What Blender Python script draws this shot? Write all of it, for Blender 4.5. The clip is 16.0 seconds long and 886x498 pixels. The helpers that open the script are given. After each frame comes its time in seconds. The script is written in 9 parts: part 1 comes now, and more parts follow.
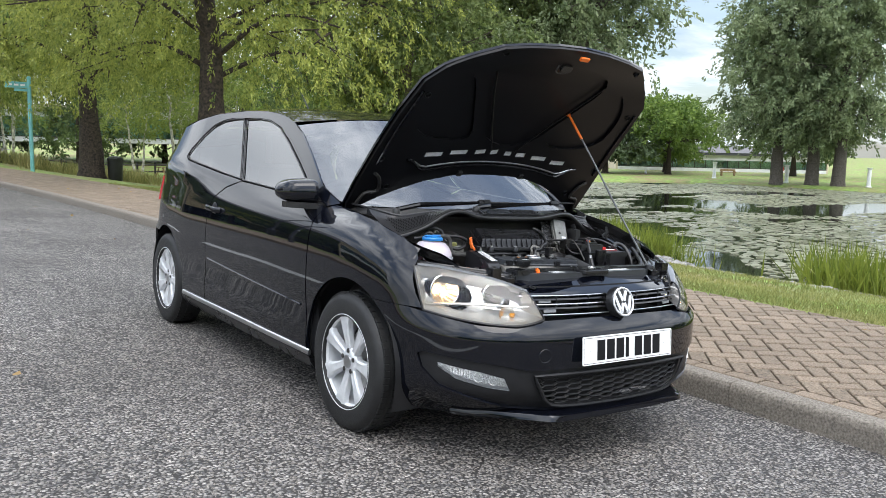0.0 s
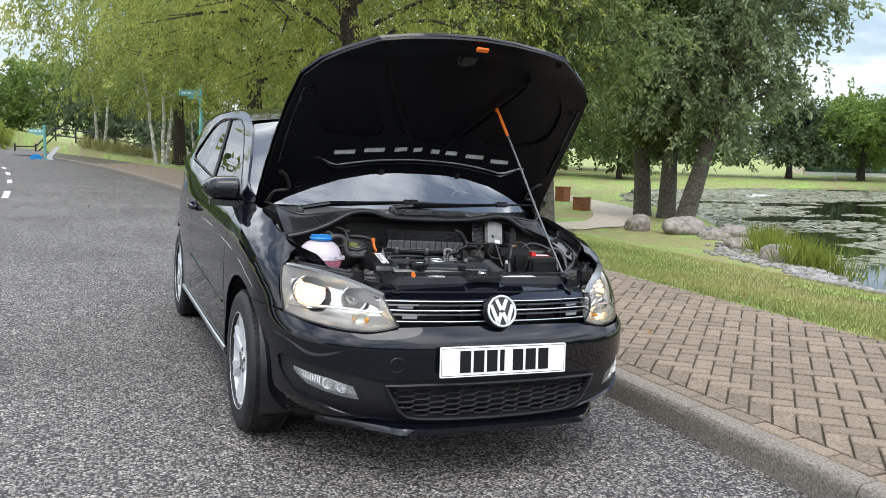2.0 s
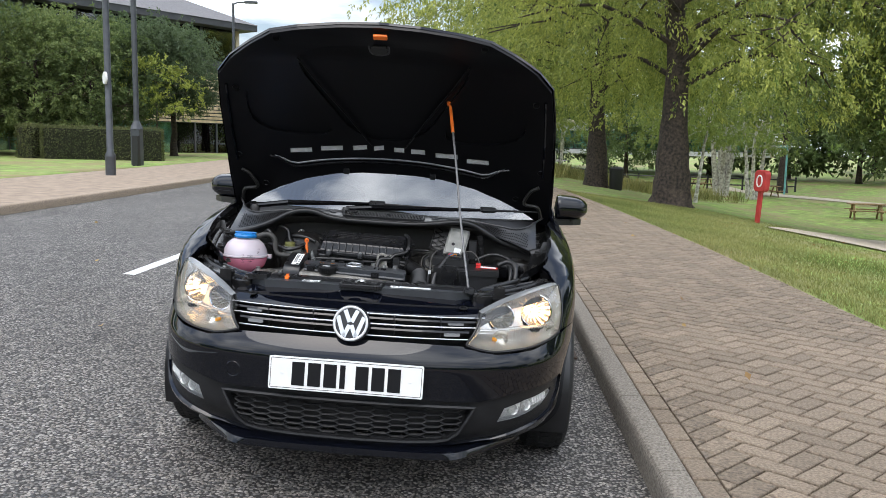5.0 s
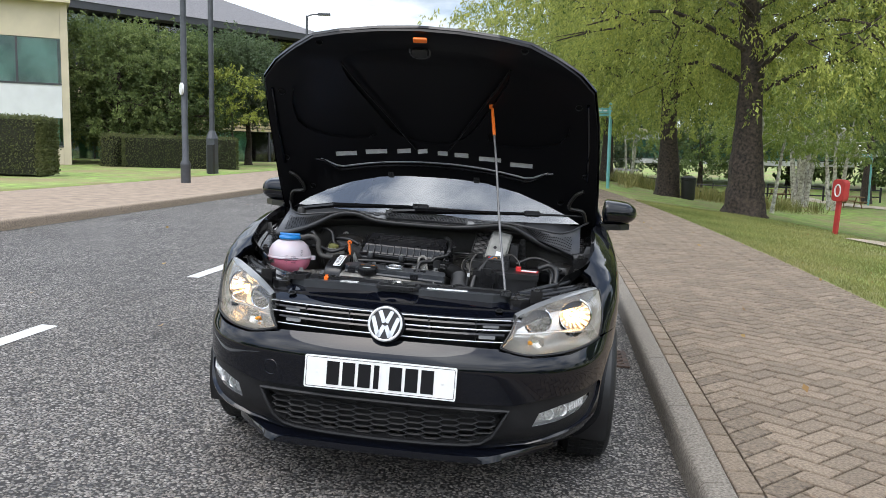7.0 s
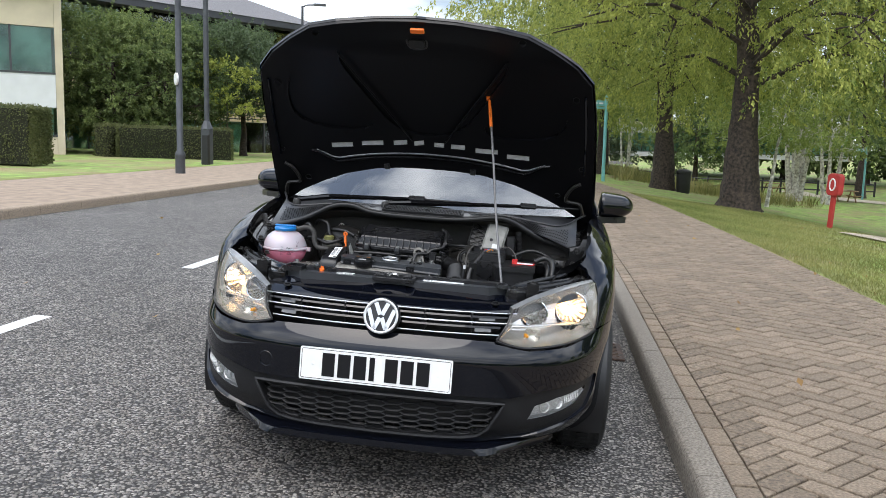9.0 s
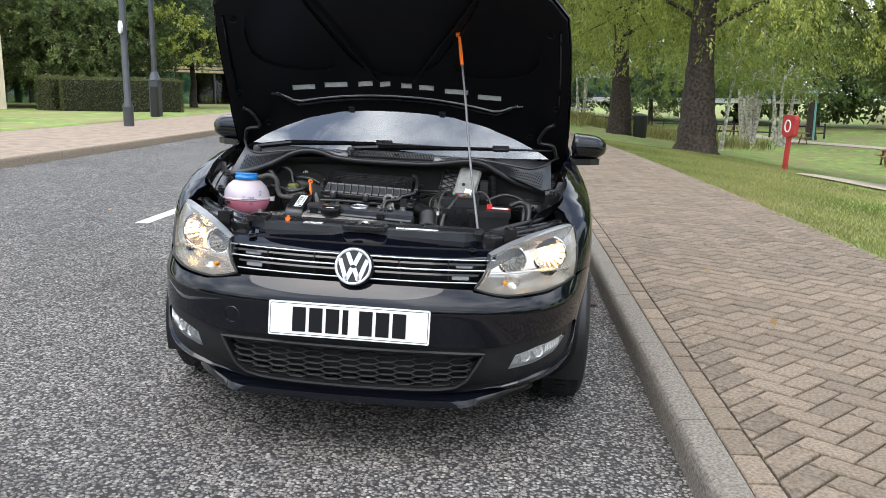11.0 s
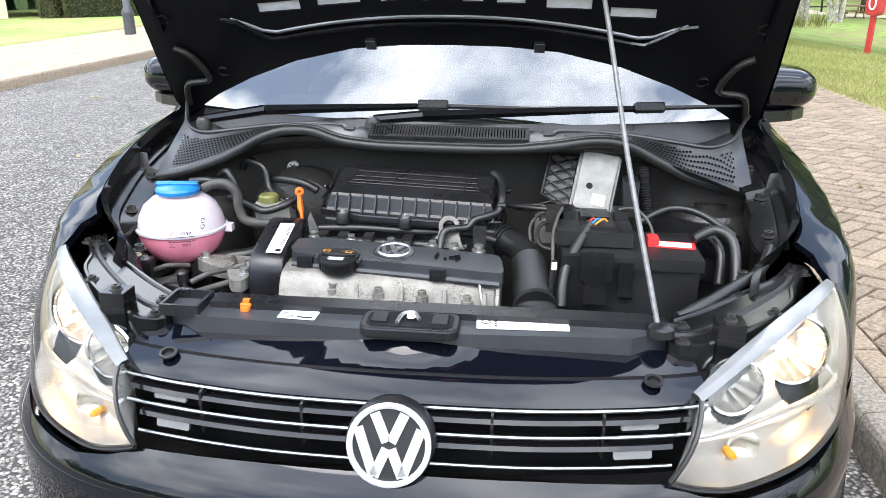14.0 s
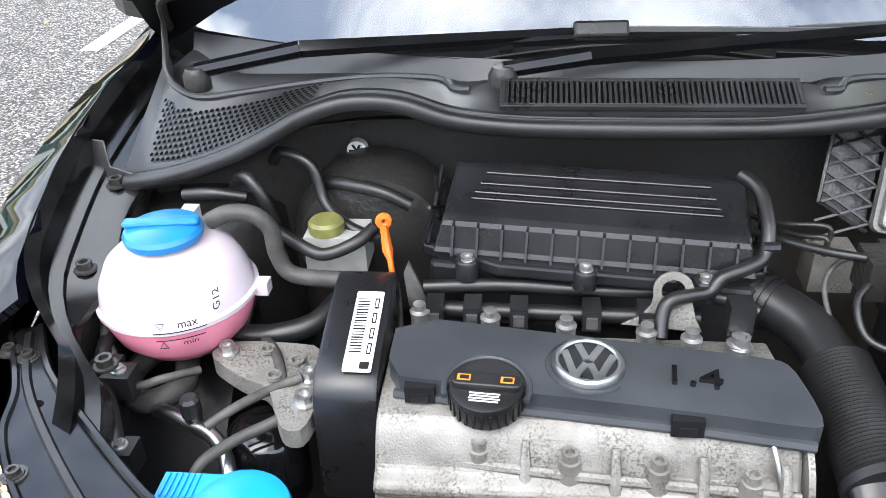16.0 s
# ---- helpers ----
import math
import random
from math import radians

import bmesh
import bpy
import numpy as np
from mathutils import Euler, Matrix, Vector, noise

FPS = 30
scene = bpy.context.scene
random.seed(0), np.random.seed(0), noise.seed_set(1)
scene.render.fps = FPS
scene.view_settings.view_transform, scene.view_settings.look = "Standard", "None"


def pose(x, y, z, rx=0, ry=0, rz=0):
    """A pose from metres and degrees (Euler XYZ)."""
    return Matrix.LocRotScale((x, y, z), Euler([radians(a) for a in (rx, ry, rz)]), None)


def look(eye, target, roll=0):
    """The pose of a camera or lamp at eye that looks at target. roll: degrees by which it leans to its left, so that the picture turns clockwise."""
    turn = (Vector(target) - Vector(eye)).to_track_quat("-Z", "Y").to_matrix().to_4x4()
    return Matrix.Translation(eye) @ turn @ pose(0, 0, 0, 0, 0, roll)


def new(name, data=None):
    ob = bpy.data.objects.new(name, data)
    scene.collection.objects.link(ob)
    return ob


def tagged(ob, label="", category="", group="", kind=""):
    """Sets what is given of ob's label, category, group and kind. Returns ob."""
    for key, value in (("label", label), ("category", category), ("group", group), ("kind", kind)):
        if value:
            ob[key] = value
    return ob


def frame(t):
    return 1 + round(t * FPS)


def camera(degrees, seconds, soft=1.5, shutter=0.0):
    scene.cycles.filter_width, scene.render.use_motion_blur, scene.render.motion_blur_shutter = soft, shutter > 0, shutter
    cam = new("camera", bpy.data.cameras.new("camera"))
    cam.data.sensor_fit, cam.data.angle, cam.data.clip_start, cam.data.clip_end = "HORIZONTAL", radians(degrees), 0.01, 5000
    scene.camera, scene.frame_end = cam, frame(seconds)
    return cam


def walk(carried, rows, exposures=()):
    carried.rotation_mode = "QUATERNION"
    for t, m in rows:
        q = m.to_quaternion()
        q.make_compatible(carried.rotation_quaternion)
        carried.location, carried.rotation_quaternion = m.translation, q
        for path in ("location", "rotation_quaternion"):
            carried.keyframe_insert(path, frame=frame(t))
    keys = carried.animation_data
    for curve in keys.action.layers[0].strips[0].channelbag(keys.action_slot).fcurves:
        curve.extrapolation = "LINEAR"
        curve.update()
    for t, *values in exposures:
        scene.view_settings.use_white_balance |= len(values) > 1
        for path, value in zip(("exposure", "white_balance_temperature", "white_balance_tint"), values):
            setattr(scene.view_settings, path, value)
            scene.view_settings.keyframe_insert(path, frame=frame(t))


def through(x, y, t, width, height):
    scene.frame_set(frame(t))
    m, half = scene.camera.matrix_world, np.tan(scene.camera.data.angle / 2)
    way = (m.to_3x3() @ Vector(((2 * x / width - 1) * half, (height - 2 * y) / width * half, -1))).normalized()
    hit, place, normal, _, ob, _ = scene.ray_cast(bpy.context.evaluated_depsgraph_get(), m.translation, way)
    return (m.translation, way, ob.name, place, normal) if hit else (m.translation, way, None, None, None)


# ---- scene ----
cam = camera(56.8, 16.0, soft=0.7)
PATH = [
    (0, (-2.521, -2.179, 1.156), (-1.352, -0.569, 0.95), 3.3),
    (0.5, (-2.319, -2.408, 1.173), (-1.227, -0.746, 0.964), 3.3),
    (1, (-2.035, -2.456, 1.17), (-1.025, -0.744, 0.949), 3.3),
    (1.5, (-1.726, -2.432, 1.204), (-0.809, -0.669, 0.982), 3.5),
    (2, (-1.422, -2.621, 1.198), (-0.622, -0.801, 0.977), 3.5),
    (2.5, (-1.133, -2.667, 1.232), (-0.467, -0.798, 0.978), 3.2),
    (3, (-0.809, -2.609, 1.268), (-0.295, -0.695, 0.996), 3.0),
    (5.5, (0.519, -2.657, 1.26), (0.346, -0.681, 1.008), 3.8),
    (6, (0.53, -2.651, 1.253), (0.314, -0.678, 1.008), 3.8),
    (6.5, (0.532, -2.638, 1.252), (0.287, -0.667, 1.009), 3.7),
    (7, (0.534, -2.638, 1.25), (0.274, -0.67, 1.004), 3.6),
    (7.5, (0.535, -2.635, 1.247), (0.274, -0.668, 0.996), 3.7),
    (8, (0.533, -2.632, 1.25), (0.276, -0.665, 0.993), 3.8),
    (10.5, (0.51, -2.609, 1.235), (0.326, -0.643, 0.919), 3.4),
    (11, (0.46, -2.504, 1.213), (0.325, -0.545, 0.834), 3.1),
    (11.5, (0.274, -2.23, 1.185), (0.206, -0.28, 0.744), 3.4),
    (12, (0.173, -2.109, 1.174), (0.134, -0.17, 0.685), 3.5),
    (12.5, (0.203, -1.987, 1.188), (0.124, -0.059, 0.666), 3.2),
    (13, (0.297, -1.667, 1.269), (0.171, 0.251, 0.713), 2.4),
    (13.5, (0.267, -1.311, 1.256), (0.14, 0.595, 0.664), 2.1),
    (14, (0.175, -0.945, 1.265), (-0.022, 0.942, 0.631), 0.6),
    (14.5, (0.084, -0.634, 1.254), (-0.182, 1.22, 0.553), -0.3),
    (15, (0.048, -0.372, 1.265), (-0.295, 1.429, 0.466), -1.4),
    (15.5, (-0.069, -0.213, 1.289), (-0.394, 1.527, 0.359), -2.4),
    (16, (-0.134, -0.138, 1.286), (-0.335, 1.568, 0.262), -2.2),
]
# the path is told in the axes of the car, which leans with the road
EXPOSURES = [(0, 0.36), (3, 0.25), (5.5, 0.12), (8, 0.12), (10.5, 0.15), (11.5, 0.64), (12.5, 1.03), (14, 1.2), (16, 1.33)]
walk(cam, [(t, pose(0, 0, 0, 0, 2.5, 0) @ look(eye, target, roll)) for t, eye, target, roll in PATH], EXPOSURES)

# ---- world, sun, exposure ----
SUN_EL, SUN_AZ = radians(60), radians(200)
world = bpy.data.worlds.new("sky")
scene.world = world
world.use_nodes = True
wn, wl = world.node_tree.nodes, world.node_tree.links
wn.clear()
w_out = wn.new("ShaderNodeOutputWorld")
w_bg = wn.new("ShaderNodeBackground")
w_sky = wn.new("ShaderNodeTexSky")
w_sky.sky_type = "NISHITA"
w_sky.sun_disc = False
w_sky.sun_elevation, w_sky.sun_rotation = SUN_EL, SUN_AZ
w_tc = wn.new("ShaderNodeTexCoord")
w_sep = wn.new("ShaderNodeSeparateXYZ")
wl.new(w_tc.outputs["Generated"], w_sep.inputs[0])
w_up = wn.new("ShaderNodeMath"); w_up.operation = "MAXIMUM"; w_up.inputs[1].default_value = 0.0
wl.new(w_sep.outputs[2], w_up.inputs[0])
w_add = wn.new("ShaderNodeMath"); w_add.operation = "ADD"; w_add.inputs[1].default_value = 0.22
wl.new(w_up.outputs[0], w_add.inputs[0])
w_div = wn.new("ShaderNodeVectorMath"); w_div.operation = "DIVIDE"
wl.new(w_tc.outputs["Generated"], w_div.inputs[0])
w_comb = wn.new("ShaderNodeCombineXYZ")
for i in range(3):
    wl.new(w_add.outputs[0], w_comb.inputs[i])
wl.new(w_comb.outputs[0], w_div.inputs[1])
w_n1 = wn.new("ShaderNodeTexNoise"); w_n1.inputs["Scale"].default_value = 1.35; w_n1.inputs["Detail"].default_value = 9; w_n1.inputs["Roughness"].default_value = 0.56; w_n1.inputs["Distortion"].default_value = 0.25
wl.new(w_div.outputs[0], w_n1.inputs["Vector"])
w_r1 = wn.new("ShaderNodeValToRGB")
w_r1.color_ramp.elements[0].position, w_r1.color_ramp.elements[1].position = 0.41, 0.56
w_r1.color_ramp.elements[0].color = (0.14, 0.14, 0.14, 1)
wl.new(w_n1.outputs["Fac"], w_r1.inputs[0])
w_n2 = wn.new("ShaderNodeTexNoise"); w_n2.inputs["Scale"].default_value = 2.3; w_n2.inputs["Detail"].default_value = 7
wl.new(w_div.outputs[0], w_n2.inputs["Vector"])
w_r2 = wn.new("ShaderNodeValToRGB")
w_r2.color_ramp.elements[0].position, w_r2.color_ramp.elements[1].position = 0.32, 0.66
w_r2.color_ramp.elements[0].color = (6.0, 6.6, 7.5, 1)
w_r2.color_ramp.elements[1].color = (12.8, 13.4, 14.2, 1)
wl.new(w_n2.outputs["Fac"], w_r2.inputs[0])
w_mix = wn.new("ShaderNodeMix"); w_mix.data_type = "RGBA"
wl.new(w_r1.outputs["Color"], w_mix.inputs["Factor"])
wl.new(w_sky.outputs[0], w_mix.inputs["A"])
wl.new(w_r2.outputs["Color"], w_mix.inputs["B"])
w_mr = wn.new("ShaderNodeMapRange"); w_mr.interpolation_type = "SMOOTHSTEP"
w_mr.inputs[1].default_value, w_mr.inputs[2].default_value, w_mr.inputs[3].default_value, w_mr.inputs[4].default_value = 0.03, 0.70, 0.92, 2.15
wl.new(w_sep.outputs[2], w_mr.inputs[0])
w_sc = wn.new("ShaderNodeVectorMath"); w_sc.operation = "SCALE"
wl.new(w_mix.outputs["Result"], w_sc.inputs[0]); wl.new(w_mr.outputs[0], w_sc.inputs["Scale"])
wl.new(w_sc.outputs[0], w_bg.inputs["Color"])
w_bg.inputs["Strength"].default_value = 0.12
wl.new(w_bg.outputs[0], w_out.inputs[0])

sun_data = bpy.data.lights.new("sun", "SUN")
sun_data.energy, sun_data.angle, sun_data.color = 1.6, radians(42), (1.0, 0.975, 0.93)
sun = new("sun", sun_data)
sun_dir = Vector((math.sin(SUN_AZ) * math.cos(SUN_EL), math.cos(SUN_AZ) * math.cos(SUN_EL), math.sin(SUN_EL)))
sun.rotation_euler = (-sun_dir).to_track_quat("-Z", "Y").to_euler()

# ---- materials ----
def material(name, colour, rough=0.5, metal=0.0, spec=0.5, vary=0.0, scale=8.0, bump=0.0, bump_scale=60.0, coat=0.0, rough_vary=0.0, obrand=0.0, island=0.0, colour2=None, detail=5.0):
    """A plain surface with two scales of variation and a fine relief."""
    m = bpy.data.materials.new(name)
    m.use_nodes = True
    n, l = m.node_tree.nodes, m.node_tree.links
    b = n["Principled BSDF"]
    b.inputs["Base Color"].default_value = (*colour, 1)
    b.inputs["Roughness"].default_value = rough
    b.inputs["Metallic"].default_value = metal
    b.inputs["Specular IOR Level"].default_value = spec
    b.inputs["Coat Weight"].default_value = coat
    b.inputs["Coat Roughness"].default_value = 0.04
    tc = n.new("ShaderNodeTexCoord")
    if vary or colour2:
        t1 = n.new("ShaderNodeTexNoise"); t1.inputs["Scale"].default_value = scale; t1.inputs["Detail"].default_value = detail
        l.new(tc.outputs["Object"], t1.inputs["Vector"])
        ramp = n.new("ShaderNodeValToRGB")
        ramp.color_ramp.elements[0].position, ramp.color_ramp.elements[1].position = 0.33, 0.68
        lo = colour2 or tuple(c * (1 - vary) for c in colour)
        hi = tuple(min(1, c * (1 + vary)) for c in colour)
        ramp.color_ramp.elements[0].color, ramp.color_ramp.elements[1].color = (*lo, 1), (*hi, 1)
        l.new(t1.outputs["Fac"], ramp.inputs[0])
        out = ramp.outputs[0]
        for amount, kind in ((obrand, "ob"), (island, "is")):
            if amount:
                src = n.new("ShaderNodeObjectInfo").outputs["Random"] if kind == "ob" else n.new("ShaderNodeNewGeometry").outputs["Random Per Island"]
                mr = n.new("ShaderNodeMapRange"); mr.inputs[3].default_value = 1 - amount; mr.inputs[4].default_value = 1 + amount
                l.new(src, mr.inputs[0])
                mul = n.new("ShaderNodeVectorMath"); mul.operation = "SCALE"
                l.new(out, mul.inputs[0]); l.new(mr.outputs[0], mul.inputs["Scale"])
                out = mul.outputs[0]
        l.new(out, b.inputs["Base Color"])
        if rough_vary:
            mr = n.new("ShaderNodeMapRange"); mr.inputs[3].default_value = max(0, rough - rough_vary); mr.inputs[4].default_value = min(1, rough + rough_vary)
            l.new(t1.outputs["Fac"], mr.inputs[0]); l.new(mr.outputs[0], b.inputs["Roughness"])
    if bump:
        t2 = n.new("ShaderNodeTexNoise"); t2.inputs["Scale"].default_value = bump_scale; t2.inputs["Detail"].default_value = 4
        l.new(tc.outputs["Object"], t2.inputs["Vector"])
        bp = n.new("ShaderNodeBump"); bp.inputs["Strength"].default_value = bump; bp.inputs["Distance"].default_value = 0.01
        l.new(t2.outputs["Fac"], bp.inputs["Height"]); l.new(bp.outputs[0], b.inputs["Normal"])
    return m


def glass_mat(name, tint, rough=0.0, ior=1.45, through=0.75):
    """Thin glass: a clear pane that mirrors at its Fresnel rate."""
    m = bpy.data.materials.new(name)
    m.use_nodes = True
    n, l = m.node_tree.nodes, m.node_tree.links
    n.clear()
    o = n.new("ShaderNodeOutputMaterial")
    tr = n.new("ShaderNodeBsdfTransparent"); tr.inputs[0].default_value = (*[c * through for c in tint], 1)
    gl = n.new("ShaderNodeBsdfGlossy"); gl.inputs["Roughness"].default_value = rough
    fr = n.new("ShaderNodeFresnel"); fr.inputs[0].default_value = ior
    mx = n.new("ShaderNodeMixShader")
    l.new(fr.outputs[0], mx.inputs[0]); l.new(tr.outputs[0], mx.inputs[1]); l.new(gl.outputs[0], mx.inputs[2]); l.new(mx.outputs[0], o.inputs[0])
    return m


def glow_mat(name, colour, strength):
    m = bpy.data.materials.new(name)
    m.use_nodes = True
    b = m.node_tree.nodes["Principled BSDF"]
    b.inputs["Base Color"].default_value = (*colour, 1)
    b.inputs["Emission Color"].default_value = (*colour, 1)
    b.inputs["Emission Strength"].default_value = strength
    return m


def asphalt_mat():
    m = bpy.data.materials.new("chipped asphalt")
    m.use_nodes = True
    n, l = m.node_tree.nodes, m.node_tree.links
    b = n["Principled BSDF"]
    tc = n.new("ShaderNodeTexCoord")
    vo = n.new("ShaderNodeTexVoronoi"); vo.inputs["Scale"].default_value = 75
    l.new(tc.outputs["Object"], vo.inputs["Vector"])
    cr = n.new("ShaderNodeValToRGB")
    cr.color_ramp.elements[0].position, cr.color_ramp.elements[1].position = 0.40, 0.62
    cr.color_ramp.elements[0].color, cr.color_ramp.elements[1].color = (1, 1, 1, 1), (0, 0, 0, 1)
    l.new(vo.outputs["Distance"], cr.inputs[0])
    sep = n.new("ShaderNodeSeparateColor"); l.new(vo.outputs["Color"], sep.inputs[0])
    chip = n.new("ShaderNodeValToRGB")
    chip.color_ramp.elements[0].color, chip.color_ramp.elements[1].color = (0.048, 0.048, 0.052, 1), (0.325, 0.302, 0.272, 1)
    l.new(sep.outputs[0], chip.inputs[0])
    big = n.new("ShaderNodeTexNoise"); big.inputs["Scale"].default_value = 0.7; big.inputs["Detail"].default_value = 6
    l.new(tc.outputs["Object"], big.inputs["Vector"])
    bigr = n.new("ShaderNodeValToRGB")
    bigr.color_ramp.elements[0].color, bigr.color_ramp.elements[1].color = (0.75, 0.74, 0.73, 1), (1.2, 1.2, 1.2, 1)
    bigr.color_ramp.elements[0].position, bigr.color_ramp.elements[1].position = 0.3, 0.7
    l.new(big.outputs["Fac"], bigr.inputs[0])
    mix = n.new("ShaderNodeMix"); mix.data_type = "RGBA"
    mix.inputs["A"].default_value = (0.024, 0.0215, 0.0195, 1)
    l.new(cr.outputs[0], mix.inputs["Factor"]); l.new(chip.outputs[0], mix.inputs["B"])
    mul = n.new("ShaderNodeMix"); mul.data_type = "RGBA"; mul.blend_type = "MULTIPLY"; mul.inputs["Factor"].default_value = 1
    l.new(mix.outputs["Result"], mul.inputs["A"]); l.new(bigr.outputs[0], mul.inputs["B"])
    col = mul.outputs["Result"]
    for scale_, lo_, hi_ in ((34, 0.72, 1.30), (10, 0.86, 1.16)):
        g = n.new("ShaderNodeTexNoise"); g.inputs["Scale"].default_value = scale_; g.inputs["Detail"].default_value = 2
        l.new(tc.outputs["Object"], g.inputs["Vector"])
        mr = n.new("ShaderNodeMapRange"); mr.inputs[1].default_value, mr.inputs[2].default_value, mr.inputs[3].default_value, mr.inputs[4].default_value = 0.36, 0.64, lo_, hi_
        l.new(g.outputs["Fac"], mr.inputs[0])
        sc = n.new("ShaderNodeVectorMath"); sc.operation = "SCALE"
        l.new(col, sc.inputs[0]); l.new(mr.outputs[0], sc.inputs["Scale"])
        col = sc.outputs[0]
    l.new(col, b.inputs["Base Color"])
    b.inputs["Roughness"].default_value = 0.8
    bp = n.new("ShaderNodeBump"); bp.inputs["Strength"].default_value = 0.7; bp.inputs["Distance"].default_value = 0.006
    l.new(cr.outputs[0], bp.inputs["Height"]); l.new(bp.outputs[0], b.inputs["Normal"])
    return m


M_ASPHALT = asphalt_mat()
M_CHIP = material("pale road chipping", (0.165, 0.149, 0.131), 0.78, vary=0.35, scale=300, island=0.5, bump=0.3, bump_scale=600)
M_LINE = material("worn white road paint", (0.62, 0.62, 0.6), 0.7, vary=0.18, scale=40, bump=0.5, bump_scale=180)
M_KERB = material("weathered concrete kerb", (0.195, 0.172, 0.142), 0.9, vary=0.45, scale=90, bump=0.7, bump_scale=230, colour2=(0.115, 0.100, 0.082), detail=10)
M_BRICK = material("buff paving block", (0.212, 0.164, 0.117), 0.9, vary=0.35, scale=70, bump=0.7, bump_scale=260, obrand=0.17, island=0.17, colour2=(0.128, 0.099, 0.072), detail=9)
M_SAND = material("dirty joint sand", (0.075, 0.062, 0.042), 0.95, vary=0.4, scale=12, colour2=(0.045, 0.048, 0.022))
M_PAINT = material("black car paint", (0.0024, 0.0030, 0.0056), 0.03, spec=0.5)
M_TRIM = material("matt black bumper trim", (0.010, 0.010, 0.011), 0.45, spec=0.35, vary=0.2, scale=25, bump=0.1, bump_scale=900)
M_LAMPTOP = material("pale grey lamp housing", (0.15, 0.155, 0.16), 0.12, vary=0.1, scale=20)
M_PLASTIC = material("grained black plastic", (0.011, 0.011, 0.0125), 0.29, spec=0.45, vary=0.3, scale=14, bump=0.04, bump_scale=1400, rough_vary=0.1)
M_PLASTIC_D = material("dark matt plastic", (0.011, 0.011, 0.012), 0.38, vary=0.35, scale=12, bump=0.05, bump_scale=900, rough_vary=0.12)
M_COVER = material("slate grey plastic", (0.034, 0.037, 0.042), 0.36, vary=0.2, scale=12, bump=0.04, bump_scale=1400, rough_vary=0.08)
M_GLOSS = material("gloss black plastic", (0.006, 0.006, 0.007), 0.1, spec=0.5)
M_RUBBER = material("black tyre rubber", (0.009, 0.009, 0.009), 0.6, vary=0.25, scale=30, bump=0.15, bump_scale=300)
M_STRIP = material("dulled chrome strip", (0.50, 0.51, 0.53), 0.22, 1.0)
M_CHROME = material("chrome", (0.78, 0.79, 0.8), 0.08, 1.0)
M_SATIN = material("satin silver trim", (0.5, 0.51, 0.52), 0.28, 1.0)
M_EMBLEM = material("bright emblem metal", (0.72, 0.73, 0.74), 0.2, 0.45)
M_ALLOY = material("silver painted alloy", (0.70, 0.71, 0.72), 0.35, 0.4, vary=0.08, scale=30)
M_CAST = material("oxidised cast aluminium", (0.215, 0.208, 0.192), 0.5, 0.35, vary=0.16, scale=34, bump=0.22, bump_scale=420, colour2=(0.165, 0.156, 0.140), rough_vary=0.15, detail=12)
def grime(m, colour, lo, hi, scale, gate_scale):
    """Dark specks that gather in patches."""
    n, l = m.node_tree.nodes, m.node_tree.links
    b = n["Principled BSDF"]
    src = b.inputs["Base Color"].links[0].from_socket
    tc = n["Texture Coordinate"]
    a = n.new("ShaderNodeTexNoise"); a.inputs["Scale"].default_value = scale; a.inputs["Detail"].default_value = 3
    g = n.new("ShaderNodeTexNoise"); g.inputs["Scale"].default_value = gate_scale; g.inputs["Detail"].default_value = 4
    l.new(tc.outputs["Object"], a.inputs["Vector"]); l.new(tc.outputs["Object"], g.inputs["Vector"])
    ra = n.new("ShaderNodeMapRange"); ra.inputs[1].default_value, ra.inputs[2].default_value = lo, hi
    rg = n.new("ShaderNodeMapRange"); rg.inputs[1].default_value, rg.inputs[2].default_value = 0.42, 0.62
    l.new(a.outputs["Fac"], ra.inputs[0]); l.new(g.outputs["Fac"], rg.inputs[0])
    k = n.new("ShaderNodeMath"); k.operation = "MULTIPLY"
    l.new(ra.outputs[0], k.inputs[0]); l.new(rg.outputs[0], k.inputs[1])
    mx = n.new("ShaderNodeMix"); mx.data_type = "RGBA"
    l.new(k.outputs[0], mx.inputs["Factor"]); l.new(src, mx.inputs["A"]); mx.inputs["B"].default_value = (*colour, 1)
    l.new(mx.outputs["Result"], b.inputs["Base Color"])


grime(M_CAST, (0.095, 0.088, 0.074), 0.48, 0.62, 330, 26)
M_STEEL = material("zinc plated steel", (0.45, 0.45, 0.44), 0.38, 0.9, vary=0.2, scale=60)
M_DARK = material("dusty black metal", (0.012, 0.0118, 0.0115), 0.34, vary=0.5, scale=20, bump=0.2, bump_scale=120, colour2=(0.024, 0.022, 0.02))
M_FIREWALL = material("dusty black bulkhead", (0.024, 0.023, 0.022), 0.6, vary=0.5, scale=9, bump=0.2, bump_scale=80, colour2=(0.036, 0.032, 0.027))
M_HOSE = material("black rubber hose", (0.012, 0.012, 0.0125), 0.38, vary=0.4, scale=16, bump=0.05, bump_scale=700, rough_vary=0.12)
M_ORANGE = material("orange plastic", (0.85, 0.17, 0.02), 0.35, vary=0.06, scale=50)
M_RED = material("red plastic", (0.55, 0.03, 0.03), 0.4, vary=0.08, scale=30)
M_BLUE = material("blue plastic cap", (0.012, 0.17, 0.46), 0.32, vary=0.1, scale=40)
M_BLUE_L = material("bright blue plastic cap", (0.008, 0.26, 0.66), 0.35, vary=0.06, scale=40)
M_PINK = material("pink coolant behind white plastic", (0.70, 0.23, 0.32), 0.25, vary=0.12, scale=14)
M_WHITE_P = material("milky white plastic", (0.53, 0.47, 0.515), 0.25, vary=0.05, scale=14)
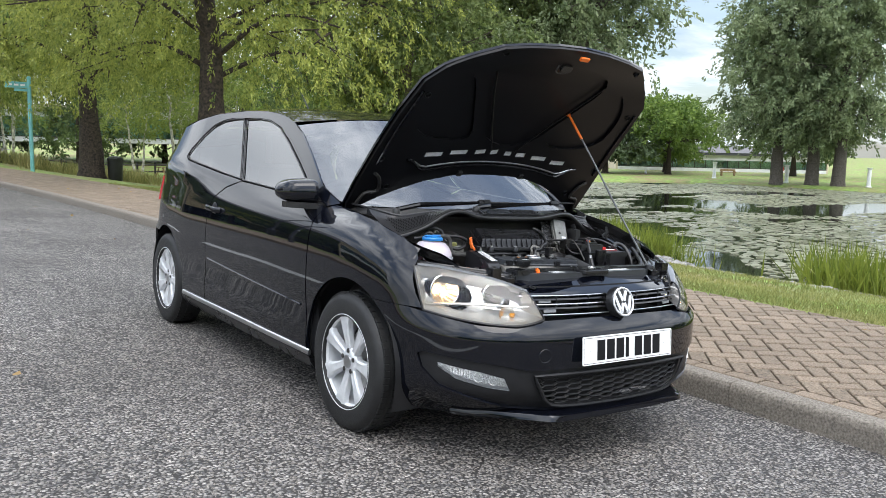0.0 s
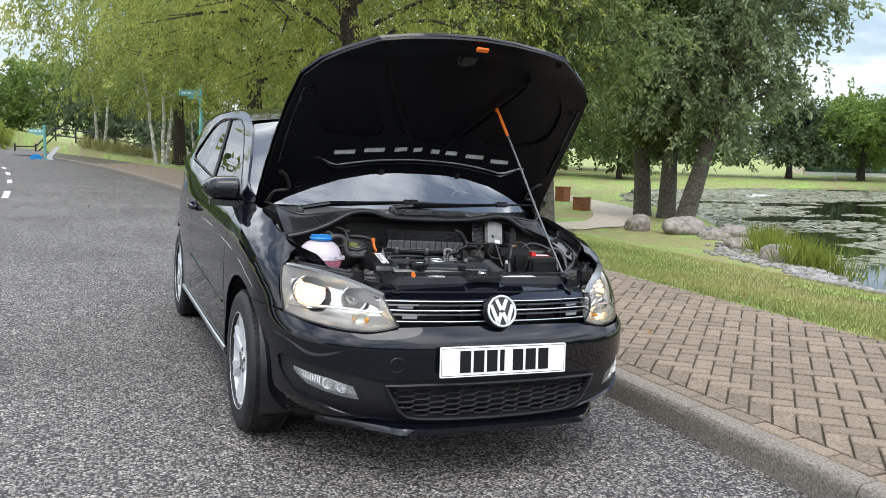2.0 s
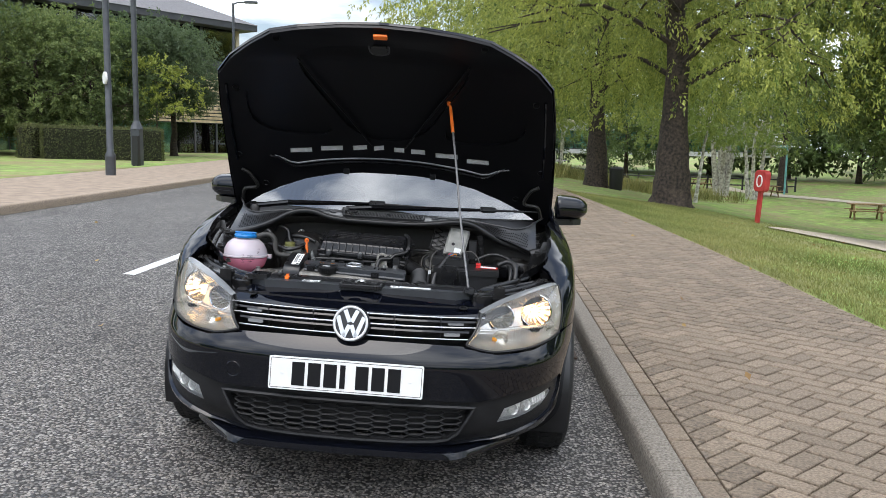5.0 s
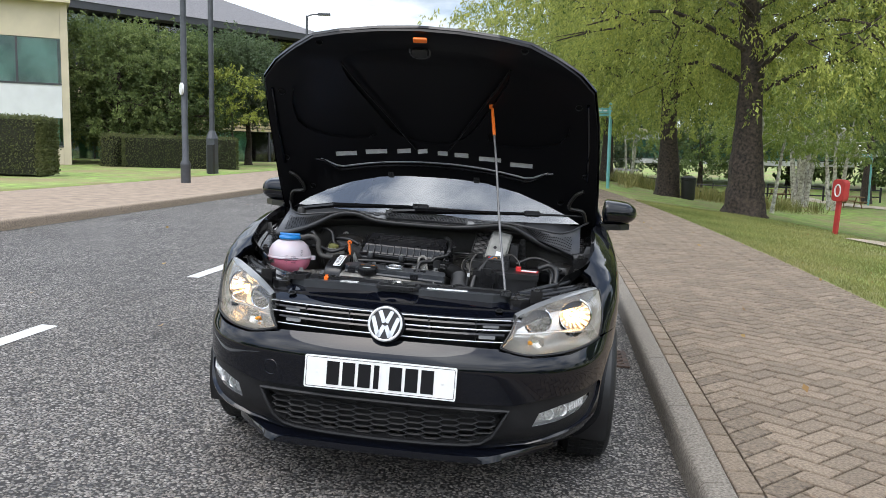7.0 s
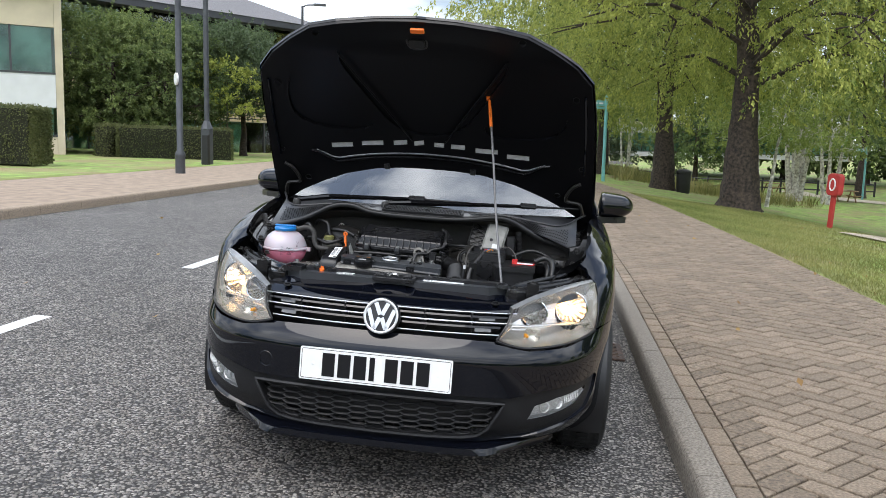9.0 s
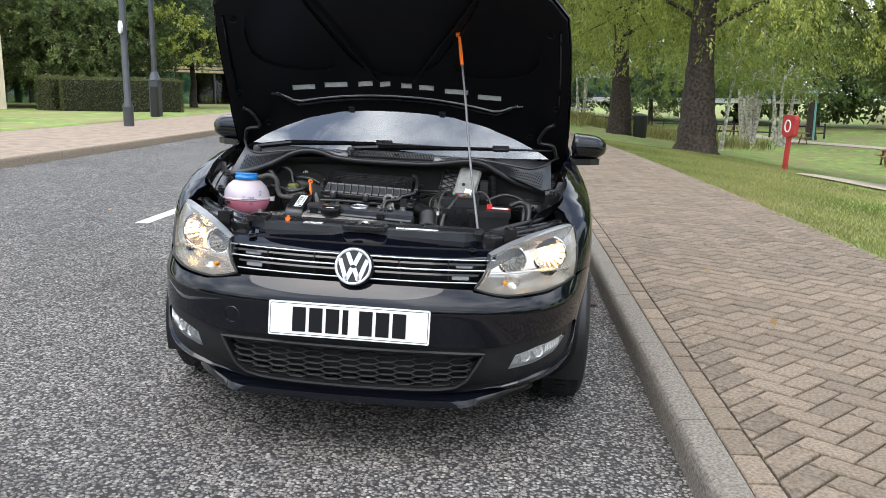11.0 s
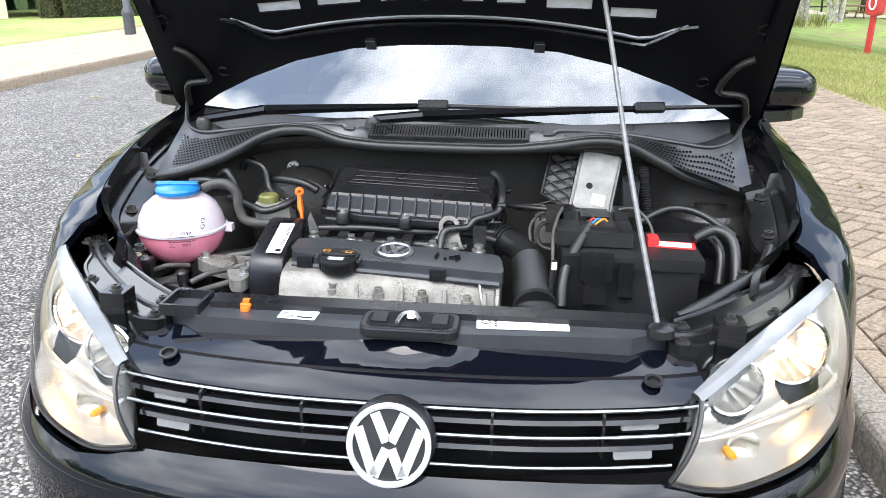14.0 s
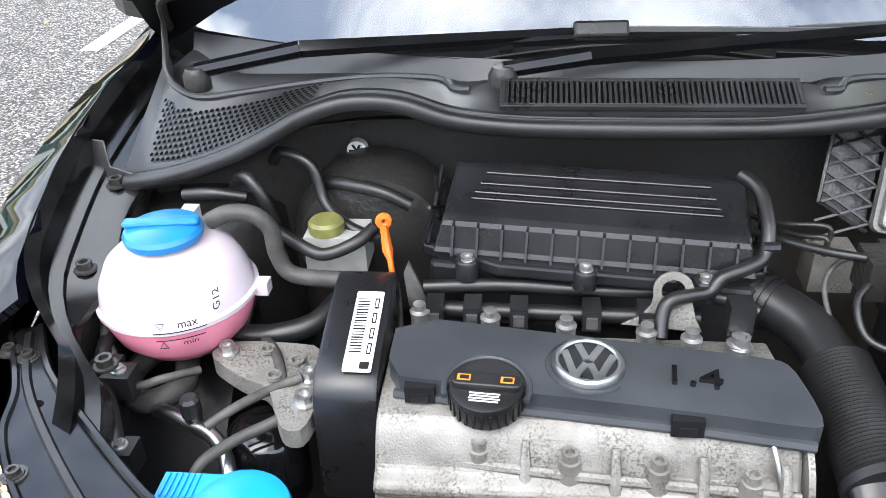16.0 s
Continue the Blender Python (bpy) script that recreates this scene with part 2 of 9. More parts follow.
for m_ in (M_PINK, M_WHITE_P):
    m_.node_tree.nodes["Principled BSDF"].inputs["Subsurface Weight"].default_value = 0.25
    m_.node_tree.nodes["Principled BSDF"].inputs["Subsurface Radius"].default_value = (0.02, 0.01, 0.01)
M_LABEL = material("white paper label", (0.74, 0.75, 0.75), 0.5, vary=0.05, scale=60)
M_BAYBLACK = material("shiny black painted steel", (0.0085, 0.0085, 0.009), 0.16, vary=0.5, scale=24, bump=0.012, bump_scale=60, rough_vary=0.08)
M_HOSE_G = material("chalky grey rubber hose", (0.042, 0.040, 0.037), 0.6, vary=0.35, scale=40, bump=0.1, bump_scale=300)
# near-black that puts the shade inside openings into the colour
M_HOLE_SHADE = material("painted shade of holes", (0.002, 0.002, 0.002), 0.9, spec=0.1)
M_COWL = material("greyed scuttle plastic", (0.028, 0.028, 0.030), 0.30, vary=0.3, scale=9, bump=0.04, bump_scale=1200, rough_vary=0.08)
# for print, and as painted shade where a recess is not modelled
M_INK = material("black print and recess shade", (0.010, 0.010, 0.011), 0.6, spec=0.15)
M_PLATE = material("white number plate", (0.80, 0.80, 0.79), 0.3, vary=0.03, scale=20)
M_AMBER = material("amber bulb glass", (0.85, 0.35, 0.03), 0.15)
M_REFLECT = material("headlamp reflector", (0.88, 0.85, 0.78), 0.20, 0.9)
M_LAMP = glow_mat("lit halogen bulb", (1.0, 0.60, 0.26), 11.0)
M_BEZEL = material("silver headlamp bezel", (0.74, 0.725, 0.69), 0.24, 0.72, vary=0.12, scale=14, bump=0.05, bump_scale=30)
M_SPARKLE = material("faceted lamp reflector", (0.93, 0.93, 0.92), 0.2, 0.3, bump=0.9, bump_scale=120)
M_FOGRIM = material("pale grey lamp rim", (0.42, 0.43, 0.44), 0.3, vary=0.1, scale=20)
M_GLASS = glass_mat("tinted car glass", (0.50, 0.58, 0.55), ior=2.9, through=0.4)
M_SCREEN = glass_mat("windscreen glass", (0.62, 0.70, 0.68), ior=2.9, through=0.5)
M_LENS = glass_mat("clear lamp lens", (1, 1, 1), ior=1.5, through=0.97)
M_REDLENS = material("red lamp lens", (0.4, 0.01, 0.01), 0.1)
M_INTERIOR = material("dark grey upholstery", (0.02, 0.02, 0.022), 0.9, vary=0.3, scale=20)
M_CLEAR = material("clear bulb glass", (0.80, 0.81, 0.83), 0.15, 0.35)
M_INSET = material("smoky grille inset", (0.16, 0.165, 0.17), 0.12, vary=0.1, scale=60)
M_GREYLABEL = material("silver sticker", (0.55, 0.56, 0.57), 0.4, vary=0.08, scale=60)

# ---- mesh helpers ----
def part(name, bm, mat, parent, label="", smooth=False, bevel=0.0, m=None):
    """Links a bmesh as one mesh object under a thing or a part, in the thing's own axes."""
    me = bpy.data.meshes.new(name)
    if bevel:
        bmesh.ops.bevel(bm, geom=[e for e in bm.edges if len(e.link_faces) == 2 and e.calc_face_angle(0) > 0.6], offset=bevel, segments=2, profile=0.5, affect="EDGES")
    bm.to_mesh(me)
    bm.free()
    me.materials.append(mat)
    if smooth:
        for p in me.polygons:
            p.use_smooth = True
        me.set_sharp_from_angle(angle=radians(38))
    ob = new(name, me)
    ob.parent = parent
    if m is not None:
        ob.matrix_local = m
    if label:
        ob["label"] = label
    return ob


def mesh_part(name, verts, faces, mat, parent, label="", smooth=True, normals=None, sharp=38):
    me = bpy.data.meshes.new(name)
    me.from_pydata([tuple(v) for v in verts], [], faces)
    me.materials.append(mat)
    me.validate()
    if smooth:
        for p in me.polygons:
            p.use_smooth = True
        if normals is not None and len(normals) == len(me.loops):
            me.normals_split_custom_set(normals)
        elif sharp:
            me.set_sharp_from_angle(angle=radians(sharp))
    ob = new(name, me)
    ob.parent = parent
    if label:
        ob["label"] = label
    return ob


def thing(name, label, category, m=None, group="", kind=""):
    e = new(name)
    e.empty_display_size = 0.1
    if m is not None:
        e.matrix_world = m
    return tagged(e, label, category, group, kind)


def box(bm, x0, x1, y0, y1, z0, z1, m=None):
    vs = [bm.verts.new(v) for v in ((x0, y0, z0), (x1, y0, z0), (x1, y1, z0), (x0, y1, z0), (x0, y0, z1), (x1, y0, z1), (x1, y1, z1), (x0, y1, z1))]
    for f in ((0, 3, 2, 1), (4, 5, 6, 7), (0, 1, 5, 4), (1, 2, 6, 5), (2, 3, 7, 6), (3, 0, 4, 7)):
        bm.faces.new([vs[i] for i in f])
    if m is not None:
        bmesh.ops.transform(bm, matrix=m, verts=vs)
    return vs


def boxed(x0, x1, y0, y1, z0, z1, m=None):
    bm = bmesh.new()
    box(bm, x0, x1, y0, y1, z0, z1, m)
    return bm


def lathe(bm, profile, seg=24, m=None, caps=True):
    """Turns a profile of (radius, height) about z."""
    rings, made = [], []
    for r, z in profile:
        if r < 1e-6:
            v = bm.verts.new((0, 0, z)); rings.append([v]); made.append(v)
        else:
            ring = [bm.verts.new((r * math.cos(2 * math.pi * i / seg), r * math.sin(2 * math.pi * i / seg), z)) for i in range(seg)]
            rings.append(ring); made += ring
    for a, b in zip(rings, rings[1:]):
        for i in range(seg):
            j = (i + 1) % seg
            if len(a) == 1 and len(b) == 1:
                continue
            if len(a) == 1:
                bm.faces.new((a[0], b[j], b[i])[::-1])
            elif len(b) == 1:
                bm.faces.new((a[i], a[j], b[0]))
            else:
                bm.faces.new((a[i], a[j], b[j], b[i]))
    if caps:
        for ring, flip in ((rings[0], True), (rings[-1], False)):
            if len(ring) > 2:
                bm.faces.new(ring[::-1] if flip else ring)
    if m is not None:
        bmesh.ops.transform(bm, matrix=m, verts=made)
    return made


def catmull(points, per=6, closed=False):
    pts = [Vector(p) for p in points]
    n = len(pts)
    out = []
    for i in range(n if closed else n - 1):
        p0, p1, p2, p3 = (pts[(i + k) % n] if closed else pts[min(max(i + k, 0), n - 1)] for k in (-1, 0, 1, 2))
        for k in range(per):
            t = k / per
            out.append(0.5 * ((2 * p1) + (-p0 + p2) * t + (2 * p0 - 5 * p1 + 4 * p2 - p3) * t * t + (-p0 + 3 * p1 - 3 * p2 + p3) * t ** 3))
    if not closed:
        out.append(pts[-1])
    return out


def tube(bm, points, radius, seg=10, caps=True, flat=1.0, up=None, closed=False):
    """Sweeps a circle along points; radius may be a list."""
    pts = [Vector(p) for p in points]
    n = len(pts)
    rad = radius if isinstance(radius, (list, tuple)) else [radius] * n
    rings, side = [], None
    for i, p in enumerate(pts):
        if closed:
            d = (pts[(i + 1) % n] - pts[i - 1]).normalized()
        else:
            d = (pts[min(i + 1, n - 1)] - pts[max(i - 1, 0)]).normalized()
        if side is None or up is not None:
            ref = Vector(up) if up is not None else (Vector((0, 0, 1)) if abs(d.z) < 0.9 else Vector((1, 0, 0)))
            side = d.cross(ref).normalized()
        else:
            side = (side - d * side.dot(d)).normalized()
        other = side.cross(d)
        rings.append([bm.verts.new(p + rad[i] * (math.cos(2 * math.pi * k / seg) * side + flat * math.sin(2 * math.pi * k / seg) * other)) for k in range(seg)])
    for a, b in zip(rings, rings[1:] + ([rings[0]] if closed else [])):
        for k in range(seg):
            j = (k + 1) % seg
            bm.faces.new((a[k], a[j], b[j], b[k]))
    if caps and not closed:
        bm.faces.new(rings[0][::-1]); bm.faces.new(rings[-1])
    return rings


def tubed(points, radius, seg=10, per=6, **k):
    bm = bmesh.new()
    tube(bm, catmull(points, per) if per > 1 else points, radius, seg, **k)
    return bm


def prism(bm, outline, z0, z1, m=None):
    """A flat outline (x, y) pulled from z0 to z1."""
    a = [bm.verts.new((x, y, z0)) for x, y in outline]
    b = [bm.verts.new((x, y, z1)) for x, y in outline]
    n = len(a)
    bm.faces.new(a[::-1]); bm.faces.new(b)
    for i in range(n):
        bm.faces.new((a[i], a[(i + 1) % n], b[(i + 1) % n], b[i]))
    if m is not None:
        bmesh.ops.transform(bm, matrix=m, verts=a + b)
    return a + b


def prismed(outline, z0, z1, m=None):
    bm = bmesh.new()
    prism(bm, outline, z0, z1, m)
    return bm


def rounded(w, h, r, seg=4):
    """A rounded rectangle's outline about the origin."""
    out = []
    for cx, cy, a0 in ((w / 2 - r, h / 2 - r, 0), (-w / 2 + r, h / 2 - r, 90), (-w / 2 + r, -h / 2 + r, 180), (w / 2 - r, -h / 2 + r, 270)):
        for k in range(seg + 1):
            a = radians(a0 + 90 * k / seg)
            out.append((cx + r * math.cos(a), cy + r * math.sin(a)))
    return out


def text_mesh(words, size, thick=0.0006):
    cu = bpy.data.curves.new("words", "FONT")
    cu.body, cu.size, cu.extrude, cu.align_x, cu.align_y = words, size, thick, "CENTER", "CENTER"
    ob = bpy.data.objects.new("words", cu)
    scene.collection.objects.link(ob)
    dg = bpy.context.evaluated_depsgraph_get()
    bm = bmesh.new()
    bm.from_mesh(ob.evaluated_get(dg).to_mesh())
    bpy.data.objects.remove(ob)
    return bm


def frame_of(origin, right, up):
    """A pose whose x runs right, y up, z out."""
    r = Vector(right).normalized()
    u = Vector(up).normalized()
    o = r.cross(u).normalized()
    u = o.cross(r)
    return Matrix(((r.x, u.x, o.x, origin[0]), (r.y, u.y, o.y, origin[1]), (r.z, u.z, o.z, origin[2]), (0, 0, 0, 1)))


def chaikin(pts, rounds=2, closed=True):
    for _ in range(rounds):
        out = []
        n = len(pts)
        for i in range(n if closed else n - 1):
            a, b = pts[i], pts[(i + 1) % n]
            out.append((0.75 * a[0] + 0.25 * b[0], 0.75 * a[1] + 0.25 * b[1]))
            out.append((0.25 * a[0] + 0.75 * b[0], 0.25 * a[1] + 0.75 * b[1]))
        pts = out
    return pts

# ---- the lie of the land ----
CAMBER = math.tan(radians(2.5))


def centre(y):
    """The road's centre line, which bends to the left as it goes."""
    d = max(0.0, min(y, 45.0) - 3.0)
    return -2.5 - 0.0022 * d * d - (max(0.0, y - 45.0) * 0.185)


KERB_R, PAVE_R, KERB_L, PAVE_L = 3.62, 5.60, -3.1, -6.4
WATER = -0.85
# the park lies in a hollow: told at a smaller size round one point, then drawn out by this much
AX, AY, AZ, GROW = -1.2, -2.5, 1.28, 1.6
POND_Z = AZ + GROW * (WATER - AZ)


def far(x, y):
    return AX + GROW * (x - AX), AY + GROW * (y - AY)


def road_z(u):
    return 0.109 - CAMBER * u


def pave_z(u):
    return road_z(KERB_R) + 0.126 + 0.018 * (u - KERB_R - 0.117) if u > 0 else road_z(KERB_L) + 0.126 + 0.01 * (KERB_L - u)


def smooth01(t):
    t = max(0.0, min(1.0, t))
    return t * t * (3 - 2 * t)


def shore(y):
    """How far right of the centre line the water begins."""
    return float(np.interp(y, [-14, -5, 0, 3.5, 7.6, 14, 18, 24, 34], [6.9, 7.3, 8.3, 9.9, 12.4, 16.6, 18.9, 21, 30])) + 0.25 * math.sin(y * 1.3)


def park_z(x, y):
    u = x - centre(y)
    if u > PAVE_R - 0.02:
        d = u - PAVE_R
        z = pave_z(PAVE_R) - 0.015 - 0.115 * max(0, d)
        z = max(z, -0.62 - 0.05 * smooth01((d - 6) / 10))
        if -14 < y < 34:
            s = shore(y)
            z -= (z + 1.35) * smooth01((u - s + 0.5) / 1.5) * smooth01((34 - y) / 5) * smooth01((46 - u) / 3)
        z += 0.035 * max(0, y - 38) * smooth01((60 - u) / 30)
    elif u < PAVE_L + 0.02:
        d = PAVE_L - u
        z = pave_z(PAVE_L) - 0.012 + 0.015 * min(d, 60)
    else:
        z = -0.45
    if u > PAVE_R or u < PAVE_L:
        z += 0.03 * noise.noise(Vector((x * 0.35, y * 0.35, 0))) * smooth01((abs(u) - 5.6) / 2)
    return z


def land_z(x, y):
    """The ground beside the road: a bank beside the walk that runs out into the hollow."""
    u = x - centre(y)
    d = u - PAVE_R
    if d < 2.5:
        return park_z(x, y)
    w = smooth01((d - 2.5) / 7.5)
    near = max(pave_z(PAVE_R) - 0.015 - 0.115 * d, -1.6) + 0.035 * max(0, y - 38)
    low = AZ + GROW * (park_z(AX + (x - AX) / GROW, AY + (y - AY) / GROW) - AZ)
    return near * (1 - w) + low * w


def spaced(stops):
    out = []
    for a, b, n in stops:
        out += [a + (b - a) * i / n for i in range(n)]
    return out + [stops[-1][1]]


def sheet(us, ys, zf):
    v = [(centre(y) + u, y, zf(centre(y) + u, y, u)) for y in ys for u in us]
    w = len(us)
    f = [(j * w + i, j * w + i + 1, (j + 1) * w + i + 1, (j + 1) * w + i) for j in range(len(ys) - 1) for i in range(w - 1)]
    return v, f


def grass_mat():
    m = material("mown lawn", (0.17, 0.25, 0.052), 0.9, vary=0.6, scale=2.6, bump=0.9, bump_scale=45, colour2=(0.115, 0.165, 0.036), detail=10)
    n, l = m.node_tree.nodes, m.node_tree.links
    b = n["Principled BSDF"]
    src = b.inputs["Base Color"].links[0].from_socket
    tc = n["Texture Coordinate"]
    worn = n.new("ShaderNodeTexNoise"); worn.inputs["Scale"].default_value = 0.45; worn.inputs["Detail"].default_value = 8; worn.inputs["Roughness"].default_value = 0.65
    l.new(tc.outputs["Object"], worn.inputs["Vector"])
    r = n.new("ShaderNodeValToRGB")
    r.color_ramp.elements[0].position, r.color_ramp.elements[1].position = 0.43, 0.60
    l.new(worn.outputs["Fac"], r.inputs[0])
    mx = n.new("ShaderNodeMix"); mx.data_type = "RGBA"
    l.new(r.outputs[0], mx.inputs["Factor"]); l.new(src, mx.inputs["A"]); mx.inputs["B"].default_value = (0.235, 0.195, 0.09, 1)
    l.new(mx.outputs["Result"], b.inputs["Base Color"])
    return m


M_LAWN = grass_mat()
us = spaced([(-420, -60, 12), (-60, -12, 24), (-12, -6.5, 9), (-6.5, -6.38, 1), (-6.38, 5.4, 4), (5.4, 5.46, 1), (5.46, 16, 30), (16, 80, 72), (80, 120, 12), (120, 480, 12)])
ys = spaced([(-160, -24, 16), (-24, 60, 150), (60, 110, 30), (110, 560, 16)])
v_, f_ = sheet(us, ys, lambda x, y, u: land_z(x, y))
ground = mesh_part("ground", v_, f_, M_LAWN, None, "", sharp=0)
tagged(ground, "mown green lawn with worn patches, falling gently towards the pond", "lawn", kind="structure")

us = spaced([(KERB_L - 0.05, KERB_R + 0.05, 14)])
v_, f_ = sheet(us, spaced([(-60, 0, 12), (0, 66, 66)]), lambda x, y, u: road_z(u))
road = mesh_part("road", v_, f_, M_ASPHALT, None)
tagged(road, "grey chipped asphalt road, bending away, with pale stone chippings", "road", kind="structure")

# roundabout apron, closing the far end of the road
bm = bmesh.new()
lathe(bm, [(19, 0.0), (17, 0.10), (0.0, 0.12)], 48, Matrix.Translation((centre(66) - 1, 72, 0.02)), caps=False)
tagged(part("road_junction", bm, M_ASPHALT, None), "grey asphalt junction at the far end of the road", "road", kind="structure")

# kerbs
def kerb_bm(u0, side, y0, y1):
    """One kerb stone from y0 to y1, its face towards the road."""
    bm = bmesh.new()
    prof = [(0.0, -0.12), (0.006, 0.085), (0.011, 0.105), (0.020, 0.118), (0.034, 0.124), (0.110, 0.127), (0.117, 0.123), (0.117, -0.12)]
    ends = []
    for y in (y0, (y0 + y1) / 2, y1):
        c = centre(y)
        ends.append([bm.verts.new((c + u0 + side * a, y, road_z(u0) + h)) for a, h in prof])
    n = len(prof)
    for a, b in zip(ends, ends[1:]):
        for i in range(n):
            q = (a[i], a[(i + 1) % n], b[(i + 1) % n], b[i])
            bm.faces.new(q if side < 0 else q[::-1])
    bm.faces.new(ends[0] if side > 0 else ends[0][::-1]); bm.faces.new(ends[-1][::-1] if side > 0 else ends[-1])
    return bm


M_KERB_B = material("buff concrete kerb", (0.30, 0.235, 0.175), 0.9, vary=0.35, scale=60, bump=0.5, bump_scale=230, colour2=(0.20, 0.155, 0.115), detail=10)
kerb_right = thing("kerb", "weathered grey concrete kerb beside the paved walk", "kerb", kind="structure")
kerb_left = thing("kerb", "buff concrete kerb on the far side of the road", "kerb", kind="structure")
for side, u0, parent in ((1, KERB_R, kerb_right), (-1, KERB_L, kerb_left)):
    y = -12.535
    while y < 62:
        part("kerb_stone", kerb_bm(u0, side, y, y + 0.909), M_KERB if side > 0 else M_KERB_B, parent)
        y += 0.915

# road markings
markings = thing("road_marking", "worn white dashes along the middle of the road", "road marking", kind="structure")
for y0, y1 in ((-1.4, 1.98), (4.0, 7.4), (8.9, 11.0), (14.2, 16.2), (19.3, 21.0), (23.7, 25.6), (28.4, 30.3), (33.2, 35.1), (38.0, 39.9), (42.8, 44.7), (47.6, 49.5)):
    v_, f_ = sheet([-0.055, 0.055], spaced([(y0, y1, 6)]), lambda x, y, u: road_z(u) + 0.004)
    mesh_part("dash", v_, f_, M_LINE, markings)

# paved walks
walk_right = mesh_part("pavement", *sheet([KERB_R + 0.112, PAVE_R], spaced([(-40, 64, 60)]), lambda x, y, u: pave_z(u) - 0.017), M_SAND, None)
tagged(walk_right, "buff concrete block pavement laid in a herringbone", "pavement", kind="structure")
walk_left = mesh_part("pavement", *sheet([PAVE_L, KERB_L - 0.1], spaced([(-40, 64, 60)]), lambda x, y, u: pave_z(u) - 0.004),
    material("far buff paving", (0.27, 0.205, 0.15), 0.9, vary=0.22, scale=5, bump=0.3, bump_scale=60, colour2=(0.20, 0.152, 0.112), detail=10), None)
tagged(walk_left, "buff block pavement across the road", "pavement", kind="structure")

# the pond's water
def water_mat():
    m = material("dark pond water", (0.012, 0.014, 0.010), 0.04, spec=0.5, bump=0.04, bump_scale=3.0)
    return m


v_ = [(7, -60, POND_Z), (122, -60, POND_Z), (122, 59, POND_Z), (7, 59, POND_Z)]
pond = mesh_part("pond_water", v_, [(0, 1, 2, 3)], water_mat(), None)
tagged(pond, "dark still pond water between lily pads", "pond", kind="structure")

# ---- the car: body ----
LEANING = pose(0, 0, 0, 0, 2.5, 0)
car = thing("car", "black three-door hatchback parked at the kerb with its bonnet propped open", "car", LEANING)

OUT = catmull([(0, 0.004, 0), (0.22, 0.012, 0), (0.44, 0.052, 0), (0.59, 0.125, 0), (0.70, 0.245, 0), (0.775, 0.42, 0), (0.815, 0.63, 0), (0.833, 0.9, 0), (0.841, 1.4, 0), (0.841, 2.0, 0),
    (0.841, 2.6, 0), (0.838, 3.1, 0), (0.815, 3.5, 0), (0.745, 3.78, 0), (0.60, 3.91, 0), (0.35, 3.96, 0), (0, 3.97, 0)], 40)
OX, OY = np.array([p.x for p in OUT]), np.array([p.y for p in OUT])
OS = np.r_[0, np.cumsum(np.hypot(np.diff(OX), np.diff(OY)))]
_tx, _ty = np.gradient(OX, OS), np.gradient(OY, OS)
_tl = np.hypot(_tx, _ty)
NX, NY = _ty / _tl, -_tx / _tl
D_FRONT = ([0.14, 0.19, 0.225, 0.26, 0.30, 0.36, 0.47, 0.538, 0.548, 0.558, 0.588, 0.605, 0.65, 0.70, 0.75, 0.80, 1.4], [0.085, 0.052, 0.030, 0.014, 0.006, 0.004, 0.003, 0.0045, 0.0075, 0.016, 0.046, 0.060, 0.085, 0.13, 0.19, 0.26, 0.9])
D_SIDE = ([0.14, 0.19, 0.24, 0.30, 0.42, 0.56, 0.66, 0.76, 0.86, 0.95, 1.1, 1.5], [0.12, 0.05, 0.022, 0.014, 0.012, 0.002, 0.0, 0.004, 0.016, 0.03, 0.03, 0.03])
D_REAR = ([0.14, 0.25, 0.4, 0.6, 0.66, 0.75, 0.95, 1.1, 1.25, 1.4], [0.08, 0.02, 0.0, 0.0, 0.04, 0.05, 0.09, 0.2, 0.34, 0.52])
TOPY, TOPZ = [0.30, 0.40, 0.50, 0.62, 0.80, 1.0, 1.2, 1.6, 2.2, 2.6, 3.0, 3.5], [0.715, 0.765, 0.81, 0.852, 0.90, 0.932, 0.945, 0.962, 0.998, 1.035, 1.09, 1.13]


def soft(x, xs, ys):
    """A smooth, never overshooting curve through points."""
    xs, ys, x = np.asarray(xs, float), np.asarray(ys, float), np.asarray(x, float)
    h, d = np.diff(xs), np.diff(ys) / np.diff(xs)
    m = np.r_[d[0], [0 if a * b <= 0 else 2 * a * b / (a + b) for a, b in zip(d, d[1:])], d[-1]]
    i = np.clip(np.searchsorted(xs, x) - 1, 0, len(h) - 1)
    t = np.clip((x - xs[i]) / h[i], 0, 1)
    return (2 * t**3 - 3 * t**2 + 1) * ys[i] + (t**3 - 2 * t**2 + t) * h[i] * m[i] + (3 * t**2 - 2 * t**3) * ys[i + 1] + (t**3 - t**2) * h[i] * m[i + 1]


def smoothed(a, b, x):
    t = np.clip((x - a) / (b - a), 0, 1)
    return t * t * (3 - 2 * t)


